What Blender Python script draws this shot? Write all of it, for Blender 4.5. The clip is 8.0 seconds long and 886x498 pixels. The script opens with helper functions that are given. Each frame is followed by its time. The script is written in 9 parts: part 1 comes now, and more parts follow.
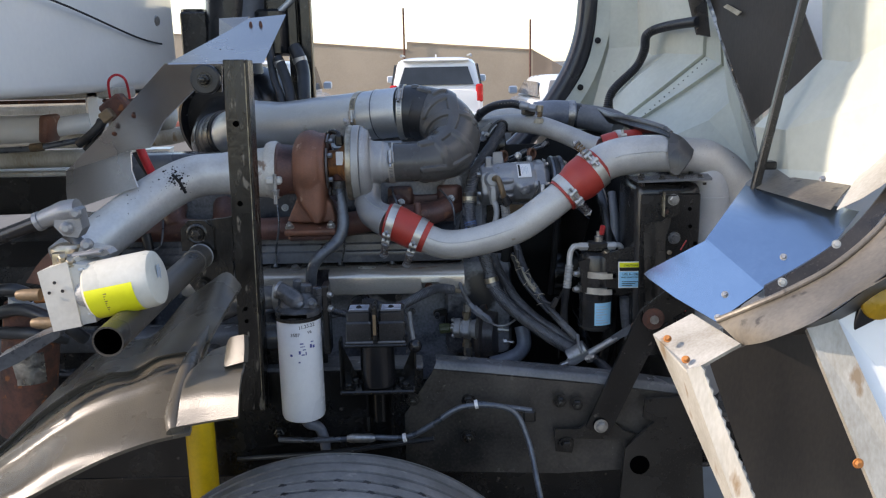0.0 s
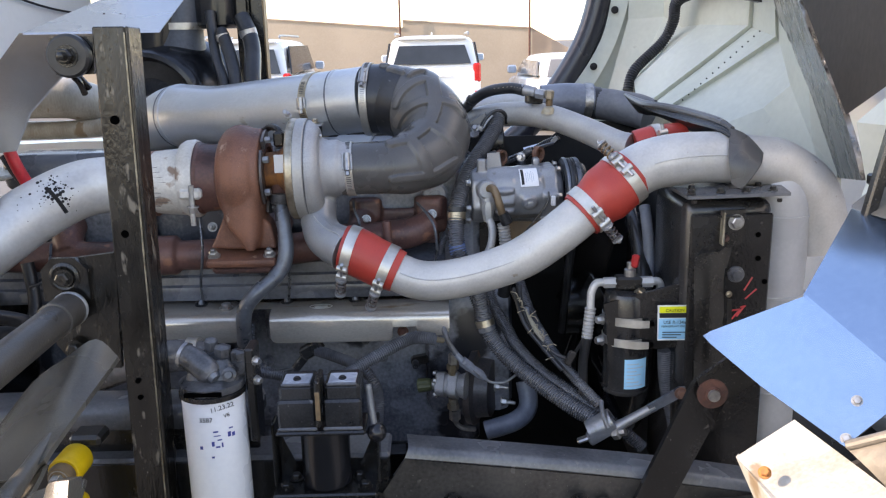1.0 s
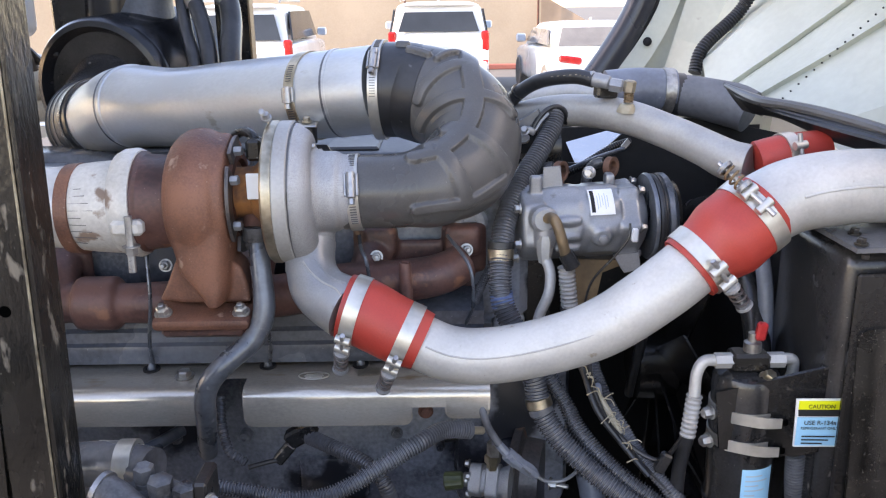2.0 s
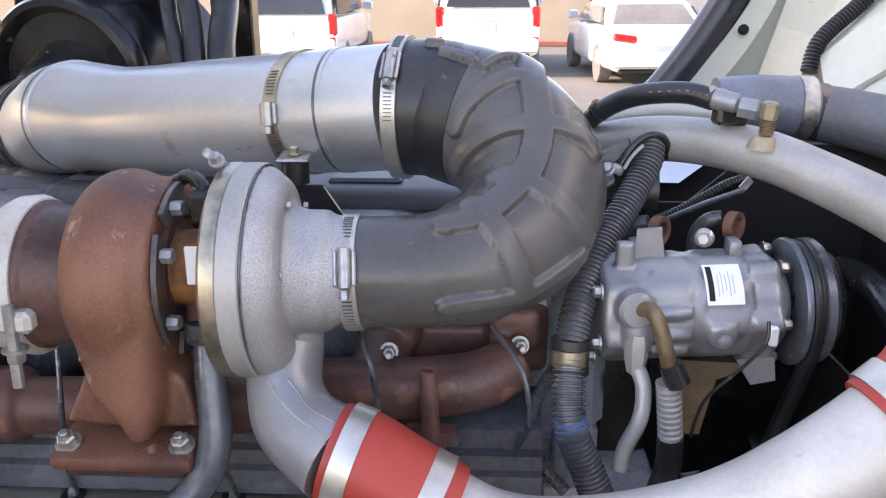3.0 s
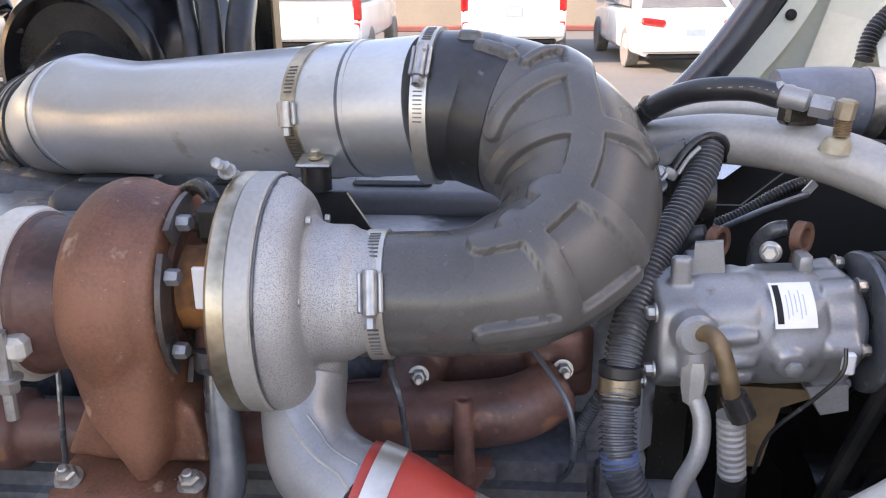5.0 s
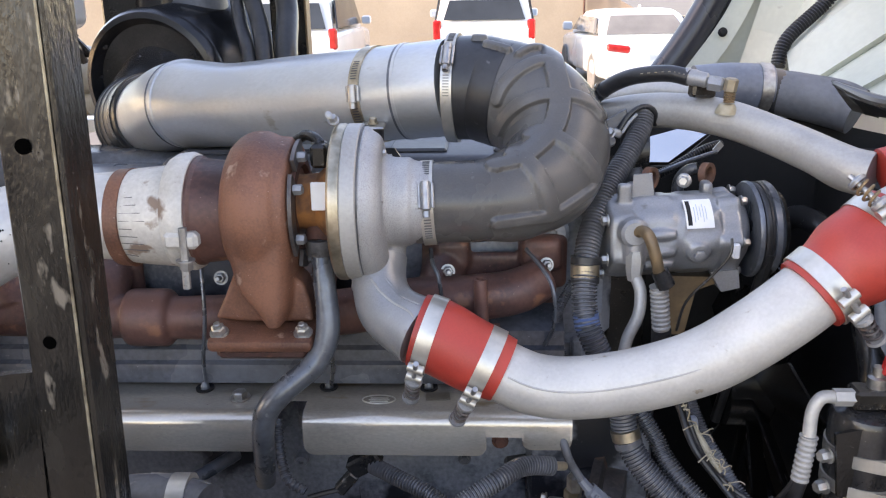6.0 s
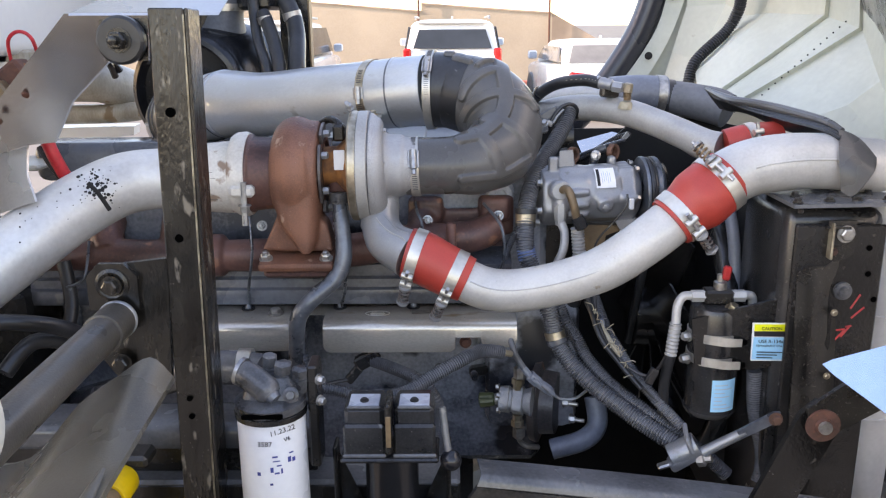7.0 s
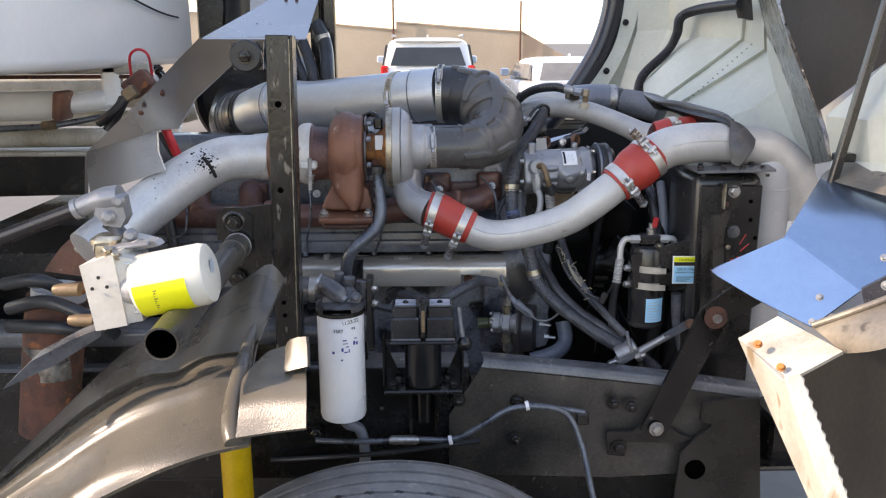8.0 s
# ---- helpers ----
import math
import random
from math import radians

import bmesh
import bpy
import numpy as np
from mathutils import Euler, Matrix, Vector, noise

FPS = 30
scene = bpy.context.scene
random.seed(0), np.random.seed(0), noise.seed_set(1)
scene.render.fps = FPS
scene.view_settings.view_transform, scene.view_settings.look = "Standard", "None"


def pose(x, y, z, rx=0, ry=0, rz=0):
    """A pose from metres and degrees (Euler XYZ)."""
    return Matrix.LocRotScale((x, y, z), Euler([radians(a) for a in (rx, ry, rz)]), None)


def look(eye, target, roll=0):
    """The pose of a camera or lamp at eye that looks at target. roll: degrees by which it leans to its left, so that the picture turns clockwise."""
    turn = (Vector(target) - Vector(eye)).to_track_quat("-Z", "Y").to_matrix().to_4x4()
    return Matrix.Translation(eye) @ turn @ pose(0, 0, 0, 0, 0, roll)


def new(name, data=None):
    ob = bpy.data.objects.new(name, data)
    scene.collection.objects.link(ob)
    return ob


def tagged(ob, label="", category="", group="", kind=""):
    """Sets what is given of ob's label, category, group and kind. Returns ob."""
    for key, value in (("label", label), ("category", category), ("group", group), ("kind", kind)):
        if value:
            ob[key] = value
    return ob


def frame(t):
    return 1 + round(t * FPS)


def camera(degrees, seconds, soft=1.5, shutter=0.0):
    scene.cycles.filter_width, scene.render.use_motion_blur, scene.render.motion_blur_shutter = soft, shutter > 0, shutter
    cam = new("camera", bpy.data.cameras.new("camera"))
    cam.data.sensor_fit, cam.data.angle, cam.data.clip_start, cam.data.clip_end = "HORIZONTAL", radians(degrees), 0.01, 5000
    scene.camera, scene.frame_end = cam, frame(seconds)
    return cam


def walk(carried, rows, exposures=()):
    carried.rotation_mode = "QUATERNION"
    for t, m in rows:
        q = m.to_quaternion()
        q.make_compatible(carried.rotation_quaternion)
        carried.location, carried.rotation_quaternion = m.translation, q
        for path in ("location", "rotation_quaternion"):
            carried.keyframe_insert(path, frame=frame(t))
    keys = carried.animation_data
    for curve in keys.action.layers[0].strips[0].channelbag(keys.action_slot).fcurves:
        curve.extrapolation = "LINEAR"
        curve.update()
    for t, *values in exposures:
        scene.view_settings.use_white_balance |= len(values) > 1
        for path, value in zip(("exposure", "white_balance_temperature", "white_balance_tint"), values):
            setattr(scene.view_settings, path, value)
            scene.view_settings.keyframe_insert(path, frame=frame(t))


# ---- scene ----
cam = camera(56.0, 8.0, soft=1.2)
PATH = [
    (0, (-0.01, 0.305, 1.722), (-0.004, 2.256, 1.282), -1.2),
    (0.5, (0.011, 0.618, 1.707), (0.021, 2.564, 1.245), -1.2),
    (1, (0.038, 0.895, 1.703), (0.046, 2.835, 1.217), -1.3),
    (1.5, (0.015, 1.171, 1.702), (0.018, 3.103, 1.187), -1.1),
    (1.7, (-0.011, 1.265, 1.703), (0.002, 3.194, 1.173), -0.9),
    (2.8, (-0.019, 1.756, 1.726), (-0.099, 3.656, 1.107), -0.2),
    (3, (-0.016, 1.836, 1.717), (-0.117, 3.736, 1.103), -0.2),
    (3.5, (-0.024, 1.994, 1.721), (-0.161, 3.873, 1.05), 0.1),
    (4, (-0.038, 2.113, 1.699), (-0.201, 3.983, 1.008), 0.3),
    (4.2, (-0.04, 2.127, 1.695), (-0.218, 3.997, 1.007), -0.1),
    (5.3, (-0.03, 1.807, 1.723), (-0.176, 3.7, 1.094), -1.0),
    (5.5, (-0.038, 1.733, 1.719), (-0.172, 3.63, 1.1), -1.1),
    (6, (-0.07, 1.521, 1.713), (-0.164, 3.432, 1.129), -1.0),
    (6.5, (-0.081, 1.311, 1.717), (-0.137, 3.233, 1.167), -0.8),
    (7, (-0.073, 1.035, 1.71), (-0.092, 2.965, 1.189), -0.5),
    (7.5, (-0.101, 0.769, 1.718), (-0.088, 2.706, 1.22), -0.3),
    (8, (-0.167, 0.428, 1.72), (-0.118, 2.368, 1.237), -0.2),
]
walk(cam, [(t, look(eye, target, roll)) for t, eye, target, roll in PATH], [(0, 1.34, 7300, 18), (0.5, 1.72, 7500, 20), (1, 2.08, 7800, 22), (1.7, 2.44, 8000, 24), (2.8, 2.49, 8400, 27), (4, 2.53, 8500, 28), (5.5, 2.45, 8600, 26), (6.5, 2.44, 8500, 24), (7, 2.41, 8400, 24), (8, 1.94, 8200, 22)])

# ---- world, sun, exposure ----
SUN_TO = Vector((-0.86, -0.15, 0.48)).normalized()
world = bpy.data.worlds.new("sky")
scene.world = world
world.use_nodes = True
_nt = world.node_tree
_sky = _nt.nodes.new("ShaderNodeTexSky")
_sky.sky_type, _sky.sun_disc = "NISHITA", False
_sky.sun_elevation = math.asin(SUN_TO.z)
_sky.sun_rotation = math.atan2(SUN_TO.x, SUN_TO.y)
_sky.dust_density, _sky.air_density, _sky.ozone_density = 0.5, 1.0, 1.6
_nt.links.new(_sky.outputs[0], _nt.nodes["Background"].inputs[0])
_nt.nodes["Background"].inputs[1].default_value = 0.15
_sun = new("sun", bpy.data.lights.new("sun", "SUN"))
_sun.data.energy, _sun.data.angle, _sun.data.color = 2.05, radians(0.5), (1.0, 0.94, 0.85)
_sun.matrix_world = look((0, 0, 20), Vector((0, 0, 20)) - SUN_TO)


# ---- materials ----
def mat(name, base, dark=None, rough=0.5, metal=0.0, scale=14.0, bump=0.15, spot=None, spot_at=0.62, spot_scale=30.0, fine=120.0, coat=0.0, stretch=None, specks=None):
    m = bpy.data.materials.new(name)
    m.use_nodes = True
    nt = m.node_tree
    b = nt.nodes["Principled BSDF"]
    dark = dark or tuple(0.6 * c for c in base)
    co = nt.nodes.new("ShaderNodeTexCoord")
    src = co.outputs["Object"]
    if stretch:
        mp = nt.nodes.new("ShaderNodeMapping")
        mp.inputs["Scale"].default_value = stretch
        nt.links.new(src, mp.inputs[0])
        src = mp.outputs[0]

    def nz(s, d=4.0):
        n = nt.nodes.new("ShaderNodeTexNoise")
        n.inputs["Scale"].default_value, n.inputs["Detail"].default_value = s, d
        nt.links.new(src, n.inputs["Vector"])
        return n.outputs[0]

    def ramp(x, lo, hi, c0=(0, 0, 0), c1=(1, 1, 1)):
        r = nt.nodes.new("ShaderNodeValToRGB")
        e = r.color_ramp.elements
        e[0].position, e[1].position = lo, hi
        e[0].color, e[1].color = (*c0, 1), (*c1, 1)
        nt.links.new(x, r.inputs[0])
        return r.outputs[0]

    big, small = nz(scale), nz(fine, 3.0)
    mix = nt.nodes.new("ShaderNodeMath")
    mix.operation = "MULTIPLY_ADD"
    nt.links.new(small, mix.inputs[0])
    mix.inputs[1].default_value = 0.35
    nt.links.new(big, mix.inputs[2])
    colour = ramp(mix.outputs[0], 0.50, 0.84, dark, base)
    if spot:
        k = ramp(nz(spot_scale, 6.0), spot_at, spot_at + 0.06)
        x = nt.nodes.new("ShaderNodeMix")
        x.data_type = "RGBA"
        nt.links.new(k, x.inputs["Factor"])
        nt.links.new(colour, x.inputs["A"])
        x.inputs["B"].default_value = (*spot, 1)
        colour = x.outputs["Result"]
    def over(k, c):
        x = nt.nodes.new("ShaderNodeMix")
        x.data_type = "RGBA"
        nt.links.new(k, x.inputs["Factor"])
        nt.links.new(colour, x.inputs["A"])
        x.inputs["B"].default_value = (*c, 1)
        return x.outputs["Result"]

    if specks:
        colour = over(ramp(nz(300.0, 5.0), 0.70, 0.76), specks)
    nt.links.new(colour, b.inputs["Base Color"])
    rr = nt.nodes.new("ShaderNodeMapRange")
    rr.inputs["To Min"].default_value, rr.inputs["To Max"].default_value = max(0.03, rough - 0.18), min(1.0, rough + 0.18)
    nt.links.new(big, rr.inputs[0])
    nt.links.new(rr.outputs[0], b.inputs["Roughness"])
    b.inputs["Metallic"].default_value = metal
    b.inputs["Coat Weight"].default_value = coat
    if bump:
        bp = nt.nodes.new("ShaderNodeBump")
        bp.inputs["Strength"].default_value, bp.inputs["Distance"].default_value = bump, 0.006
        nt.links.new(mix.outputs[0], bp.inputs["Height"])
        nt.links.new(bp.outputs[0], b.inputs["Normal"])
    return m


M = {
    "rust": mat("rusty_cast_iron", (0.255, 0.108, 0.066), (0.100, 0.044, 0.031), 0.50, 0.1, 11, 0.28, (0.39, 0.25, 0.19), 0.645, 30, 340, specks=(0.45, 0.33, 0.27)),
    "rust_dark": mat("dark_rusty_iron", (0.15, 0.06, 0.04), (0.05, 0.028, 0.022), 0.8, 0.1, 18, 0.5, (0.26, 0.09, 0.03), 0.63, 40),
    "rust_orange": mat("orange_rust", (0.36, 0.14, 0.04), (0.14, 0.06, 0.03), 0.85, 0, 40, 0.5),
    "alu_tube": mat("aluminised_steel_tube", (0.56, 0.585, 0.60), (0.45, 0.47, 0.485), 0.38, 0.65, 7, 0.05, (0.40, 0.39, 0.37), 0.68, 26, 160, stretch=(0.6, 1.5, 1.5), specks=(0.38, 0.37, 0.36)),
    "alu_white": mat("dull_cast_aluminium_pipe", (0.53, 0.52, 0.495), (0.41, 0.40, 0.38), 0.42, 0.25, 12, 0.12, (0.30, 0.26, 0.21), 0.70, 42, 220, specks=(0.36, 0.33, 0.29)),
    "exhaust": mat("aluminised_exhaust_pipe", (0.68, 0.68, 0.675), (0.52, 0.515, 0.51), 0.42, 0.35, 9, 0.1, (0.10, 0.08, 0.07), 0.71, 26, 120),
    "alu_cast": mat("sand_cast_aluminium", (0.47, 0.47, 0.472), (0.35, 0.35, 0.355), 0.46, 0.5, 20, 0.4, (0.25, 0.248, 0.246), 0.52, 1100, 1400),
    "alu_sheet": mat("brushed_aluminium_sheet", (0.80, 0.79, 0.77), (0.68, 0.67, 0.66), 0.22, 1.0, 5, 0.04, (0.5, 0.48, 0.45), 0.72, 18, 200),
    # Blue base carries the mirrored sky; the bare metal itself is neutral.
    "alu_blue": mat("sky_tinted_polished_aluminium_sheet", (0.43, 0.54, 0.66), (0.34, 0.44, 0.56), 0.18, 1.0, 3, 0.03, None, 0.6, 20, 90),
    "alu_dull": mat("dull_aluminium_sheet", (0.47, 0.46, 0.445), (0.36, 0.352, 0.34), 0.24, 0.95, 4, 0.05, (0.27, 0.25, 0.225), 0.72, 16, 200),
    "burnt_alu": mat("heat_stained_aluminised_steel", (0.66, 0.64, 0.605), (0.44, 0.42, 0.39), 0.5, 0.2, 11, 0.25, (0.27, 0.19, 0.145), 0.585, 22, 200, specks=(0.22, 0.16, 0.12)),
    "alu_dirty": mat("dirty_bare_aluminium_trim", (0.225, 0.198, 0.160), (0.120, 0.106, 0.088), 0.38, 0.4, 8, 0.25, (0.075, 0.064, 0.053), 0.64, 22),
    "steel_grey": mat("grey_steel_tube", (0.15, 0.165, 0.19), (0.07, 0.078, 0.09), 0.30, 0.4, 22, 0.2, (0.25, 0.25, 0.26), 0.66, 50),
    "cover": mat("dusty_blue_grey_cover_plastic", (0.100, 0.109, 0.126), (0.050, 0.055, 0.064), 0.50, 0, 7, 0.10, (0.14, 0.14, 0.142), 0.68, 20, specks=(0.22, 0.22, 0.22)),
    "chrome": mat("zinc_plated_band_steel", (0.60, 0.575, 0.525), (0.45, 0.43, 0.385), 0.38, 0.75, 24, 0.05, (0.36, 0.31, 0.24), 0.69, 40),
    "clamp_steel": mat("dull_zinc_clamp_steel", (0.42, 0.42, 0.42), (0.26, 0.26, 0.265), 0.36, 0.7, 30, 0.08, (0.18, 0.165, 0.15), 0.66, 60),
    "boss_cream": mat("cream_stained_boss", (0.46, 0.41, 0.31), (0.30, 0.25, 0.17), 0.5, 0.1, 40, 0.2),
    "fitting_tan": mat("dull_tan_brass", (0.36, 0.30, 0.215), (0.24, 0.20, 0.14), 0.45, 0.4, 30, 0.1),
    "rust_eye": mat("brown_rusted_forging", (0.20, 0.095, 0.060), (0.10, 0.055, 0.040), 0.6, 0.1, 30, 0.2, (0.30, 0.22, 0.15), 0.66, 40),
    # Near black that puts the deep shade of the bay into the colour.
    "shade_black": mat("matt_shade_black_plate", (0.010, 0.010, 0.0105), (0.005, 0.005, 0.0052), 0.75, 0, 9, 0.1, (0.018, 0.017, 0.016), 0.66, 40),
    "pump_grime": mat("oily_brown_black_casting", (0.135, 0.115, 0.108), (0.040, 0.036, 0.038), 0.36, 0.1, 9, 0.25, (0.20, 0.115, 0.075), 0.60, 14, 200),
    "plug_grey": mat("dusty_blue_grey_connector", (0.24, 0.26, 0.30), (0.15, 0.163, 0.19), 0.35, 0, 20, 0.08),
    "ledge": mat("dusty_blue_black_side_cover", (0.135, 0.145, 0.165), (0.060, 0.065, 0.075), 0.26, 0, 7, 0.08, (0.18, 0.178, 0.176), 0.67, 18, specks=(0.26, 0.26, 0.26)),
    "shelf": mat("stainless_heat_shield", (0.66, 0.605, 0.53), (0.44, 0.40, 0.35), 0.22, 0.5, 6, 0.06, (0.36, 0.26, 0.165), 0.62, 10, 260, stretch=(0.6, 1.4, 1.4), specks=(0.16, 0.13, 0.11)),
    "bolt": mat("zinc_bolt_steel", (0.48, 0.465, 0.44), (0.30, 0.29, 0.275), 0.36, 0.85, 60, 0.1),
    "brass": mat("yellow_zinc_brass", (0.52, 0.45, 0.35), (0.30, 0.26, 0.19), 0.35, 0.9, 40, 0.1),
    "rubber": mat("moulded_black_rubber", (0.098, 0.0945, 0.091), (0.060, 0.0585, 0.057), 0.30, 0, 8, 0.06, (0.125, 0.119, 0.113), 0.66, 22, 420, specks=(0.20, 0.19, 0.18)),
    "hose": mat("black_rubber_hose", (0.030, 0.0305, 0.033), (0.013, 0.0133, 0.0145), 0.36, 0, 18, 0.12, (0.11, 0.11, 0.11), 0.69, 60),
    "loom": mat("grey_black_corrugated_plastic", (0.140, 0.145, 0.158), (0.070, 0.072, 0.079), 0.22, 0, 14, 0.03, (0.20, 0.193, 0.186), 0.68, 40),
    "red_hose": mat("red_silicone_hose", (0.44, 0.044, 0.030), (0.34, 0.034, 0.024), 0.46, 0, 10, 0.08, (0.30, 0.10, 0.08), 0.70, 12, 400),
    "red_plastic": mat("red_plastic", (0.60, 0.03, 0.03), None, 0.4, 0, 30, 0),
    "black": mat("dusty_black_chassis_paint", (0.019, 0.018, 0.0172), (0.006, 0.0058, 0.0056), 0.22, 0, 9, 0.18, (0.085, 0.075, 0.065), 0.68, 40, 200, specks=(0.20, 0.185, 0.165)),
    "black_worn": mat("scuffed_black_paint_on_steel", (0.026, 0.0235, 0.0205), (0.007, 0.0066, 0.006), 0.28, 0.0, 10, 0.12, (0.085, 0.078, 0.068), 0.63, 260, 420),
    "post": mat("dust_caked_black_channel_steel", (0.020, 0.0172, 0.0138), (0.004, 0.0037, 0.0033), 0.25, 0.0, 22, 0.4, (0.160, 0.138, 0.110), 0.63, 34, 170, stretch=(1.5, 1.5, 0.5), specks=(0.26, 0.24, 0.21)),
    "strut": mat("scuffed_brown_black_tube_paint", (0.086, 0.077, 0.067), (0.028, 0.026, 0.0235), 0.28, 0.0, 8, 0.15, (0.20, 0.18, 0.15), 0.67, 50, 320),
    "worn_edge": mat("bare_worn_steel_edge", (0.34, 0.30, 0.22), (0.12, 0.10, 0.075), 0.40, 0.5, 30, 0.1),
    # Pale blue patches put haze and sky gloss into the dusty paint colour.
    "engine": mat("dusty_hazed_blue_black_engine_paint", (0.35, 0.375, 0.42), (0.10, 0.108, 0.128), 0.30, 0.0, 5, 0.14, (0.022, 0.024, 0.030), 0.54, 7, 130, specks=(0.44, 0.44, 0.45)),
    "plastic": mat("dusty_black_plastic", (0.036, 0.0355, 0.036), (0.012, 0.012, 0.0123), 0.20, 0, 9, 0.10, (0.14, 0.135, 0.13), 0.69, 50, 260, specks=(0.20, 0.185, 0.165)),
    "white_paint": mat("white_gelcoat", (0.80, 0.81, 0.80), (0.74, 0.75, 0.75), 0.20, 0, 2, 0.02, (0.50, 0.48, 0.44), 0.74, 9, 60, 0.4),
    "hood_in": mat("unpolished_white_fibreglass", (0.54, 0.555, 0.475), (0.45, 0.465, 0.395), 0.5, 0, 5, 0.15, (0.36, 0.35, 0.29), 0.70, 16, 60),
    "white_plate": mat("white_painted_steel_with_rust", (0.50, 0.485, 0.44), (0.30, 0.275, 0.225), 0.36, 0, 7, 0.15, (0.26, 0.19, 0.12), 0.63, 14, 120, stretch=(1.6, 1.6, 0.45)),
    "filter": mat("white_filter_paint", (0.80, 0.81, 0.83), (0.72, 0.73, 0.76), 0.32, 0, 6, 0.02, (0.5, 0.49, 0.47), 0.76, 20),
    "cast_white": mat("white_painted_valve_block", (0.56, 0.54, 0.49), (0.44, 0.42, 0.38), 0.45, 0, 20, 0.1, (0.34, 0.31, 0.27), 0.7, 40),
    "clear_tank": mat("milky_plastic_reservoir", (0.60, 0.59, 0.53), (0.48, 0.47, 0.41), 0.3, 0, 9, 0.05),
    "yellow": mat("yellow_paint", (0.80, 0.51, 0.01), (0.62, 0.38, 0.01), 0.4, 0, 12, 0.05, (0.3, 0.2, 0.05), 0.7, 30),
    "yellow_label": mat("fluorescent_yellow_label", (0.80, 0.80, 0.02), (0.74, 0.72, 0.02), 0.4, 0, 10, 0),
    "label_white": mat("white_label", (0.80, 0.80, 0.80), (0.74, 0.74, 0.74), 0.4, 0, 20, 0),
    "label_blue": mat("pale_blue_label", (0.30, 0.62, 0.82), (0.26, 0.56, 0.76), 0.4, 0, 20, 0),
    "ink": mat("dark_print", (0.012, 0.012, 0.014), None, 0.85, 0, 20, 0),
    "blue_tape": mat("faded_blue_tape", (0.13, 0.20, 0.38), (0.08, 0.13, 0.26), 0.45, 0, 30, 0.1),
    "ink_blue": mat("blue_marker_ink", (0.05, 0.07, 0.30), None, 0.5, 0, 20, 0),
    "liner": mat("dusty_moulded_fender_plastic", (0.106, 0.095, 0.076), (0.060, 0.053, 0.043), 0.28, 0.0, 6, 0.25, None, 0.67, 26, 420, specks=(0.19, 0.17, 0.14)),
    "dark_panel": mat("dull_dark_brown_splash_panel", (0.048, 0.041, 0.034), (0.022, 0.0195, 0.018), 0.45, 0, 5, 0.15, (0.095, 0.083, 0.070), 0.62, 9, 160, stretch=(1.0, 1.0, 0.4)),
    "foil": mat("crinkled_foil_tape", (0.40, 0.38, 0.35), (0.060, 0.055, 0.050), 0.28, 0.9, 18, 0.9, (0.045, 0.041, 0.037), 0.56, 16, 70),
    "grey_tank": mat("grey_cast_aluminium_tank", (0.48, 0.49, 0.50), (0.40, 0.41, 0.42), 0.6, 0.2, 10, 0.1),
    "bluegrey_hose": mat("blue_black_silicone_hose", (0.185, 0.205, 0.245), (0.115, 0.128, 0.158), 0.38, 0, 10, 0.1, (0.25, 0.25, 0.26), 0.68, 40),
    "duct": mat("grey_fabric_duct", (0.17, 0.175, 0.19), (0.11, 0.115, 0.125), 0.6, 0, 14, 0.3),
    "tyre": mat("dusty_tyre_rubber", (0.205, 0.20, 0.195), (0.115, 0.113, 0.11), 0.5, 0, 14, 0.25, (0.27, 0.255, 0.235), 0.66, 30),
    "concrete": mat("worn_grey_asphalt_and_concrete_yard", (0.165, 0.156, 0.140), (0.113, 0.107, 0.097), 0.85, 0, 0.35, 0.1, (0.080, 0.077, 0.072), 0.66, 0.8, 12),
    "wall": mat("tan_block_wall", (0.42, 0.342, 0.255), (0.35, 0.282, 0.207), 0.9, 0, 0.6, 0.1, None, 0.6, 3, 25),
    "cap": mat("wall_cap", (0.40, 0.30, 0.22), None, 0.9, 0, 1.0, 0.1),
    "car_white": mat("white_car_paint", (0.80, 0.80, 0.79), (0.77, 0.77, 0.76), 0.2, 0, 1, 0, None, 0.6, 3, 25, 0.6),
    "car_glass": mat("tinted_car_glass", (0.035, 0.04, 0.045), (0.025, 0.028, 0.03), 0.08, 0, 2, 0),
    # Pale base holds the sky's reflection in the saloon's windows.
    "pale_glass": mat("sky_lit_car_glass", (0.20, 0.195, 0.185), (0.14, 0.137, 0.13), 0.12, 0, 2, 0),
    "tail": mat("red_tail_lamp", (0.55, 0.02, 0.02), (0.40, 0.01, 0.01), 0.2, 0, 10, 0),
    "plate_bar": mat("grey_plate", (0.42, 0.48, 0.55), (0.36, 0.42, 0.5), 0.4, 0, 20, 0),
    "kerb_red": mat("red_painted_kerb", (0.36, 0.12, 0.09), (0.26, 0.09, 0.07), 0.8, 0, 2, 0.1),
    "leaf": mat("dry_foliage", (0.10, 0.12, 0.05), (0.06, 0.08, 0.03), 0.7, 0, 4, 0),
    "orange": mat("rusty_orange_bolt", (0.50, 0.20, 0.05), (0.30, 0.12, 0.04), 0.7, 0.2, 60, 0.2),
    "red_wire": mat("red_cable", (0.60, 0.02, 0.03), None, 0.4, 0, 30, 0),
    "gold_cast": mat("brown_stained_casting", (0.25, 0.17, 0.095), (0.15, 0.105, 0.065), 0.5, 0.4, 20, 0.3),
    "alu_grey": mat("dull_grey_cast_aluminium", (0.32, 0.325, 0.335), (0.225, 0.229, 0.237), 0.36, 0.4, 14, 0.10, (0.165, 0.155, 0.145), 0.65, 22, 420, specks=(0.42, 0.42, 0.42)),
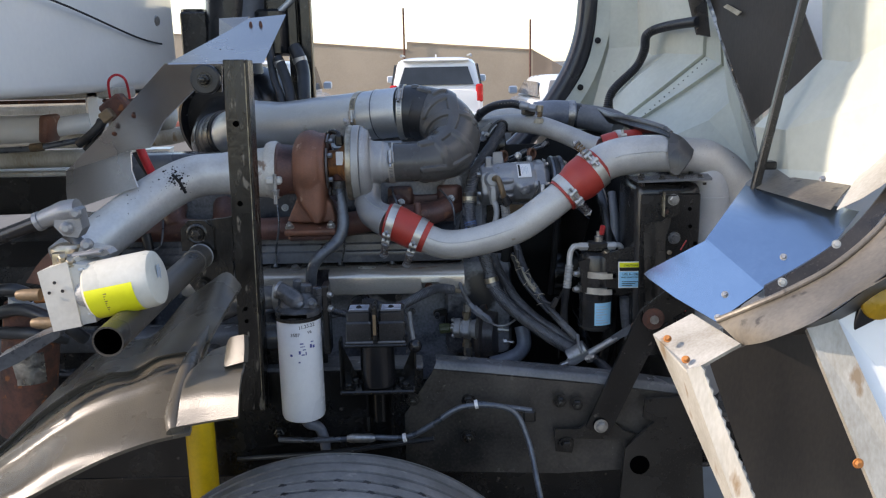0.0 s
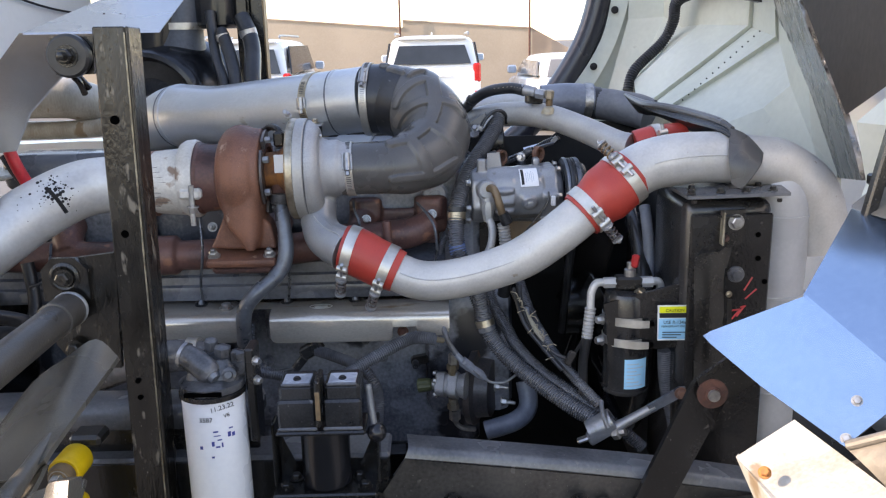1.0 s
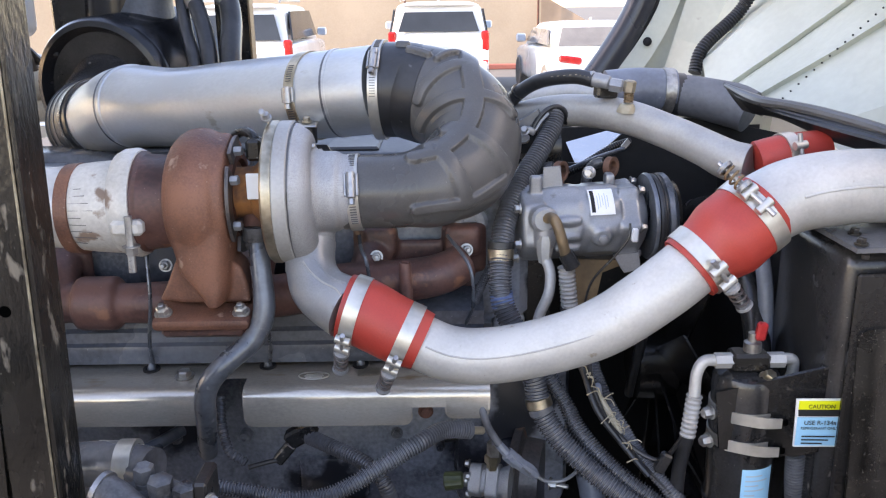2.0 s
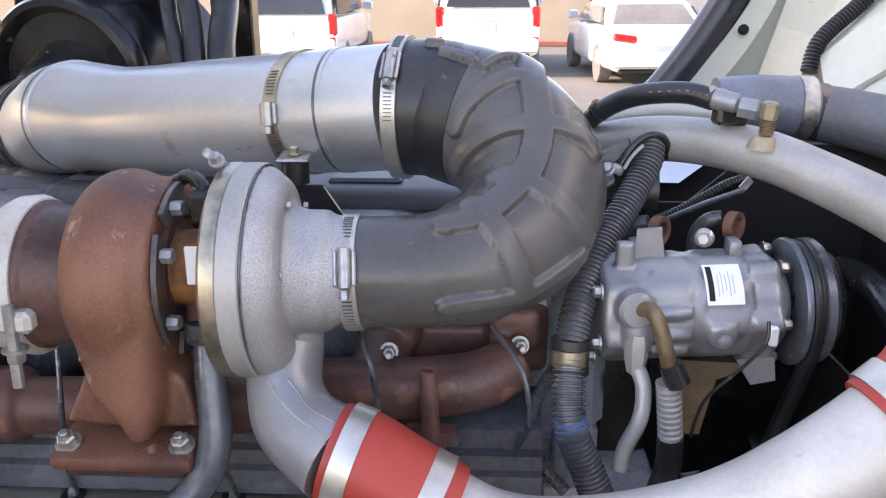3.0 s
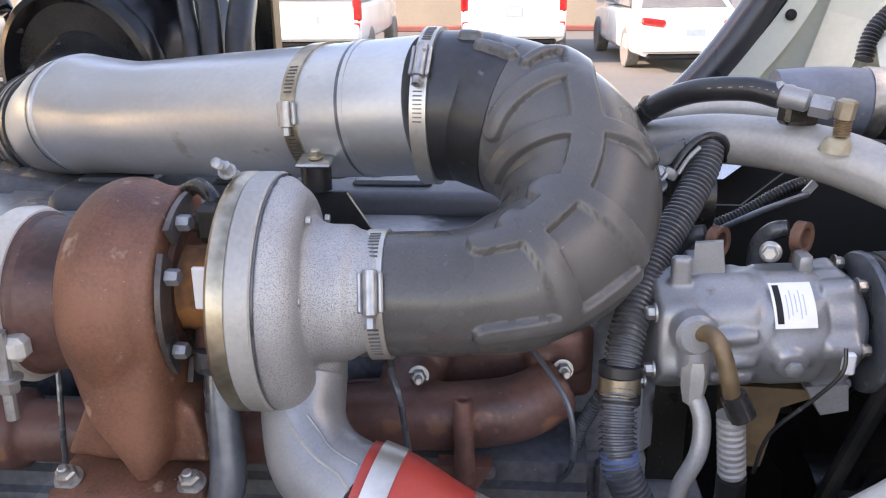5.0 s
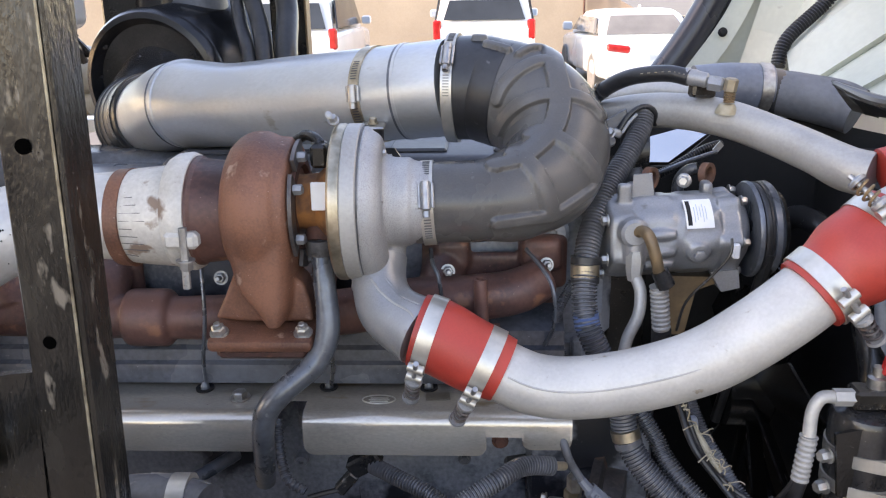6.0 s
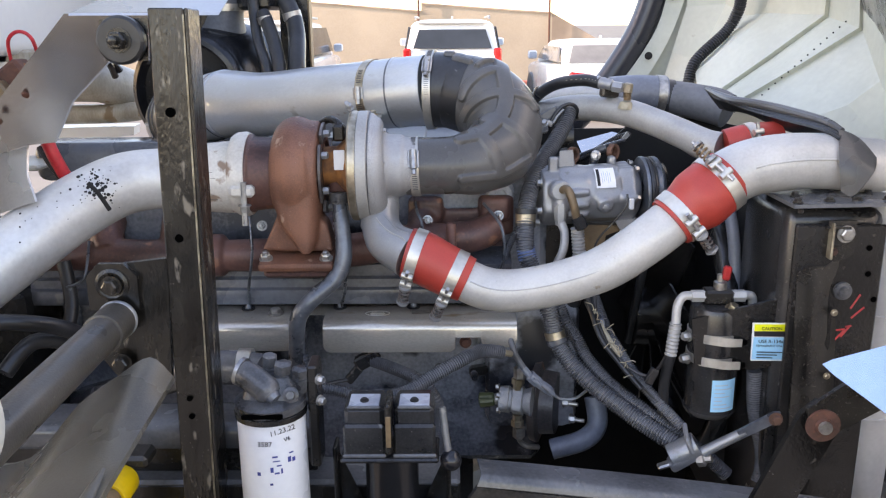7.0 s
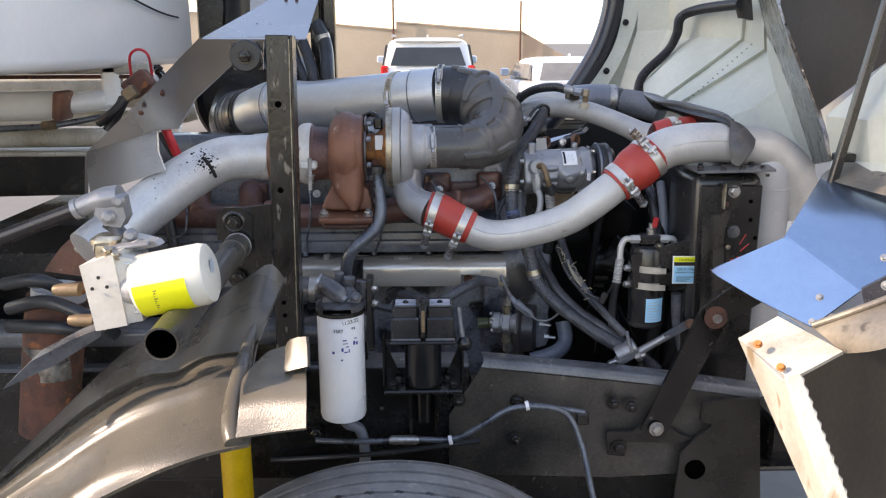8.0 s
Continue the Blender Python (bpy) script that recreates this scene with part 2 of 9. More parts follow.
    "rail": mat("dusty_black_frame_paint", (0.078, 0.070, 0.061), (0.026, 0.0245, 0.023), 0.22, 0, 6, 0.10, (0.13, 0.116, 0.10), 0.69, 30, 140, specks=(0.22, 0.205, 0.185)),
    "flare": mat("blue_black_rubber_flare", (0.024, 0.026, 0.036), (0.016, 0.0175, 0.024), 0.26, 0, 3, 0.02),
    "amber": mat("amber_lens", (0.42, 0.24, 0.01), (0.30, 0.17, 0.01), 0.25, 0, 30, 0.05),
    # Dust plus sky sheen: the bluish lift of upward faces is in the colour.
    "rail_top": mat("dusty_sky_sheen_black_paint", (0.135, 0.138, 0.145), (0.070, 0.072, 0.077), 0.22, 0, 6, 0.10, (0.17, 0.165, 0.157), 0.67, 26, 140, specks=(0.30, 0.29, 0.27)),
    # Pale blue-grey is the sky's reflection put into the recess colour.
    "sky_recess": mat("sky_sheen_pale_grey_recess", (0.40, 0.43, 0.48), (0.26, 0.28, 0.32), 0.24, 0, 20, 0.05),
    "rust_mani": mat("dark_brown_rusty_iron", (0.165, 0.076, 0.061), (0.058, 0.032, 0.031), 0.46, 0.1, 9, 0.26, (0.26, 0.12, 0.075), 0.62, 22, 150, specks=(0.36, 0.25, 0.20)),
    "void": mat("unlit_bore", (0.0015, 0.0015, 0.0015), (0.001, 0.001, 0.001), 1.0, 0, 10, 0),
    "cast_grey": mat("weathered_grey_cast_pipe", (0.42, 0.412, 0.395), (0.31, 0.303, 0.29), 0.45, 0.3, 12, 0.2, (0.24, 0.20, 0.16), 0.69, 40, 240),
    "grime": mat("oily_grey_black_casting", (0.125, 0.128, 0.136), (0.034, 0.035, 0.038), 0.32, 0.15, 22, 0.25, (0.22, 0.215, 0.21), 0.68, 40, 240),
    "green_cap": mat("dusty_green_plastic", (0.085, 0.10, 0.045), (0.045, 0.055, 0.024), 0.45, 0, 30, 0.1),
    "seal": mat("black_rubber_flare", (0.012, 0.0125, 0.015), (0.007, 0.0075, 0.009), 0.24, 0, 6, 0.02),
}

M["void"].node_tree.nodes["Principled BSDF"].inputs["Specular IOR Level"].default_value = 0.0


# ---- mesh helpers ----
class Geo:
    def __init__(self):
        self.v, self.f = [], []

    def add(self, verts, faces):
        o = len(self.v)
        self.v += [tuple(p) for p in verts]
        self.f += [tuple(o + i for i in f) for f in faces]
        return self


def part(name, geo, material, parent=None, label="", sharp=35, base=None):
    me = bpy.data.meshes.new(name)
    me.from_pydata(geo.v, [], geo.f)
    bm = bmesh.new()
    bm.from_mesh(me)
    bmesh.ops.recalc_face_normals(bm, faces=bm.faces)
    bm.to_mesh(me)
    bm.free()
    me.shade_smooth()
    me.set_sharp_from_angle(angle=radians(sharp))
    me.materials.append(M[material])
    ob = new(name, me)
    if parent is not None:
        ob.parent = parent
        if parent.parent is None and parent.type == "EMPTY":
            ob.matrix_parent_inverse = Matrix.Translation(-parent.location)
    if label:
        ob["label"] = label
    return ob


def cast(name, geos, material, parent=None, label="", voxel=0.0035, soft=6):
    """Overlapping closed forms fused into one casting with rounded inner corners."""
    g = Geo()
    for q in geos:
        g.add(q.v, q.f)
    ob = part(name, g, material, parent, label)
    r = ob.modifiers.new("fuse", "REMESH")
    r.mode, r.voxel_size, r.use_smooth_shade = "VOXEL", voxel, True
    f = ob.modifiers.new("fillet", "SMOOTH")
    f.factor, f.iterations = 0.5, soft
    return ob


def thing(name, label, category, at=(0, 0, 0), group="", kind=""):
    e = new(name)
    e.location = at
    e.empty_display_size = 0.05
    return tagged(e, label, category, group, kind)


def curve_points(pts, rad, sub):
    pts = [Vector(p) for p in pts]
    rad = [rad] * len(pts) if isinstance(rad, (int, float)) else list(rad)
    out, ro = [], []
    n = len(pts)
    for i in range(n - 1):
        p0, p1, p2, p3 = pts[max(i - 1, 0)], pts[i], pts[i + 1], pts[min(i + 2, n - 1)]
        for k in range(sub):
            u = k / sub
            out.append(0.5 * ((2 * p1) + (p2 - p0) * u + (2 * p0 - 5 * p1 + 4 * p2 - p3) * u * u + (3 * p1 - p0 - 3 * p2 + p3) * u ** 3))
            s = u * u * (3 - 2 * u)
            ro.append(rad[i] * (1 - s) + rad[i + 1] * s)
    out.append(pts[-1])
    ro.append(rad[-1])
    return out, ro


def frames_along(path):
    fr = []
    up = Vector((0, 0, 1))
    n = len(path)
    for i in range(n):
        d = (path[min(i + 1, n - 1)] - path[max(i - 1, 0)]).normalized()
        if i == 0:
            a = d.cross(up)
            if a.length < 0.05:
                a = d.cross(Vector((0, 1, 0)))
            a.normalize()
        else:
            a = fr[-1][1] - d * fr[-1][1].dot(d)
            a.normalize()
        fr.append((d, a, a.cross(d)))
    return fr


def tube(pts, r, n=20, sub=6, hollow=0.0, geo=None, ridge=0.0, pitch=0.004):
    g = geo or Geo()
    if ridge:
        path, rad = curve_points(pts, r, 12)
        dist = [0.0]
        for a, b in zip(path, path[1:]):
            dist.append(dist[-1] + (b - a).length)
        m = max(4, int(dist[-1] / pitch * 4))
        s = np.linspace(0, dist[-1], m)
        xyz = np.array([tuple(p) for p in path])
        path2 = [Vector([float(np.interp(v, dist, xyz[:, k])) for k in range(3)]) for v in s]
        rad = [float(np.interp(v, dist, rad)) + ridge * (0.5 if (i % 4) < 2 else -0.5) for i, v in enumerate(s)]
        path = path2
    else:
        path, rad = curve_points(pts, r, sub)
    fr = frames_along(path)
    verts, faces = [], []
    for p, q, (d, a, b) in zip(path, rad, fr):
        for k in range(n):
            w = 2 * math.pi * k / n
            verts.append(p + q * (math.cos(w) * a + math.sin(w) * b))
    m = len(path)
    for i in range(m - 1):
        for k in range(n):
            faces.append((i * n + k, i * n + (k + 1) % n, (i + 1) * n + (k + 1) % n, (i + 1) * n + k))
    if hollow:
        for end, s in ((0, 1), (m - 1, -1)):
            d, a, b = fr[end]
            o = len(verts)
            for depth in (0.0, 0.15):
                for k in range(n):
                    w = 2 * math.pi * k / n
                    verts.append(path[end] + d * s * depth + (rad[end] - hollow) * (math.cos(w) * a + math.sin(w) * b))
            for k in range(n):
                j = (k + 1) % n
                faces.append((end * n + k, end * n + j, o + j, o + k))
                faces.append((o + k, o + j, o + n + j, o + n + k))
            faces.append(tuple(o + n + k for k in range(n)))
    else:
        faces.append(tuple(range(n)))
        faces.append(tuple((m - 1) * n + k for k in range(n)))
    return g.add(verts, faces)


def lathe(c, axis, prof, n=48, geo=None, arc=(0, 360)):
    g = geo or Geo()
    c, d = Vector(c), Vector(axis).normalized()
    a = d.cross(Vector((0, 0, 1)))
    if a.length < 0.05:
        a = Vector((1, 0, 0))
    a.normalize()
    b = a.cross(d)
    verts, faces = [], []
    full = arc[1] - arc[0] >= 360
    cols = n if full else n + 1
    for s, r in prof:
        for k in range(cols):
            w = radians(arc[0] + (arc[1] - arc[0]) * k / n)
            verts.append(c + d * s + max(r, 0.0004) * (math.cos(w) * a + math.sin(w) * b))
    for i in range(len(prof) - 1):
        for k in range(n):
            j = (k + 1) % cols
            faces.append((i * cols + k, i * cols + j, (i + 1) * cols + j, (i + 1) * cols + k))
    if full:
        faces.append(tuple(range(cols)))
        faces.append(tuple((len(prof) - 1) * cols + k for k in range(cols)))
    return g.add(verts, faces)


def box(c, size, turn=(0, 0, 0), bevel=0.003, geo=None, m=None, seg=1):
    g = geo or Geo()
    bm = bmesh.new()
    bmesh.ops.create_cube(bm, size=1.0)
    bmesh.ops.scale(bm, vec=size, verts=bm.verts)
    if bevel:
        bmesh.ops.bevel(bm, geom=bm.edges[:], offset=min(bevel, min(size) * 0.45), segments=seg, affect="EDGES", profile=0.5)
    mm = m if m is not None else pose(*c, *turn)
    bmesh.ops.transform(bm, matrix=mm, verts=bm.verts)
    bm.verts.index_update()
    g.add([v.co for v in bm.verts], [[v.index for v in f.verts] for f in bm.faces])
    bm.free()
    return g


def lobed(c, axis, prof, lobes, phase=0.0, n=72, geo=None, sharp=1.0):
    """A casting turned on an axis whose rim swells into lobes: prof rows are (along, radius, swell)."""
    g = geo or Geo()
    c, d = Vector(c), Vector(axis).normalized()
    a = d.cross(Vector((0, 0, 1))).normalized()
    b = a.cross(d)
    verts, faces = [], []
    for s, r, amp in prof:
        for k in range(n):
            w = 2 * math.pi * k / n
            q = (0.5 + 0.5 * math.cos(lobes * w + phase)) ** sharp
            verts.append(c + d * s + (r + amp * q) * (math.cos(w) * a + math.sin(w) * b))
    for i in range(len(prof) - 1):
        for k in range(n):
            j = (k + 1) % n
            faces.append((i * n + k, i * n + j, (i + 1) * n + j, (i + 1) * n + k))
    faces += [tuple(range(n)), tuple((len(prof) - 1) * n + k for k in range(n))]
    return g.add(verts, faces)


def prism(poly, off, geo=None):
    g = geo or Geo()
    off = Vector(off)
    n = len(poly)
    p = [Vector(q) for q in poly]
    faces = [tuple(range(n)), tuple(range(2 * n - 1, n - 1, -1))]
    faces += [(i, (i + 1) % n, n + (i + 1) % n, n + i) for i in range(n)]
    return g.add(p + [q + off for q in p], faces)


def sheet(rows, off, geo=None, sub=1):
    """A bent plate through rows of points, with the thickness off."""
    g = geo or Geo()
    off = Vector(off)
    rows = [[Vector(p) for p in r] for r in rows]
    if sub > 1:
        rows = [curve_points(r, 0.0, sub)[0] for r in rows]
        cols = [curve_points(list(c), 0.0, sub)[0] for c in zip(*rows)]
        rows = [list(r) for r in zip(*cols)]
    h, w = len(rows), len(rows[0])
    v = [p for r in rows for p in r]
    n = len(v)
    v += [p + off for p in v]
    f = []
    for i in range(h - 1):
        for j in range(w - 1):
            q = (i * w + j, i * w + j + 1, (i + 1) * w + j + 1, (i + 1) * w + j)
            f += [q, tuple(n + k for k in reversed(q))]
    edge = [(j, j + 1) for j in range(w - 1)] + [((h - 1) * w + j + 1, (h - 1) * w + j) for j in range(w - 1)]
    edge += [((i + 1) * w, i * w) for i in range(h - 1)] + [(i * w + w - 1, (i + 1) * w + w - 1) for i in range(h - 1)]
    f += [(a, b, n + b, n + a) for a, b in edge]
    return g.add(v, f)


def bolt(c, axis, r=0.009, h=0.008, geo=None, washer=True, stud=0.0):
    g = geo or Geo()
    if washer:
        lathe(c, axis, [(0, r * 1.35), (0.002, r * 1.35)], 16, g)
    d = Vector(axis).normalized()
    p = Vector(c) + d * 0.002
    lathe(p, axis, [(0, r), (h * 0.8, r), (h, r * 0.8)], 6, g)
    if stud:
        lathe(p + d * h, axis, [(0, r * 0.5), (stud, r * 0.5), (stud + 0.001, r * 0.35)], 10, g)
    return g


def worm_clamp(parent, c, axis, r, w=0.016, toward=(0, -1, 0), material="chrome", name="hose_clamp", big=1.0):
    """A screw band round a hose: band, screw housing and slots."""
    axis, c = Vector(axis).normalized(), Vector(c)
    t = 0.0018
    band = part(name, lathe(c, axis, [(-w / 2, r), (-w / 2, r + t), (w / 2, r + t), (w / 2, r)], 48), material, parent, "zinc-plated worm-drive band")
    f = Vector(toward)
    f = (f - axis * f.dot(axis)).normalized()
    s = axis.cross(f)
    m = Matrix((axis, s, f)).transposed().to_4x4()
    m.translation = c + f * (r + 0.006)
    o = c + f * (r + 0.0035)
    hump = lathe(o, s, [(-0.0135 * big, w * 0.30), (-0.0130 * big, w * 0.36), (0.0130 * big, w * 0.36), (0.0135 * big, w * 0.30)], 24)
    part("screw_housing", hump, "clamp_steel", band)
    for sx in (-1, 1):
        part("housing_ear", box(None, (w * 0.24, 0.024 * big, 0.0050), m=m @ pose(sx * w * 0.50, 0, -0.0030), bevel=0.0012), "clamp_steel", band)
    m2 = m.copy()
    m2.translation = c + f * (r + 0.0052) + s * 0.017 * big
    g = Geo()
    lathe(m2.translation, s, [(-0.003, 0.0046), (0.005, 0.0046)], 6, g)
    part("screw", g, "clamp_steel", band)
    for sgn in (1, -1):
        for k in range(8):
            ang = sgn * (0.022 * big + 0.004 * k) / r
            dirn = f * math.cos(ang) + s * math.sin(ang)
            mm = Matrix((axis, dirn.cross(axis), dirn)).transposed().to_4x4()
            mm.translation = c + dirn * (r + t + 0.0004)
            part("slot", box(None, (w * 0.55, 0.0012, 0.0010), m=mm, bevel=0), "grime", band)
    return band


def tbolt_clamp(parent, c, axis, r, w=0.022, toward=(0, -1, 0), spring=True, way=1, spring_mat="pump_grime", reach=0.056):
    """A spring-loaded T-bolt band."""
    axis, c = Vector(axis).normalized(), Vector(c)
    band = part("band_clamp", lathe(c, axis, [(-w / 2, r), (-w / 2, r + 0.0015), (w / 2, r + 0.0015), (w / 2, r)], 48), "chrome", parent, "bright stainless T-bolt band")
    f = Vector(toward)
    f = (f - axis * f.dot(axis)).normalized()
    s = axis.cross(f) * way
    for k in (-1, 1):
        p = c + f * (r + 0.008) + s * 0.013 * k
        part("trunnion", lathe(p, axis, [(-w / 2, 0.006), (w / 2, 0.006)], 14), "chrome", band)
    g = tube([c + f * (r + 0.009) - s * 0.03, c + f * (r + 0.009) + s * (reach + 0.010)], 0.0035, 10, 1)
    part("t_bolt", g, "clamp_steel", band)
    if spring:
        a, b = c + f * (r + 0.009) + s * 0.022, c + f * (r + 0.011) + s * reach
        coil = []
        for k in range(57):
            u, w = k / 56, 2 * math.pi * 4 * k / 56
            coil.append(a.lerp(b, u) + (f * math.cos(w) + axis * math.sin(w)) * 0.0088)
        g = tube(coil, 0.0018, 6, 1)
        part("spring", g, spring_mat, band)
        for q, h in ((a, 0.004), (b, 0.003)):
            part("spring_cup", lathe(q, b - a, [(-h, 0.006), (-h, 0.0108), (h * 0.3, 0.0114), (h, 0.0085)], 20), "alu_grey", band)
    return band


def loft(sections, n=32, geo=None):
    """A solid through stacked rounded rectangles: (centre, half x, half y, roundness)."""
    g = geo or Geo()
    verts, faces = [], []
    for c, hx, hy, q in sections:
        for k in range(n):
            a = 2 * math.pi * k / n
            u, v = math.cos(a), math.sin(a)
            verts.append(Vector(c) + Vector((hx * math.copysign(abs(u) ** q, u), hy * math.copysign(abs(v) ** q, v), 0)))
    m = len(sections)
    for i in range(m - 1):
        for k in range(n):
            faces.append((i * n + k, i * n + (k + 1) % n, (i + 1) * n + (k + 1) % n, (i + 1) * n + k))
    faces += [tuple(range(n)), tuple((m - 1) * n + k for k in range(n))]
    return g.add(verts, faces)



# ---- ground and yard ----
def quad(a, b, c, d):
    return Geo().add([a, b, c, d], [(0, 1, 2, 3)])


ground = tagged(part("ground", quad((-600, -600, 0), (600, -600, 0), (600, 600, 0), (-600, 600, 0)), "concrete"), "pale sunlit concrete yard with dark stains", "ground", kind="structure")


# ---- engine ----
def engine_block():
    e = thing("engine_block", "dark blue-black painted diesel engine block behind the manifold", "engine", (-0.4, 2.9, 0.75))
    part("crankcase", box((-0.40, 2.98, 0.98), (1.05, 0.50, 0.46), bevel=0.02), "engine", e)
    part("cylinder_head", box((-0.34, 3.00, 1.31), (0.94, 0.52, 0.24), bevel=0.015), "engine", e)
    g = Geo()
    for k in range(12):
        box((-0.88 + 0.087 * k, 2.728, 1.12), (0.02, 0.02, 0.16), bevel=0.004, geo=g)
    part("casting_rib", g, "engine", e)
    vc = part("valve_cover", box((-0.27, 3.04, 1.430), (0.70, 0.30, 0.05), bevel=0.022, seg=3), "cover", e, "dusty black plastic valve cover")
    part("cover_rim", box((-0.30, 3.02, 1.405), (0.80, 0.36, 0.014), bevel=0.004), "cover", vc)
    for k in range(4):
        part("cover_ridge", box((-0.54 + 0.18 * k, 3.04, 1.457), (0.10, 0.22, 0.010), bevel=0.004), "cover", vc)
    part("cover_flank", sheet([[(-0.388, 2.990, 1.412), (-0.024, 2.990, 1.424)], [(-0.384, 2.975, 1.403), (-0.024, 2.975, 1.416)], [(-0.380, 2.965, 1.400), (-0.024, 2.965, 1.413)], [(-0.331, 2.830, 1.391), (-0.024, 2.830, 1.404)]], (0, 0.01, -0.012)), "cover", e, "smooth grey-black cover flank")
    # black ledge along the block, above the heat shield
    led = [(2.715, 1.262), (2.668, 1.243), (2.662, 1.238), (2.660, 1.216), (2.650, 1.212), (2.648, 1.196), (2.640, 1.192), (2.637, 1.178), (2.641, 1.162), (2.705, 1.152)]
    part("side_ledge", sheet([[(-0.93, y, z) for y, z in led], [(0.05, y, z) for y, z in led]], (0, 0.008, 0)), "ledge", e, "smooth stepped black side cover")
    for x in (-0.655, -0.40, -0.05):
        part("ledge_screw", bolt((x, 2.655, 1.229), (0, -1, 0.1), 0.006, 0.004), "grime", e)
    part("rear_cover", box((-0.83, 3.05, 1.400), (0.46, 0.14, 0.092), bevel=0.026, seg=3), "ledge", e, "dusty blue-black rear engine cover")
    # Box added to hide bright ground and darken the gap under the pipe.
    part("far_side_filler", box((-0.26, 3.27, 1.43), (0.72, 0.13, 0.13), bevel=0.03, seg=3), "plastic", e, "black box added on the far side to darken the gap")
    for k in range(7):
        part("block_bolt", bolt((-0.86 + 0.14 * k, 2.728, 1.245), (0, -1, 0), 0.009, 0.01), "engine", e)
    for x, y, z, r in ((0.03, 2.73, 1.37, 0.03), (-0.05, 2.73, 1.40, 0.025), (-0.367, 2.725, 0.987, 0.012), (-0.024, 2.700, 0.978, 0.008)):
        part("boss", lathe((x, y + 0.02, z), (0, -1, 0), [(0, r), (0.03, r), (0.036, r * 0.8), (0.036, r * 0.4), (0.03, r * 0.35)], 20), "engine", e)
    part("cast_plate", box((-0.214, 2.735, 0.900), (0.124, 0.03, 0.080), bevel=0.008, seg=2), "engine", e)
    part("bracket_ear", box((-0.004, 2.722, 0.983), (0.062, 0.03, 0.020), (0, -10, 0), bevel=0.006), "black_worn", e)
    for k in range(4):
        part("cast_mark", box((-0.068 + 0.013 * k, 2.7265, 0.904), (0.008, 0.006, 0.012 - 0.002 * (k % 2)), bevel=0.002), "engine", e)
    for x, z in ((-0.55, 1.09), (-0.49, 0.98), (-0.14, 1.03), (-0.10, 0.985)):
        part("block_bolt", bolt((x, 2.728, z), (0, -1, 0), 0.008, 0.008), "grime", e)
    # timing cover at the front end
    part("front_cover", box((0.15, 2.97, 1.13), (0.08, 0.40, 0.60), bevel=0.02), "black_worn", e)
    part("gear_housing", box((0.10, 2.76, 1.0), (0.20, 0.14, 0.30), bevel=0.03, seg=2), "engine", e)


engine_block()


def manifold():
    e = thing("exhaust_manifold", "rust-brown cast iron exhaust manifold bolted to the engine", "manifold", (-0.4, 2.68, 1.24))
    forms = [tube([(-0.950, 2.680, 1.258), (-0.801, 2.670, 1.261), (-0.665, 2.660, 1.261), (-0.566, 2.650, 1.264), (-0.464, 2.650, 1.264), (-0.280, 2.650, 1.272), (-0.181, 2.655, 1.287), (-0.081, 2.655, 1.293), (-0.020, 2.660, 1.301), (0.022, 2.680, 1.316)], [0.033, 0.033, 0.033, 0.030, 0.033, 0.034, 0.034, 0.034, 0.033, 0.030], 24)]
    forms.append(lathe((-0.559, 2.650, 1.264), (1, 0, 0), [(-0.033, 0.030), (-0.033, 0.040), (-0.026, 0.043), (0.028, 0.043), (0.034, 0.036)], 32))
    for a, b in (((-0.767, 2.660, 1.272), (-0.788, 2.730, 1.319)), ((-0.629, 2.660, 1.272), (-0.640, 2.730, 1.319)), ((-0.314, 2.660, 1.272), (-0.325, 2.730, 1.318)), ((-0.139, 2.660, 1.280), (-0.125, 2.730, 1.326))):
        forms.append(tube([a, (Vector(a) + Vector(b)) / 2 + Vector((0, -0.01, 0.005)), b], [0.03, 0.032, 0.036], 18))
    for c in ((-0.792, 2.720, 1.294), (-0.629, 2.720, 1.303), (-0.376, 2.720, 1.312), (-0.124, 2.715, 1.327), (0.020, 2.715, 1.329)):
        forms.append(box(c, (0.075, 0.02, 0.085), bevel=0.008))
    for c in ((-0.779, 2.700, 1.294), (-0.617, 2.700, 1.308), (-0.120, 2.668, 1.329), (0.023, 2.676, 1.336), (-0.030, 2.700, 1.230), (-0.322, 2.690, 1.315), (-0.452, 2.660, 1.322)):
        part("stud_nut", bolt(c, (0.1, -1, 0.25), 0.0078, 0.010, stud=0.014), "clamp_steel", e, "zinc nut with rusty washer")
    for x in (-0.118, 0.018):
        forms.append(box((x, 2.705, 1.345), (0.062, 0.03, 0.052), bevel=0.012, seg=2))
    forms.append(box((-0.05, 2.715, 1.318), (0.20, 0.014, 0.05), bevel=0.004))
    forms.append(sheet([[(-0.211, 2.715, 1.295), (0.037, 2.715, 1.313)], [(-0.214, 2.715, 1.212), (0.040, 2.715, 1.212)]], (0, 0.01, 0)))
    cast("manifold_casting", forms, "rust_mani", e, "rust-brown cast iron log with ports", 0.0036, 4)
    boss = part("probe_boss", lathe((-0.0715, 2.606, 1.300), (-0.03, 0.0, 1), [(-0.048, 0.0096), (0.034, 0.0096), (0.0375, 0.0088), (0.0385, 0.0066), (0.0375, 0.0050), (0.022, 0.0050)], 28), "rust_mani", e, "upright tubular probe boss")
    part("boss_bore", lathe((-0.0725, 2.606, 1.331), (-0.03, 0, 1), [(0, 0.0049), (0.001, 0.0)], 20), "void", boss)
    part("casting_web", prism([(-0.098, 2.612, 1.262), (-0.045, 2.612, 1.262), (-0.058, 2.612, 1.238), (-0.085, 2.612, 1.238)], (0, 0.02, 0)), "rust_mani", e)


manifold()


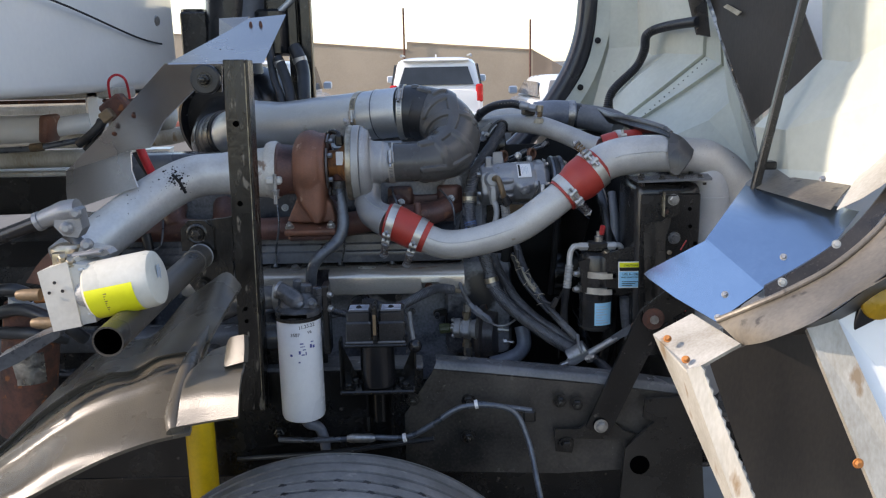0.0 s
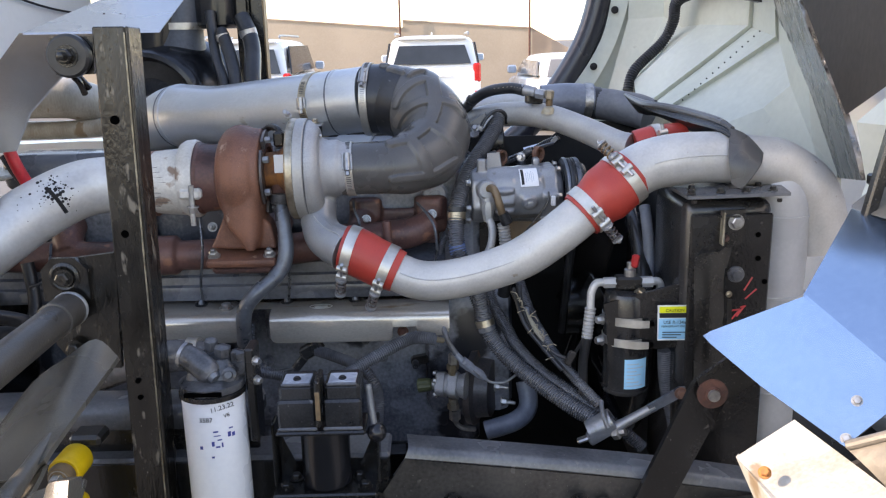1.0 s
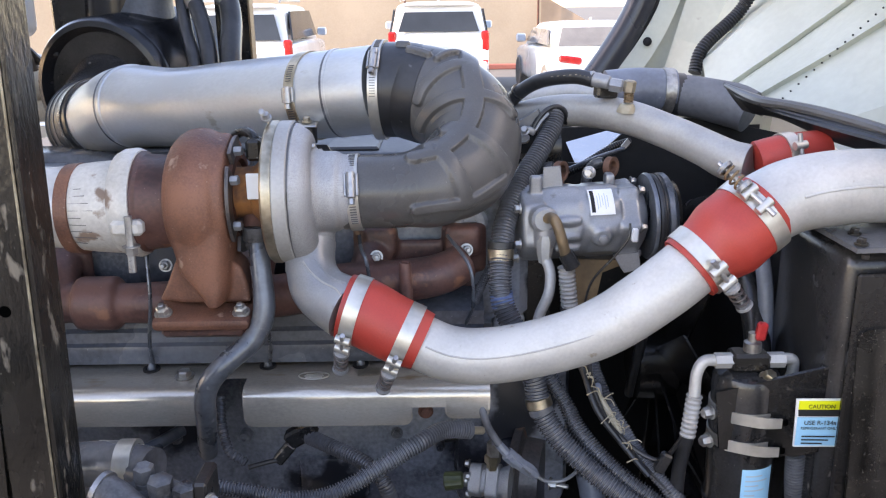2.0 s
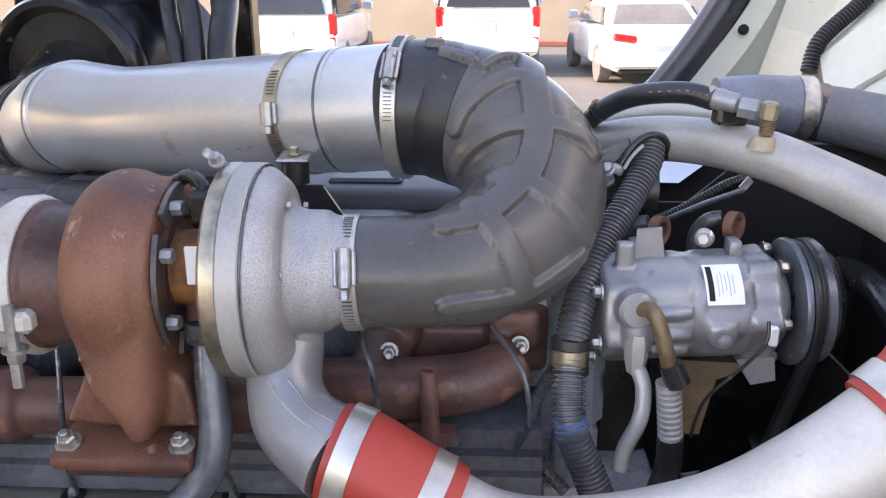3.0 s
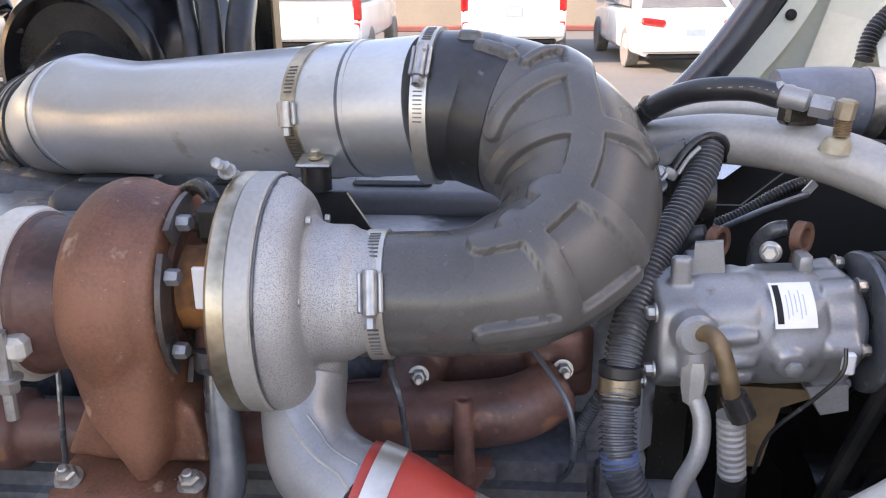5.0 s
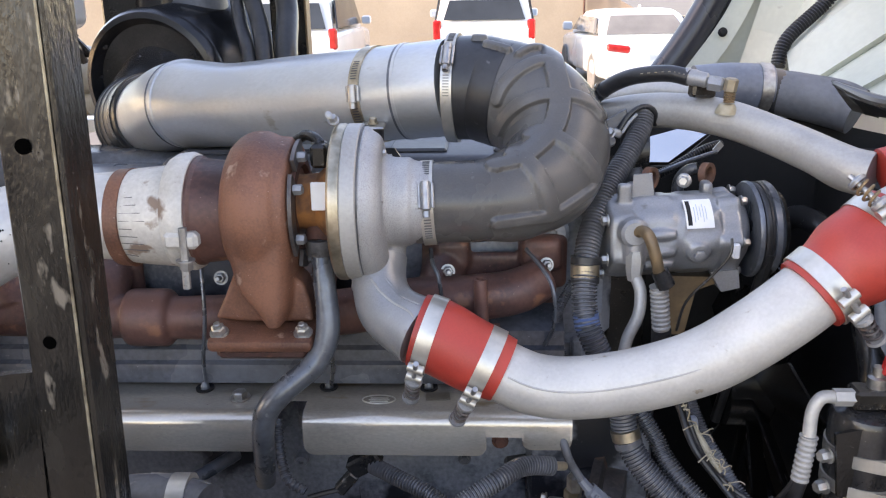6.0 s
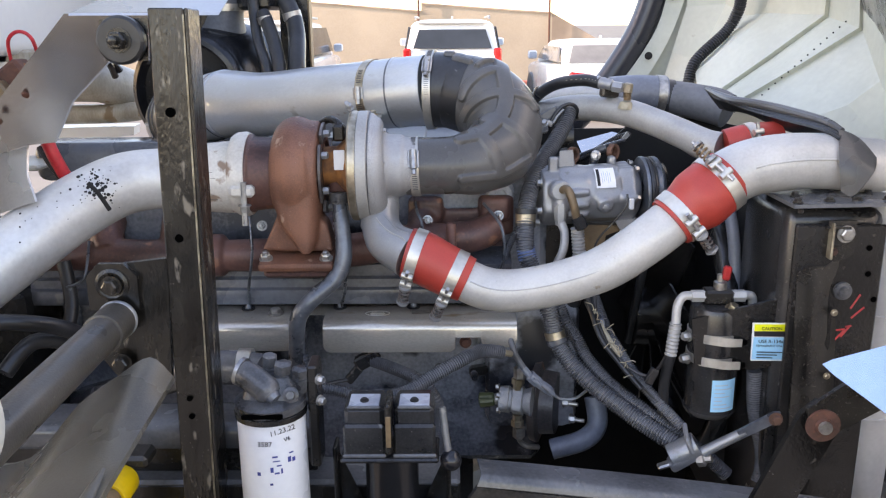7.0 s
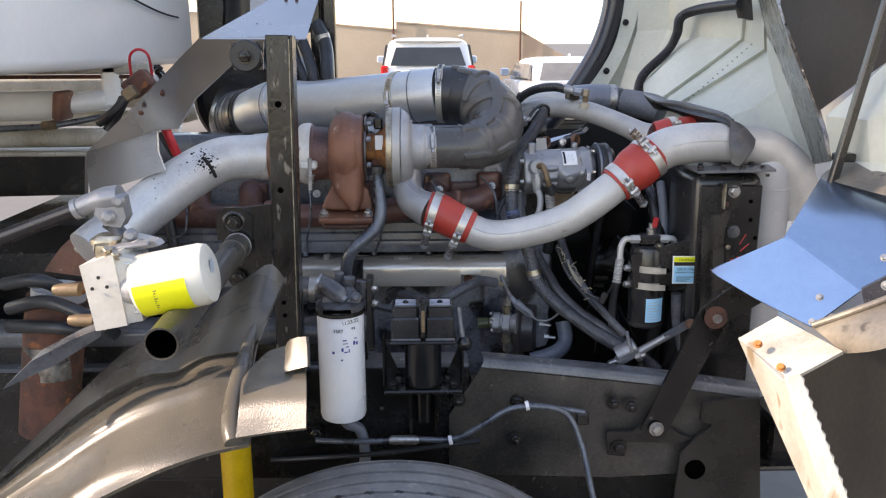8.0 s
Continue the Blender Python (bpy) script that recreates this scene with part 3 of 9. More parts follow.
def turbo():
    e = thing("turbocharger", "rusty turbine housing joined to a cast aluminium compressor", "turbocharger", (-0.28, 2.6, 1.3))
    C = Vector((-0.361, 2.600, 1.449))
    # turbine volute: a scroll whose tube radius grows round to the inlet foot
    verts, faces = [], []
    n, k = 64, 20
    for i in range(n + 1):
        w = 2 * math.pi * i / n
        grow = 0.034 + 0.016 * i / n
        R = 0.050 + 0.012 * i / n
        a = math.radians(250) + w
        ctr = C + Vector((0, math.cos(a) * R, math.sin(a) * R))
        for j in range(k):
            q = 2 * math.pi * j / k
            rad = Vector((0, math.cos(a), math.sin(a)))
            verts.append(ctr + rad * math.cos(q) * grow * 0.95 + Vector((1, 0, 0)) * math.sin(q) * grow * 0.95)
    for i in range(n):
        for j in range(k):
            faces.append((i * k + j, i * k + (j + 1) % k, (i + 1) * k + (j + 1) % k, (i + 1) * k + j))
    faces += [tuple(range(k)), tuple(n * k + j for j in range(k))]
    scroll = Geo().add(verts, faces)
    F = Vector((-0.362, 2.600, 1.291))
    foot = loft([(C + Vector((0.0, -0.020, 0.02)), 0.040, 0.060, 0.6), (C + Vector((0.003, -0.030, -0.030)), 0.043, 0.062, 0.6), ((-0.357, 2.566, 1.395), 0.042, 0.058, 0.6), ((-0.354, 2.560, 1.353), 0.036, 0.052, 0.65), ((-0.345, 2.555, 1.325), 0.024, 0.046, 0.7), ((-0.341, 2.550, 1.302), 0.011, 0.040, 0.75)], 40)
    web = prism([(-0.398, 2.548, 1.366), (-0.412, 2.548, 1.334), (-0.428, 2.548, 1.302), (-0.384, 2.548, 1.297), (-0.295, 2.548, 1.298), (-0.298, 2.548, 1.323), (-0.305, 2.548, 1.350), (-0.332, 2.548, 1.376)], (0, 0.045, 0.004))
    core = lathe(C, (1, 0, 0), [(-0.05, 0.055), (0.010, 0.090), (0.040, 0.088), (0.047, 0.082), (0.048, 0.05)], 48)
    tb = cast("turbine_housing", (scroll, foot, web, core), "rust", e, "rust-brown cast iron turbine scroll", 0.0032, 5)
    fl = part("mounting_flange", box(F + Vector((0, -0.02, -0.004)), (0.140, 0.14, 0.018), (9, 0, 0), bevel=0.007, seg=2), "rust", tb)
    part("lower_flange", box(F + Vector((0.0, -0.015, -0.024)), (0.125, 0.12, 0.018), (7, 0, 0), bevel=0.006), "rust_mani", fl)
    for dx in (-0.056, 0.056):
        for dy in (-0.070, 0.035):
            part("flange_nut", bolt(F + Vector((dx, dy, 0.006 + 0.16 * (dy + 0.02))), (0, -0.45, 1), 0.0095, 0.011, stud=0.005), "bolt", fl, "zinc flange nut")
    part("outlet_neck", lathe((-0.428, 2.600, 1.439), (1, 0, 0), [(-0.030, 0.074), (-0.018, 0.074), (-0.014, 0.0705), (0.015, 0.0675), (0.035, 0.068), (0.05, 0.066)], 48), "rust_mani", tb)
    # ring of bolts on the turbine's inner face, and bearing housing
    T = Vector((-0.303, 2.580, 1.455))
    part("face_ring", lathe(C + Vector((0.046, 0, 0)), (1, 0, 0), [(0, 0.064), (0.007, 0.063), (0.008, 0.052), (0.0, 0.046)], 48), "rust_dark", tb)
    for lo, hi, spots in ((-40, 42, (-24, 26)), (52, 98, (64,)), (150, 215, (165, 200)), (-110, -60, (-85,))):
        outer = [C + Vector((0.049, -0.086 * math.cos(radians(w)), 0.086 * math.sin(radians(w)))) for w in range(lo, hi + 1, 6)]
        inner = [C + Vector((0.049, -0.064 * math.cos(radians(w)), 0.064 * math.sin(radians(w)))) for w in range(lo, hi + 1, 6)]
        cl = part("clip_plate", prism(outer + inner[::-1], (0.005, 0, 0)), "pump_grime", tb, "curved dark steel clip plate")
        for w in spots:
            part("clip_bolt", bolt(C + Vector((0.054, -0.076 * math.cos(radians(w)), 0.076 * math.sin(radians(w)))), (1, -0.15, 0.05), 0.0072, 0.011, washer=False), "alu_grey", cl)
    bh = part("bearing_housing", lathe(T, (1, 0, 0), [(-0.03, 0.044), (-0.005, 0.036), (0.02, 0.038), (0.045, 0.06)], 36), "rust_orange", e, "orange-rusted bearing housing")
    part("data_tag", box((-0.274, 2.530, 1.474), (0.020, 0.004, 0.036), bevel=0.001), "label_white", bh, "plain white data tag")
    part("oil_feed_boss", box(Vector((-0.277, 2.570, 1.519)), (0.022, 0.03, 0.03), bevel=0.004), "black_worn", bh)
    part("oil_drain_boss", tube([(-0.283, 2.570, 1.425), (-0.283, 2.560, 1.406)], 0.018, 16, 1), "rust_dark", bh)
    # compressor
    K = Vector((-0.232, 2.570, 1.457))
    snail = lathe(K, (1, 0, 0), [(0.010, 0.080), (0.0125, 0.0985), (0.018, 0.0965), (0.026, 0.088), (0.032, 0.076), (0.036, 0.066), (0.041, 0.0605), (0.050, 0.0575), (0.070, 0.0575), (0.074, 0.0535), (0.100, 0.049)], 72)
    # volute bulge growing round to the outlet
    verts, faces = [], []
    n, k = 56, 18
    for i in range(n + 1):
        u = i / n
        a = math.radians(-60 + 320 * u)
        g = 0.010 + 0.018 * u
        R = 0.074
        rad = Vector((0, math.cos(a), math.sin(a)))
        ctr = K + Vector((0.018, 0, 0)) + rad * R
        for j in range(k):
            q = 2 * math.pi * j / k
            verts.append(ctr + rad * math.cos(q) * g + Vector((1, 0, 0)) * math.sin(q) * g)
    for i in range(n):
        for j in range(k):
            faces.append((i * k + j, i * k + (j + 1) % k, (i + 1) * k + (j + 1) % k, (i + 1) * k + j))
    faces += [tuple(range(k)), tuple(n * k + j for j in range(k))]
    volute = Geo().add(verts, faces)
    neck = tube([K + Vector((0.028, 0.000, -0.055)), K + Vector((0.028, -0.012, -0.085)), K + Vector((0.026, -0.030, -0.115))], [0.034, 0.034, 0.036], 28)
    cp = cast("compressor_housing", (snail, volute, neck), "alu_cast", e, "sand-cast aluminium compressor housing", 0.0026, 5)
    part("hub_plate", lathe(K, (1, 0, 0), [(-0.012, 0.060), (-0.012, 0.094), (0.013, 0.094), (0.013, 0.060)], 56), "alu_grey", cp)
    part("backplate_ring", lathe(K, (1, 0, 0), [(-0.0085, 0.095), (-0.0085, 0.1000), (-0.007, 0.1012), (0.010, 0.1012), (0.0115, 0.0995), (0.0115, 0.095)], 80), "cast_grey", cp, "smooth machined rim")
    part("joint_groove", lathe(K + Vector((0.0128, 0, 0)), (1, 0, 0), [(-0.0007, 0.096), (-0.0007, 0.0996), (0.0007, 0.0996), (0.0007, 0.096)], 80), "grime", cp)
    part("band_gap", lathe(K + Vector((-0.0088, 0, 0)), (1, 0, 0), [(-0.0016, 0.090), (-0.0016, 0.0985), (0.0012, 0.0985), (0.0012, 0.090)], 80), "grime", cp)
    part("v_band", lathe(K + Vector((-0.016, 0, 0)), (1, 0, 0), [(-0.008, 0.092), (-0.008, 0.098), (-0.005, 0.1012), (0.003, 0.1016), (0.007, 0.0995), (0.007, 0.094)], 72), "brass", cp, "gold-tinted steel V-band")
    vb = K + Vector((-0.022, -0.02, 0.108))
    part("v_band_bolt", tube([vb + Vector((0, 0.03, -0.012)), vb + Vector((-0.004, -0.014, 0.011))], 0.0036, 10, 1, ridge=0.0012, pitch=0.002), "clamp_steel", cp)
    part("v_band_nut", bolt(vb, (0, -0.7, 0.7), 0.0055, 0.008), "clamp_steel", cp)
    for k in range(6):
        w = math.radians(15 + 60 * k)
        part("housing_bolt", bolt(K + Vector((0.036, -0.070 * math.cos(w), 0.070 * math.sin(w))), (1, 0, 0), 0.004, 0.004, washer=False), "bolt", cp)
    # oil feed elbow on top
    of = part("oil_feed_line", tube([(-0.280, 2.580, 1.506), (-0.279, 2.580, 1.532), (-0.298, 2.600, 1.540), (-0.321, 2.620, 1.529), (-0.368, 2.680, 1.510)], 0.007, 12), "black_worn", e)
    part("fitting_nut", lathe((-0.279, 2.580, 1.522), (0, 0, 1), [(-0.012, 0.011), (0.012, 0.011)], 6), "bolt", of)
    # exhaust outlet clamp and silver adaptor
    ad = part("outlet_adaptor", lathe((-0.520, 2.600, 1.432), (1, 0, 0), [(-0.085, 0.052), (-0.08, 0.058), (-0.05, 0.060), (0.0, 0.066), (0.055, 0.070), (0.06, 0.066)], 48), "burnt_alu", e, "dull silver tapered exhaust adaptor")
    part("outlet_v_band", lathe((-0.463, 2.600, 1.438), (1, 0, 0), [(-0.018, 0.067), (-0.018, 0.0735), (-0.009, 0.0785), (0.006, 0.0800), (0.013, 0.0770), (0.014, 0.068)], 56), "burnt_alu", ad)
    tb2 = Vector((-0.453, 2.530, 1.407))
    part("v_band_saddle", box(tb2 + Vector((0, -0.004, 0.012)), (0.045, 0.02, 0.022), bevel=0.005), "burnt_alu", ad)
    part("v_band_t_bolt", tube([tb2 + Vector((0.005, -0.012, 0.03)), tb2 + Vector((0.004, -0.014, -0.05))], 0.0055, 10, 1), "clamp_steel", ad)
    part("v_band_nut", bolt(tb2 + Vector((0.005, -0.012, -0.012)), (0, 0, -1), 0.009, 0.012), "clamp_steel", ad)
    for k in range(11):
        w = radians(-35 + 9 * k)
        o = Vector((-0.538, 2.600, 1.430)) + Vector((0, -0.0640 * math.cos(w), 0.0640 * math.sin(w)))
        part("scorch_mark", tube([o, o + Vector((0.018 + 0.006 * (k * 3 % 4), -0.0035 * math.cos(w), 0.0035 * math.sin(w)))], 0.0005, 5, 1), "grime", ad)
    part("rust_ring", lathe((-0.549, 2.600, 1.430), (1, 0, 0), [(-0.010, 0.052), (-0.010, 0.0655), (0.009, 0.0672), (0.011, 0.056)], 48), "rust", ad)


turbo()

# intake pipe with its strap and weld beads
PIPE = [(-0.723, 3.140, 1.488), (-0.666, 3.070, 1.509), (-0.598, 2.995, 1.533), (-0.487, 2.940, 1.538), (-0.358, 2.885, 1.552), (-0.221, 2.825, 1.567), (-0.115, 2.790, 1.579)]
intake = thing("intake_pipe", "dull aluminised steel air intake pipe with strap clamp", "pipe", PIPE[3])
part("pipe_body", tube(PIPE, [0.0765, 0.0775, 0.0775, 0.0705, 0.0715, 0.072, 0.072], 48, 8), "alu_tube", intake)


def ring_on(parent, name, a, b, u, r, w, material, t=0.002, label=""):
    a, b = Vector(a), Vector(b)
    return part(name, lathe(a.lerp(b, u), b - a, [(-w / 2, r - 0.002), (-w / 2, r + t), (w / 2, r + t), (w / 2, r - 0.002)], 56), material, parent, label)


ring_on(intake, "weld_bead", PIPE[5], PIPE[6], 0.36, 0.0712, 0.004, "steel_grey")
ring_on(intake, "weld_bead", PIPE[5], PIPE[6], 0.40, 0.0715, 0.005, "alu_tube")
JB = (Vector(PIPE[3]) - Vector(PIPE[1])).normalized()
for off, w, t in ((0.0, 0.0032, 0.0012), (0.012, 0.007, 0.0016)):
    part("weld_bead", lathe(Vector(PIPE[2]) + JB * off, JB + Vector((0, -0.06, 0)), [(-w, 0.0745), (-w / 2, 0.0772 + t), (w / 2, 0.0772 + t), (w, 0.0745)], 56), "alu_tube" if off else "steel_grey", intake)
worm_clamp(intake, Vector(PIPE[4]).lerp(Vector(PIPE[5]), 0.93), Vector(PIPE[5]) - Vector(PIPE[4]), 0.0725, 0.018, (0, -1, 0.15), "brass", "strap_clamp", 1.0)
PB = Vector((-0.230, 2.745, 1.530))
part("pipe_bracket", box(PB, (0.036, 0.036, 0.004), (8, 0, 0), bevel=0.002), "bolt", intake, "small steel bracket plate")
part("rubber_puck", lathe(PB - Vector((0, 0, 0.034)), (0, 0, 1), [(0.004, 0.0155), (0.032, 0.0155)], 28), "hose", intake)
part("bracket_bolt", bolt(PB + Vector((0, 0, 0.003)), (0, -0.1, 1), 0.0058, 0.007), "brass", intake)
part("bracket_leg", prism([PB + Vector((-0.03, 0, -0.034)), PB + Vector((0.03, 0, -0.034)), PB + Vector((0.085, 0.0, -0.12)), PB + Vector((0.0, 0.0, -0.12))], (0, 0.006, 0)), "hose", intake)

# black rubber elbow
EL = [(-0.1185, 2.7915, 1.578), (-0.072, 2.785, 1.578), (-0.021, 2.765, 1.567), (0.019, 2.735, 1.543), (0.035, 2.700, 1.508), (0.020, 2.655, 1.474), (-0.024, 2.605, 1.458), (-0.072, 2.580, 1.455), (-0.116, 2.575, 1.455), (-0.157, 2.575, 1.453)]
ER = [0.0755, 0.0755, 0.078, 0.0775, 0.0755, 0.072, 0.062, 0.0535, 0.0525, 0.0525]
elbow = thing("rubber_elbow", "moulded black rubber intake elbow with raised ribs", "hose", EL[4])
RIBS = [
    (0.0150, [(0.029, 2.761, 1.635), (0.030, 2.705, 1.614), (0.035, 2.674, 1.589), (0.034, 2.650, 1.564), (0.023, 2.624, 1.539), (-0.001, 2.596, 1.522), (-0.022, 2.574, 1.511)]),
    (0.0105, [(-0.022, 2.570, 1.509), (-0.039, 2.564, 1.507), (-0.056, 2.560, 1.504)]),
    (0.0055, [(-0.019, 2.719, 1.630), (-0.005, 2.733, 1.636), (0.017, 2.753, 1.635)]),
    (0.0095, [(0.029, 2.714, 1.620), (0.011, 2.709, 1.621), (-0.009, 2.701, 1.615), (-0.028, 2.695, 1.603), (-0.041, 2.692, 1.588), (-0.048, 2.692, 1.572)]),
    (0.0100, [(0.030, 2.664, 1.580), (0.006, 2.666, 1.578), (-0.019, 2.672, 1.566), (-0.036, 2.681, 1.550), (-0.045, 2.694, 1.530)]),
    (0.0095, [(0.040, 2.666, 1.581), (0.063, 2.669, 1.575), (0.081, 2.675, 1.564), (0.092, 2.675, 1.551)]),
    (0.0105, [(0.025, 2.613, 1.532), (0.048, 2.606, 1.519), (0.067, 2.607, 1.500), (0.080, 2.615, 1.479)]),
    (0.0125, [(-0.014, 2.569, 1.507), (0.002, 2.558, 1.489), (0.011, 2.555, 1.469), (0.017, 2.561, 1.443)]),
    (0.0080, [(-0.052, 2.533, 1.438), (-0.026, 2.538, 1.440), (0.000, 2.550, 1.441), (0.018, 2.564, 1.440), (0.036, 2.576, 1.445), (0.058, 2.592, 1.455), (0.075, 2.610, 1.463)]),
    (0.0130, [(0.003, 2.622, 1.536), (-0.005, 2.621, 1.533)]),
    (0.0110, [(-0.027, 2.587, 1.517), (-0.032, 2.580, 1.515)]),
    (0.0060, [(-0.079, 2.762, 1.650), (-0.067, 2.760, 1.649)]),
    (0.0060, [(-0.063, 2.745, 1.642), (-0.049, 2.738, 1.640), (-0.033, 2.729, 1.635)]),
]


def ribbed_elbow():
    """The moulded elbow: a bent tube whose skin rises over the lattice of ribs."""
    path, rad = curve_points(EL, ER, 34)
    fr = frames_along(path)
    n, m = 260, len(path)
    w = np.linspace(0, 2 * math.pi, n, endpoint=False)
    P, R = np.array([tuple(p) for p in path]), np.array(rad)
    A, B = np.array([tuple(f[1]) for f in fr]), np.array([tuple(f[2]) for f in fr])
    out = np.cos(w)[None, :, None] * A[:, None, :] + np.sin(w)[None, :, None] * B[:, None, :]
    skin = P[:, None, :] + R[:, None, None] * out
    rise = np.zeros((m, n))
    for half, line in RIBS:
        pts = curve_points(line, 0.0, 8)[0]
        q = []
        for p in pts:
            v = np.array(tuple(p)) - P
            k = int(np.argmin(np.linalg.norm(v, axis=1) - R))
            q.append(P[k] + v[k] / np.linalg.norm(v[k]) * R[k])
        for _ in range(6):
            q = [q[0]] + [0.25 * a + 0.5 * b + 0.25 * c for a, b, c in zip(q, q[1:], q[2:])] + [q[-1]]
        d = np.full((m, n), 9.0)
        for a, b in zip(q, q[1:]):
            ab = b - a
            u = np.clip(((skin - a) @ ab) / max(ab @ ab, 1e-12), 0, 1)
            d = np.minimum(d, np.linalg.norm(skin - (a + u[..., None] * ab), axis=2))
        s = np.clip((half + 0.0012 - d) / 0.0030, 0, 1)
        crown = 0.0008 * np.clip(1 - d / half, 0, 1)
        rise = np.maximum(rise, 0.0070 * s * s * (3 - 2 * s) + crown)
    verts = (skin + rise[..., None] * out).reshape(-1, 3)
    faces = [(i * n + k, i * n + (k + 1) % n, (i + 1) * n + (k + 1) % n, (i + 1) * n + k) for i in range(m - 1) for k in range(n)]
    faces += [tuple(range(n)), tuple((m - 1) * n + k for k in range(n))]
    return Geo().add([tuple(float(c) for c in v) for v in verts], faces)


part("elbow_body", ribbed_elbow(), "rubber", elbow, "matt black rubber with a raised rib lattice", sharp=60)
part("cuff", tube([EL[0], EL[1], Vector(EL[1]).lerp(Vector(EL[2]), 0.4), Vector(EL[1]).lerp(Vector(EL[2]), 0.8)], [0.0765, 0.0768, 0.0777, 0.0786], 48, 6), "hose", elbow, "smooth black rubber cuff")
worm_clamp(elbow, Vector(EL[0]).lerp(Vector(EL[1]), 0.18), Vector(EL[1]) - Vector(EL[0]), 0.079, 0.016, (0, -1, 0.85), big=1.35)
worm_clamp(elbow, Vector(EL[9]).lerp(Vector(EL[8]), 0.45), Vector(EL[8]) - Vector(EL[9]), 0.0535, 0.0165, (0, -1, 0.42), big=1.35)

# air cleaner outlet: black canister behind the pipe's rear end
AC0 = Vector((-0.796, 3.360, 1.521))
ax = (Vector(PIPE[0]) - Vector(PIPE[1])).normalized()
ca = Vector((0.22, 0.95, 0.10)).normalized()
cleaner = thing("air_cleaner", "glossy black air cleaner canister with rolled rim", "air cleaner", AC0)
part("canister", lathe(AC0, ca, [(0.05, 0.03), (0.055, 0.10), (0.045, 0.125), (0.020, 0.140), (0.004, 0.150), (-0.004, 0.156), (0.0, 0.168), (0.010, 0.174), (0.026, 0.176), (0.034, 0.168), (0.04, 0.172), (0.30, 0.172), (0.32, 0.14)], 72), "seal", cleaner)
part("dish", lathe(AC0, ca, [(0.060, 0.01), (0.062, 0.10), (0.050, 0.128), (0.018, 0.142)], 64), "plastic", cleaner)
for k in range(5):
    w = radians(40 + 24 * k)
    part("rim_clip", box(AC0 + ca * 0.0 + Vector((-0.146 * math.cos(w), 0.03, 0.146 * math.sin(w))), (0.018, 0.012, 0.012), bevel=0.003), "plastic", cleaner)
part("outlet_neck", tube([Vector(PIPE[0]) + ax * 0.03, Vector(PIPE[0]) + ax * 0.09 + Vector((0, 0.04, 0)), AC0 + ca * 0.055], [0.088, 0.095, 0.10], 40), "plastic", cleaner)
part("outlet_collar", lathe(Vector(PIPE[0]), ax, [(-0.050, 0.074), (-0.050, 0.0815), (-0.046, 0.0830), (0.0, 0.087), (0.05, 0.092), (0.08, 0.08)], 48), "hose", cleaner)
for s in (0.005, 0.03, 0.05):
    part("collar_ridge", lathe(Vector(PIPE[0]) + ax * s, ax, [(-0.006, 0.078 + 0.12 * s), (0.0, 0.088 + 0.12 * s), (0.006, 0.078 + 0.12 * s)], 48), "hose", cleaner)
part("collar_clamp", lathe(Vector(PIPE[0]) - ax * 0.028, ax, [(-0.007, 0.083), (-0.007, 0.0865), (0.007, 0.0875), (0.007, 0.083)], 48), "black_worn", cleaner)

# exhaust pipe running to the rear
EX = [(-0.498, 2.600, 1.440), (-0.590, 2.590, 1.434), (-0.680, 2.560, 1.428), (-0.753, 2.500, 1.393), (-0.819, 2.430, 1.343), (-0.886, 2.360, 1.288), (-0.914, 2.320, 1.265), (-0.930, 2.300, 1.251)]
exh = thing("exhaust_pipe", "silver exhaust pipe with burnt black blister spots", "pipe", EX[3])
part("pipe_body", tube(EX, [0.055, 0.056, 0.057, 0.058, 0.059, 0.059, 0.059, 0.059], 36, 8), "exhaust", exh)
random.seed(5)
for k in range(110):
    u = random.gauss(0.375, 0.020) if k < 92 else random.uniform(0.30, 0.62)
    path, rr = curve_points(EX, [0.055, 0.056, 0.057, 0.058, 0.059, 0.059, 0.059, 0.059], 8)
    i = int(u * (len(path) - 2))
    d, a, b = frames_along(path)[i]
    f = Vector((-0.1, -0.9, 0.35))
    f = (f - d * f.dot(d)).normalized()
    s = d.cross(f)
    w = radians(random.gauss(-14, 16))
    nrm = math.cos(w) * f + math.sin(w) * s
    m = Matrix((d, nrm.cross(d), nrm)).transposed().to_4x4()
    m.translation = path[i].lerp(path[i + 1], random.random()) + nrm * (rr[i] + 0.0002)
    q = 0.0010 + 0.0036 * random.random() ** 3
    part("blister", lathe(m.translation, nrm, [(-0.003, q), (0.0008, q * 0.8)], 7), "ink", exh, "scorched black blister")
part("weld_crack", tube([(-0.694, 2.437, 1.453), (-0.679, 2.440, 1.433), (-0.668, 2.452, 1.402)], 0.004, 8), "ink", exh)

# oil drain hose, looms and small hoses
def hose(name, label, pts, r, material="hose", n=14, ridge=0.0, category="hose", pitch=0.006, bands=()):
    if not bands:
        return tagged(part(name, tube(pts, r, n, 6, ridge=ridge, pitch=pitch), material), label, category)
    e = thing(name, label, category, pts[0])
    part("conduit", tube(pts, r, n, 6, ridge=ridge, pitch=pitch), material, e)
    for c, axis, w, q, m in bands:
        part("band", lathe(c, axis, [(-w / 2, q - 0.004), (-w / 2, q), (w / 2, q), (w / 2, q - 0.004)], 28), m, e)
    return e


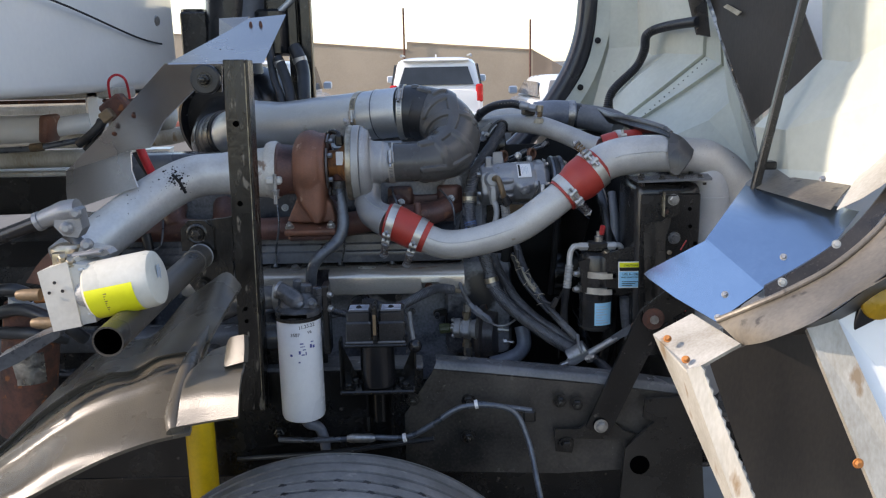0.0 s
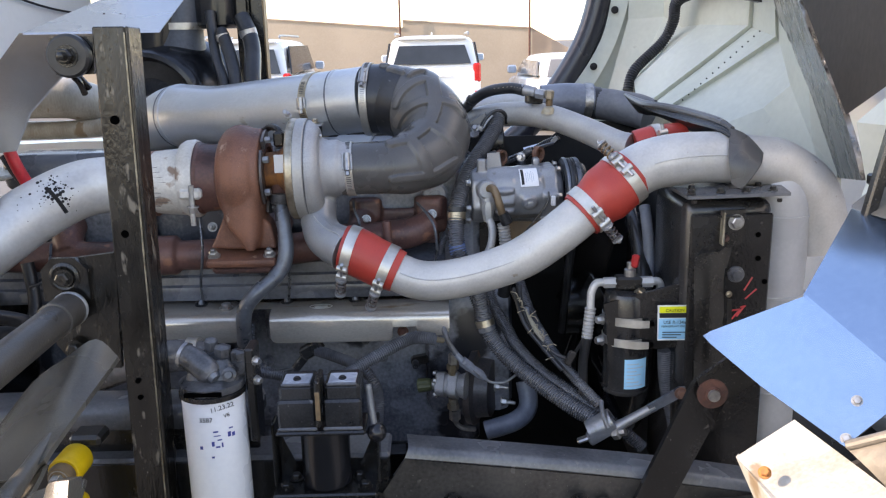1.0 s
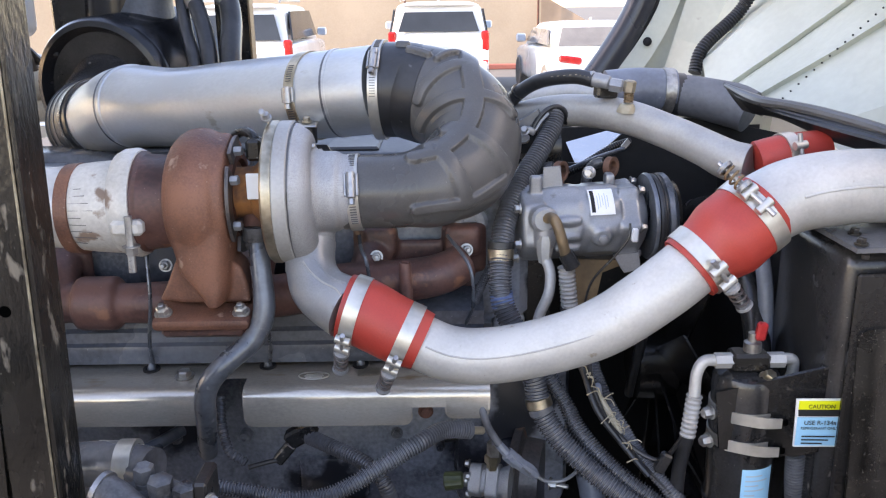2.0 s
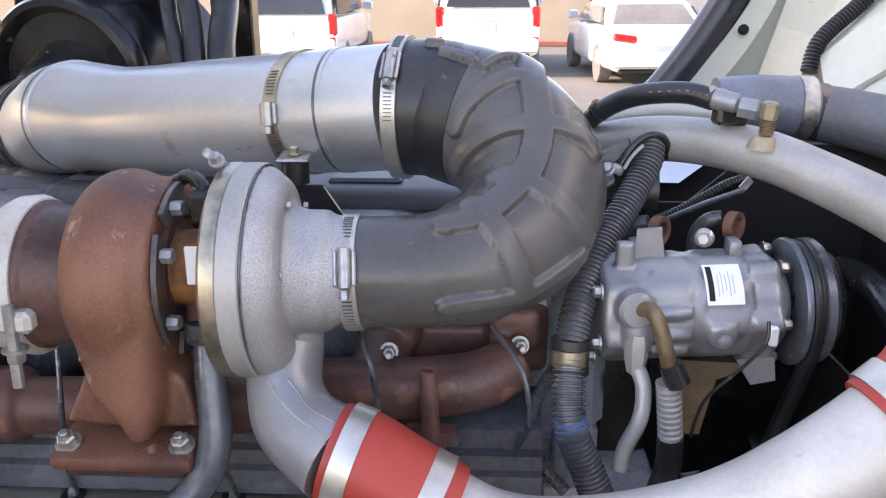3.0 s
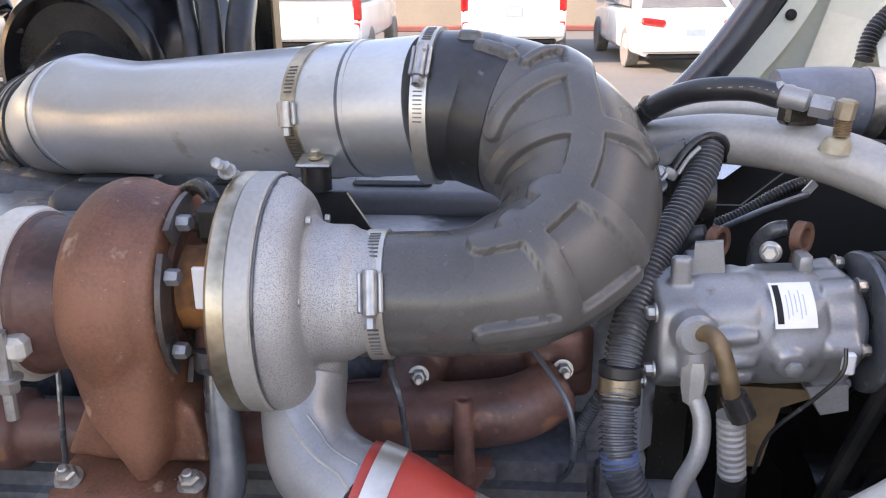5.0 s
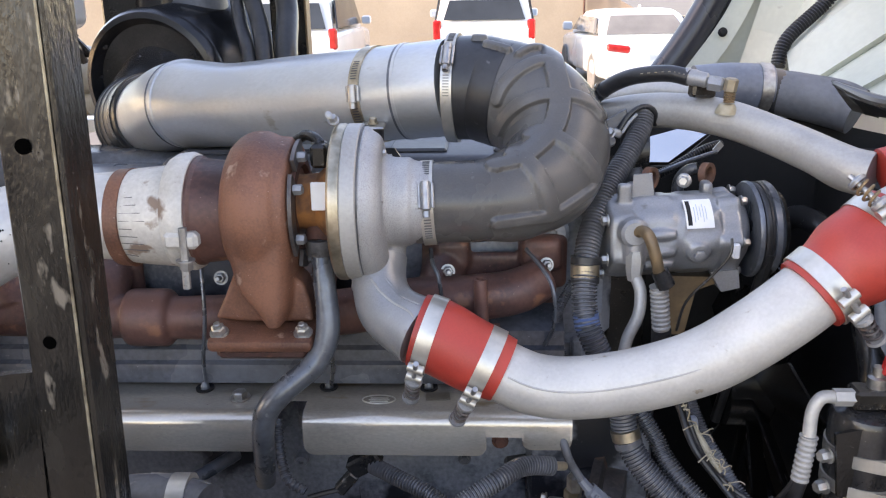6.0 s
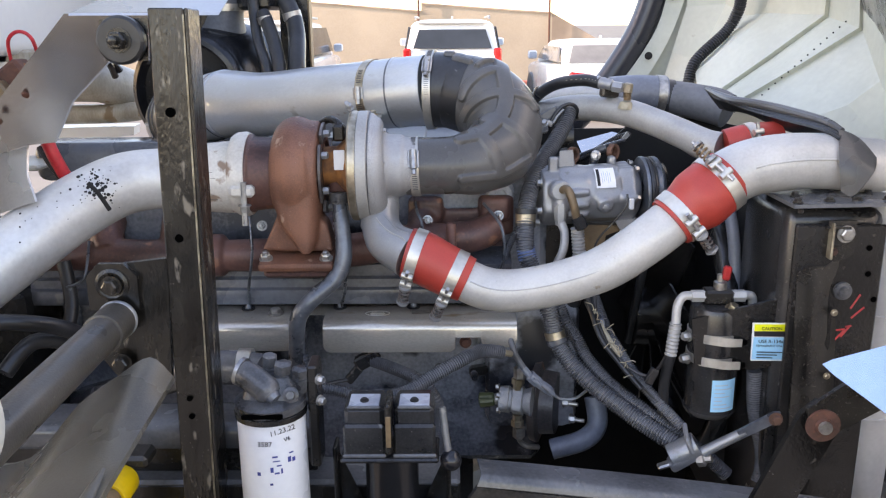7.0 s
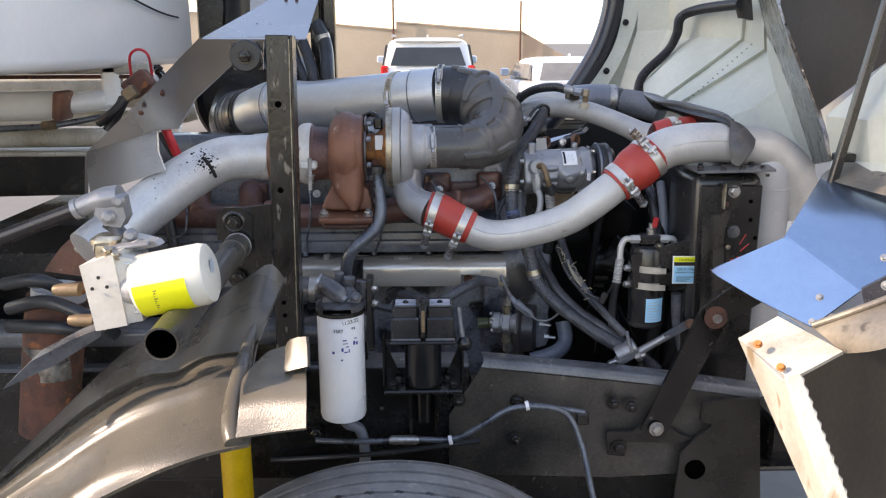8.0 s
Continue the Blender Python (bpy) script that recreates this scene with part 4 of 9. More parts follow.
hose("oil_drain_hose", "bent dark steel oil drain tube", [(-0.282, 2.560, 1.408), (-0.277, 2.545, 1.355), (-0.273, 2.530, 1.293), (-0.289, 2.520, 1.253), (-0.332, 2.500, 1.218), (-0.359, 2.500, 1.180), (-0.369, 2.520, 1.113), (-0.380, 2.550, 1.054)], [0.012, 0.015, 0.016, 0.016, 0.016, 0.016, 0.015, 0.015], "steel_grey", bands=(((-0.282, 2.557, 1.401), (0, 0, 1), 0.020, 0.019, "grime"),))
hose("wiring_loom", "grey-black corrugated wiring loom down the engine front", [(0.179, 2.822, 1.529), (0.172, 2.806, 1.510), (0.147, 2.772, 1.474), (0.122, 2.740, 1.444), (0.102, 2.707, 1.414), (0.080, 2.665, 1.364), (0.074, 2.620, 1.282), (0.095, 2.605, 1.224), (0.123, 2.588, 1.155), (0.134, 2.574, 1.107), (0.164, 2.553, 1.063), (0.211, 2.525, 1.025), (0.279, 2.485, 0.982), (0.344, 2.440, 0.952)], [0.0150, 0.0152, 0.0155, 0.0160, 0.0162, 0.0165, 0.0165, 0.0168, 0.0170, 0.0170, 0.0170, 0.0170, 0.0170, 0.0170], "loom", 24, 0.0032, "cable loom", 0.0052, (((0.0755, 2.650, 1.336), (0, 0.15, 1), 0.018, 0.0205, "brass"), ((0.0765, 2.653, 1.350), (0.05, 0.2, 1), 0.010, 0.0215, "hose"), ((0.0755, 2.645, 1.323), (0, 0.2, 1), 0.009, 0.0200, "hose"), ((0.076, 2.618, 1.272), (0.15, 0, -1), 0.020, 0.0180, "blue_tape"), ((0.131, 2.577, 1.117), (0.25, -0.2, -1), 0.014, 0.0205, "brass"), ((0.134, 2.574, 1.106), (0.35, -0.2, -1), 0.009, 0.0200, "loom")))
lc = thing("p_clip", "black rubber-lined clip strapping the loom to the grey pipe", "clip", (0.170, 2.80, 1.52))
part("strap", tube([(0.138, 2.800, 1.508), (0.150, 2.804, 1.527), (0.163, 2.808, 1.540), (0.177, 2.812, 1.545), (0.190, 2.816, 1.541), (0.198, 2.822, 1.529), (0.199, 2.832, 1.514)], 0.0042, 10), "hose", lc)
part("liner", tube([(0.143, 2.792, 1.508), (0.153, 2.796, 1.523), (0.165, 2.799, 1.535)], 0.0026, 8), "alu_grey", lc, "bright strap edge")
part("strap_tail", prism([(0.112, 2.802, 1.520), (0.148, 2.806, 1.541), (0.152, 2.806, 1.529), (0.116, 2.802, 1.499)], (0.002, 0.006, 0.002)), "steel_grey", lc)
part("clip_lug", box((0.136, 2.796, 1.507), (0.016, 0.006, 0.012), (0, 28, 0), bevel=0.003, seg=2), "alu_grey", lc)
part("clip_bolt", bolt((0.125, 2.796, 1.507), (-0.2, -1, 0.5), 0.0062, 0.009), "bolt", lc)
part("clip_washer", lathe((0.123, 2.797, 1.494), (-0.1, -0.7, 1), [(-0.002, 0.004), (-0.002, 0.011), (0.002, 0.011), (0.002, 0.004)], 20), "bolt", lc)
hose("wiring_loom", "thinner corrugated loom beside the thick one", [(0.140, 2.640, 1.175), (0.154, 2.620, 1.136), (0.177, 2.600, 1.101), (0.197, 2.572, 1.067), (0.243, 2.530, 1.026), (0.315, 2.485, 0.984), (0.384, 2.445, 0.941), (0.439, 2.430, 0.894)], 0.0122, "loom", 16, 0.0030, "cable loom", 0.0046)
hose("wiring_loom", "corrugated loom looping over the fuel pump", [(-0.321, 2.380, 1.099), (-0.295, 2.380, 1.095), (-0.260, 2.380, 1.087), (-0.225, 2.380, 1.079), (-0.188, 2.390, 1.074), (-0.156, 2.400, 1.079), (-0.112, 2.420, 1.096), (-0.052, 2.450, 1.120), (-0.018, 2.480, 1.123), (0.024, 2.500, 1.112)], [0.0088, 0.0090, 0.0094, 0.0098, 0.0102, 0.0108, 0.0112, 0.0115, 0.0115, 0.0112], "loom", 16, 0.0030, "cable loom", 0.0042)
hose("loom_ferrule", "short brass end on the pump loom", [(0.023, 2.500, 1.112), (0.040, 2.515, 1.103)], 0.006, "fitting_tan", 12, category="fitting")
hose("wiring_loom", "corrugated loom beside the primer", [(-0.235, 2.580, 1.064), (-0.194, 2.550, 1.062), (-0.138, 2.520, 1.049), (-0.107, 2.500, 1.025), (-0.097, 2.500, 0.977), (-0.104, 2.500, 0.905)], 0.0105, "loom", 16, 0.0032, "cable loom", 0.0044)
hose("coolant_hose", "large dark coolant hose to the radiator", [(0.221, 2.620, 0.964), (0.226, 2.600, 0.914), (0.197, 2.580, 0.888), (0.131, 2.580, 0.866)], 0.021, "bluegrey_hose")
hose("charge_wire_loom", "thin corrugated loom behind the engine loom", [(0.063, 2.680, 1.307), (0.040, 2.680, 1.254), (0.044, 2.670, 1.204), (0.078, 2.660, 1.163)], 0.007, "loom", 12, 0.0015, "cable loom", 0.0036)
for pts in ([(-0.466, 2.620, 1.354), (-0.461, 2.600, 1.285), (-0.477, 2.620, 1.207), (-0.486, 2.650, 1.144)], [(-0.141, 2.620, 1.378), (-0.138, 2.608, 1.360), (-0.130, 2.598, 1.344), (-0.125, 2.594, 1.310), (-0.121, 2.596, 1.280), (-0.118, 2.610, 1.250)], [(-0.008, 2.660, 1.365), (0.025, 2.620, 1.328), (0.032, 2.620, 1.269), (0.022, 2.660, 1.217)], [(-0.833, 2.600, 1.214), (-0.796, 2.600, 1.234), (-0.800, 2.650, 1.295)], [(-0.270, 2.520, 1.285), (-0.279, 2.580, 1.217), (-0.301, 2.660, 1.142)]):
    hose("sensor_wire", "thin grey steel sensor line", pts, 0.0029, "steel_grey", 8, category="wire")

# heat shield shelf
sh = thing("heat_shield", "bent stainless heat shield with holes and notches", "heat shield", (-0.3, 2.6, 1.12))
zt = 1.150


def shield_run(x0, x1, drop, back=2.700, rounds=(1, 1)):
    """One stretch of the bent shield: flat top, rounded front, lip whose corners are rounded."""
    rows, R, n = [], 0.014, 6
    xs = [x0 + R * (1 - math.cos(k * math.pi / 2 / n)) for k in range(n + 1)] + [x1 - R * (1 - math.sin(k * math.pi / 2 / n)) for k in range(n + 1)]
    for k, x in enumerate(xs):
        u = min((x - x0) / R if rounds[0] else 1.0, (x1 - x) / R if rounds[1] else 1.0, 1.0)
        d = drop - min(R, drop) * (1 - math.sqrt(max(0.0, 1 - (1 - u) ** 2)))
        prof = [(back, zt + 0.006), (2.60, zt + 0.001)]
        for q in range(9):
            a = radians(90 - 10.5 * q)
            prof.append((2.585 - 0.020 * math.cos(a), zt - 0.020 + 0.020 * math.sin(a)))
        prof += [(2.563, zt - 0.03 - d * 0.5), (2.567, zt - 0.03 - d)]
        rows.append([(x, y, z) for y, z in prof])
    return sheet(rows, (0, 0.0025, -0.0015))


part("shield_sheet", shield_run(-0.74, -0.385, 0.030), "shelf", sh)
part("shield_bridge", sheet([[(-0.385, 2.700, zt + 0.006), (-0.385, 2.605, zt + 0.001)], [(-0.325, 2.700, zt + 0.006), (-0.325, 2.605, zt + 0.001)]], (0, 0.0025, -0.0015)), "shelf", sh)
part("shield_sheet", shield_run(-0.325, -0.065, 0.034), "shelf", sh)
part("shield_sheet", shield_run(-0.065, -0.015, 0.004, rounds=(0, 0)), "shelf", sh)
part("shield_sheet", shield_run(-0.015, 0.055, 0.024), "shelf", sh)
part("tucked_bolt", bolt((-0.045, 2.590, 1.098), (0, -1, 0), 0.009, 0.006), "rust_dark", sh)
for x, y in ((-0.486, 2.639), (-0.300, 2.645), (-0.150, 2.645)):
    gm = part("grommet", lathe((x, y, zt + 0.002), (0, -0.1, 1), [(0, 0.0135), (0.004, 0.0135), (0.004, 0.0085), (0.0, 0.0065)], 24), "ink", sh, "black rubber grommet")
    part("wire_boot", lathe((x, y + 0.001, zt + 0.002), (0, -0.1, 1), [(0.0, 0.0068), (0.006, 0.0066), (0.011, 0.0045), (0.014, 0.002)], 18), "steel_grey", gm)
for x, y in ((-0.425, 2.612), (-0.66, 2.62)):
    part("shield_bolt", bolt((x, y, zt + 0.003), (0, -0.07, 1), 0.011, 0.009), "bolt", sh)
g = Geo()
for k in range(40):
    a0, a1 = 2 * math.pi * k / 40, 2 * math.pi * (k + 1) / 40
    tube([(-0.220 + 0.024 * math.cos(a), 2.607 + 0.013 * math.sin(a), zt + 0.0035) for a in (a0, a1)], 0.0011, 5, 1, geo=g)
part("stamped_oval", g, "chrome", sh, "stamped oval outline")
for k in range(3):
    part("stamped_bar", box((-0.220, 2.602 + 0.005 * k, zt + 0.003), (0.030 - 0.004 * abs(k - 1), 0.0016, 0.001), bevel=0), "chrome", sh)
part("dust_patch", box((-0.135, 2.618, zt + 0.0035), (0.036, 0.022, 0.0014), (0, 0, 6), bevel=0.0005), "alu_dirty", sh, "tan dust stain")

# Dark plates added as the shade behind and below the engine.
cv = thing("dark_backing", "dark plates added for the shade behind belts and fan", "cover", (0.35, 3.25, 0.9))
part("upper_plate", prism([(0.06, 3.02, 1.10), (0.06, 3.02, 1.495), (0.205, 3.02, 1.495), (0.212, 3.02, 1.448), (0.235, 3.02, 1.410), (0.275, 3.02, 1.410), (0.342, 3.02, 1.470), (0.362, 3.02, 1.495), (0.50, 3.02, 1.495), (0.75, 3.02, 1.44), (0.75, 3.02, 1.10)], (0, 0.006, 0)), "shade_black", cv)
part("far_plate", prism([(0.02, 3.66, 0.80), (0.02, 3.66, 1.39), (0.85, 3.66, 1.39), (0.85, 3.66, 0.80)], (0, 0.006, 0)), "shade_black", cv)
# Bright sheet stands in for daylight seen through the notch.
part("daylight_sheet", prism([(0.319, 3.620, 1.356), (0.431, 3.640, 1.382), (0.492, 3.630, 1.367), (0.391, 3.580, 1.307), (0.338, 3.580, 1.308)], (0.001, 0.004, -0.003)), "alu_sheet", cv, "bright sheet added as daylight seen through the gap")
part("plate", box((0.38, 3.22, 0.77), (0.74, 0.02, 1.16), bevel=0.006), "shade_black", cv)
part("lower_plate", box((-0.55, 2.62, 0.37), (2.5, 0.02, 0.66), bevel=0.006), "black", cv)
part("rear_plate", box((-1.45, 2.75, 0.92), (1.3, 0.02, 0.62), bevel=0.006), "black", cv)

hose("wiring_loom", "thin corrugated loom behind the drain tube", [(-0.374, 2.620, 1.113), (-0.370, 2.600, 1.077), (-0.357, 2.580, 1.039), (-0.329, 2.570, 1.023)], 0.007, "loom", 12, 0.0016, "cable loom")
hose("fuel_line", "bare dark steel fuel line under the heat shield", [(-0.560, 2.500, 1.057), (-0.493, 2.550, 1.051), (-0.441, 2.620, 1.055)], 0.010, "steel_grey", 12, category="line")
hose("engine_hose", "thick black hose below the heat shield", [(-0.911, 2.760, 0.894), (-0.708, 2.550, 1.019), (-0.530, 2.400, 1.121), (-0.453, 2.380, 1.136), (-0.395, 2.360, 1.136)], 0.030, "loom", 20, bands=(((-0.429, 2.372, 1.139), (1, 0, 0), 0.022, 0.033, "chrome"),))
plug = thing("sensor_plug", "black sensor plug with a short wire", "connector", (-0.237, 2.580, 1.059))
part("plug_body", box((-0.241, 2.580, 1.067), (0.05, 0.025, 0.028), (0, -30, 0), bevel=0.004), "plastic", plug)
part("plug_neck", box((-0.268, 2.575, 1.037), (0.04, 0.018, 0.018), (0, -50, 0), bevel=0.003), "plastic", plug)
part("plug_wire", tube([(-0.279, 2.570, 1.027), (-0.301, 2.560, 1.027), (-0.321, 2.550, 1.026)], 0.004, 8), "hose", plug)


# ---- charge air piping ----
def norm(v):
    return Vector(v).normalized()


def on_tube(line, pts, rad):
    """Points drawn out to the skin of a bent tube."""
    path, rr = curve_points(line, rad, 10)
    out = []
    for q in pts:
        k = min(range(len(path)), key=lambda i: (Vector(q) - path[i]).length)
        out.append(path[k] + (Vector(q) - path[k]).normalized() * rr[k])
    return out


CH = [(-0.202, 2.556, 1.388), (-0.203, 2.536, 1.356), (-0.187, 2.515, 1.325), (-0.147, 2.492, 1.307)]
CHR = [0.034, 0.0355, 0.0395, 0.0440]
ch1 = thing("compressor_outlet_elbow", "satin cast aluminium elbow below the turbocharger", "pipe", CH[1])
part("elbow_body", tube(CH, CHR, 36, 8), "alu_grey", ch1)
part("casting_seam", tube(on_tube(CH, [(-0.209, 2.505, 1.373), (-0.199, 2.498, 1.361), (-0.182, 2.485, 1.350), (-0.161, 2.470, 1.345), (-0.152, 2.458, 1.339)], CHR), 0.0016, 6, 5), "cast_grey", ch1)
part("casting_seam", tube(on_tube(CH, [(-0.194, 2.512, 1.372), (-0.186, 2.508, 1.358), (-0.170, 2.493, 1.350), (-0.147, 2.480, 1.345)], CHR), 0.0012, 6, 5), "alu_grey", ch1)
R1 = [(-0.152, 2.493, 1.310), (-0.126, 2.489, 1.302), (-0.084, 2.481, 1.281), (-0.044, 2.475, 1.263)]
red1 = thing("red_hose", "red silicone hose coupling with two spring clamps", "hose", R1[1], "red charge-air hoses")
part("hose_body", tube(R1, [0.0465, 0.0482, 0.0465, 0.0420], 36, 8), "red_hose", red1)
tbolt_clamp(red1, Vector(R1[0]).lerp(Vector(R1[1]), 0.62), norm(Vector(R1[1]) - Vector(R1[0])), 0.0484, 0.02, (-0.1, -0.75, -0.65), reach=0.072)
tbolt_clamp(red1, Vector(R1[2]).lerp(Vector(R1[3]), 0.45), norm(Vector(R1[3]) - Vector(R1[2])), 0.0448, 0.02, (-0.1, -0.75, -0.65), reach=0.072)
CP = [(-0.052, 2.476, 1.265), (-0.010, 2.465, 1.250), (0.038, 2.455, 1.249), (0.098, 2.445, 1.261), (0.163, 2.440, 1.281), (0.206, 2.438, 1.301), (0.248, 2.437, 1.330), (0.286, 2.440, 1.358), (0.325, 2.448, 1.388)]
cp = thing("charge_pipe", "dull silver cast charge-air pipe with a seam", "pipe", CP[3])
part("pipe_body", tube(CP, [0.0385, 0.0385, 0.0385, 0.0385, 0.039, 0.040, 0.0405, 0.041, 0.041], 36, 8), "alu_white", cp)
_p, _r = curve_points(CP, 0.0386, 8)
g = tube([p + Vector((0, -0.0366, 0.0122)) for p in _p[3:-10:4]], 0.0014, 8, 3)
part("mould_seam", g, "cast_grey", cp)
R2 = [(0.308, 2.444, 1.374), (0.330, 2.448, 1.392), (0.358, 2.453, 1.414), (0.384, 2.458, 1.435), (0.406, 2.463, 1.452)]
red2 = thing("red_hose", "red silicone reducer hose with T-bolt clamps", "hose", R2[1], "red charge-air hoses")
part("hose_body", tube(R2, [0.0465, 0.0478, 0.0555, 0.0545, 0.0512], 36, 8), "red_hose", red2)
tbolt_clamp(red2, Vector(R2[0]).lerp(Vector(R2[1]), 0.62), norm(Vector(R2[1]) - Vector(R2[0])), 0.0482, 0.022, (0.1, -0.9, -0.2))
tbolt_clamp(red2, Vector(R2[3]).lerp(Vector(R2[4]), 0.30), norm(Vector(R2[4]) - Vector(R2[3])), 0.0545, 0.022, (-0.3, -0.75, 0.45), way=-1, spring_mat="gold_cast")
CE = [(0.392, 2.460, 1.441), (0.438, 2.464, 1.464), (0.491, 2.465, 1.474), (0.555, 2.465, 1.477), (0.627, 2.470, 1.470), (0.703, 2.490, 1.451), (0.768, 2.500, 1.392), (0.799, 2.510, 1.290)]
ce = thing("intercooler_elbow", "large dull silver charge-air elbow into the intercooler", "pipe", CE[2])
part("elbow_body", tube(CE, [0.0485, 0.0490, 0.0495, 0.048, 0.047, 0.050, 0.056, 0.058], 36, 8), "alu_white", ce)
_p, _r = curve_points(CE, 0.052, 8)
part("mould_seam", tube([p + Vector((0, -0.0475, 0.010)) for p in _p[8:34:4]], 0.002, 8, 3), "alu_white", ce)
R3 = [(0.445, 2.600, 1.486), (0.485, 2.600, 1.496), (0.542, 2.620, 1.498)]
rh3 = thing("red_hose", "short red hose behind the charge-air elbow", "hose", R3[1], "red charge-air hoses")
part("hose_body", tube(R3, 0.03, 24), "red_hose", rh3)
tbolt_clamp(rh3, R3[1], norm(Vector(R3[2]) - Vector(R3[0])), 0.0305, 0.018, (-0.2, -0.95, 0.1), spring=False)

WP = [(0.098, 2.920, 1.494), (0.135, 2.890, 1.517), (0.182, 2.862, 1.531), (0.236, 2.826, 1.535), (0.292, 2.780, 1.530), (0.343, 2.730, 1.514), (0.385, 2.675, 1.497), (0.414, 2.635, 1.483), (0.439, 2.612, 1.479)]
wp = thing("coolant_pipe", "cast pale grey pipe crossing to the radiator", "pipe", WP[3])
part("pipe_body", tube(WP, [0.030, 0.029, 0.0275, 0.0275, 0.028, 0.0275, 0.028, 0.03, 0.03], 28), "cast_grey", wp)
part("threaded_boss", lathe((0.286, 2.757, 1.553), (0, -0.1, 1), [(-0.012, 0.0165), (-0.006, 0.0145), (0.000, 0.0115), (0.002, 0.009)], 20), "boss_cream", wp, "cream-stained threaded boss")
ft = thing("brass_tee", "dull brass and steel tee fitting on the grey pipe", "fitting", (0.286, 2.750, 1.575))
part("thread", tube([(0.287, 2.752, 1.557), (0.287, 2.752, 1.574)], 0.0078, 16, 4, ridge=0.0014, pitch=0.0026), "gold_cast", ft)
part("body", lathe((0.287, 2.750, 1.581), (0.1, -0.1, 1), [(-0.008, 0.008), (-0.007, 0.0098), (0.009, 0.0098), (0.011, 0.0075)], 6), "fitting_tan", ft)
part("nut", lathe((0.269, 2.762, 1.583), (1, -0.4, -0.15), [(-0.011, 0.0105), (-0.010, 0.0118), (0.008, 0.0118), (0.011, 0.009)], 6), "alu_grey", ft)
part("ferrule", lathe((0.247, 2.778, 1.589), (1, -0.4, -0.2), [(-0.022, 0.0110), (-0.016, 0.0135), (-0.012, 0.0115), (-0.004, 0.0125), (0.000, 0.0112), (0.012, 0.0112), (0.015, 0.009)], 20), "alu_grey", ft)
part("under_block", box((0.258, 2.792, 1.571), (0.040, 0.020, 0.022), (0, 4, 18), bevel=0.004), "black_worn", ft)
fuel_hose = hose("fuel_hose", "black braided hose with printed lettering worn off", [(0.235, 2.780, 1.590), (0.206, 2.800, 1.595), (0.161, 2.830, 1.588), (0.128, 2.860, 1.569), (0.103, 2.900, 1.538), (0.069, 2.920, 1.493)], 0.0125, "hose", 16, bands=tuple(((0.121, 2.865, 1.565), (Vector((0.103, 2.900, 1.538)) - Vector((0.128, 2.860, 1.569))).normalized() , 0.004, 0.0142, "plastic") for _ in range(1)))
FH = [(0.235, 2.780, 1.590), (0.206, 2.800, 1.595), (0.161, 2.830, 1.588), (0.128, 2.860, 1.569)]
fh_marks = on_tube(FH, [Vector(FH[0]).lerp(Vector(FH[1]), 0.2 + 0.1 * k) + Vector((0, -0.02, 0.006)) for k in range(8)] + [Vector(FH[1]).lerp(Vector(FH[2]), 0.1 * k) + Vector((0, -0.02, 0.006)) for k in range(10)], 0.0127)
for k in range(0, len(fh_marks) - 1, 2):
    part("hose_print", tube([fh_marks[k], fh_marks[k].lerp(fh_marks[k + 1], 0.7)], 0.0007, 6, 1), "fitting_tan", fuel_hose)
hose("second_pipe", "pale pipe behind the grey pipe", [(0.128, 2.950, 1.541), (0.212, 2.950, 1.554), (0.294, 2.940, 1.549)], 0.020, "alu_white", 18, category="pipe")
RH = [(0.303, 3.020, 1.546), (0.363, 3.020, 1.550), (0.431, 3.020, 1.546)]
rh = thing("radiator_hose", "blue-black rubber hose with a band clamp", "hose", RH[1])
part("hose_body", tube(RH, 0.042, 28), "bluegrey_hose", rh)
ring_on(rh, "band_clamp", RH[1], RH[2], 0.8, 0.0425, 0.02, "bolt")
dt = thing("fabric_duct", "grey fabric duct with frayed dark end", "duct", (0.510, 3.000, 1.529))
part("duct_body", tube([(0.424, 3.020, 1.543), (0.482, 3.010, 1.534), (0.538, 2.990, 1.522), (0.565, 2.970, 1.511)], [0.038, 0.040, 0.042, 0.040], 28), "duct", dt)
part("tape_wrap", tube([(0.421, 3.020, 1.543), (0.447, 3.020, 1.540)], 0.0405, 28, 1), "hose", dt, "dark tape wrap")
# frayed rubber baffle over the radiator
bf = thing("rubber_baffle", "torn black rubber recirculation baffle strip", "baffle", (0.603, 2.750, 1.536))
part("baffle_sheet", sheet([[(0.480, 2.850, 1.565), (0.494, 2.750, 1.554), (0.545, 2.620, 1.547), (0.575, 2.500, 1.539), (0.587, 2.450, 1.527)], [(0.484, 2.800, 1.552), (0.497, 2.700, 1.546), (0.537, 2.580, 1.534), (0.564, 2.470, 1.528), (0.578, 2.430, 1.519)], [(0.513, 2.820, 1.527), (0.522, 2.720, 1.531), (0.558, 2.620, 1.511), (0.586, 2.520, 1.505), (0.592, 2.460, 1.501)]], (0.004, 0.006, 0.004), sub=4), "hose", bf)
part("folded_lip", tube([(0.478, 2.860, 1.571), (0.493, 2.750, 1.558), (0.515, 2.680, 1.557), (0.545, 2.620, 1.551), (0.575, 2.500, 1.542), (0.588, 2.450, 1.530)], [0.004, 0.009, 0.008, 0.009, 0.008, 0.006], 10), "rubber", bf)
part("torn_end", sheet([[(0.476, 2.870, 1.573), (0.494, 2.840, 1.566)], [(0.490, 2.860, 1.551), (0.503, 2.800, 1.540)], [(0.510, 2.860, 1.528), (0.524, 2.800, 1.525)]], (0.003, 0.004, 0.003), sub=3), "rubber", bf)
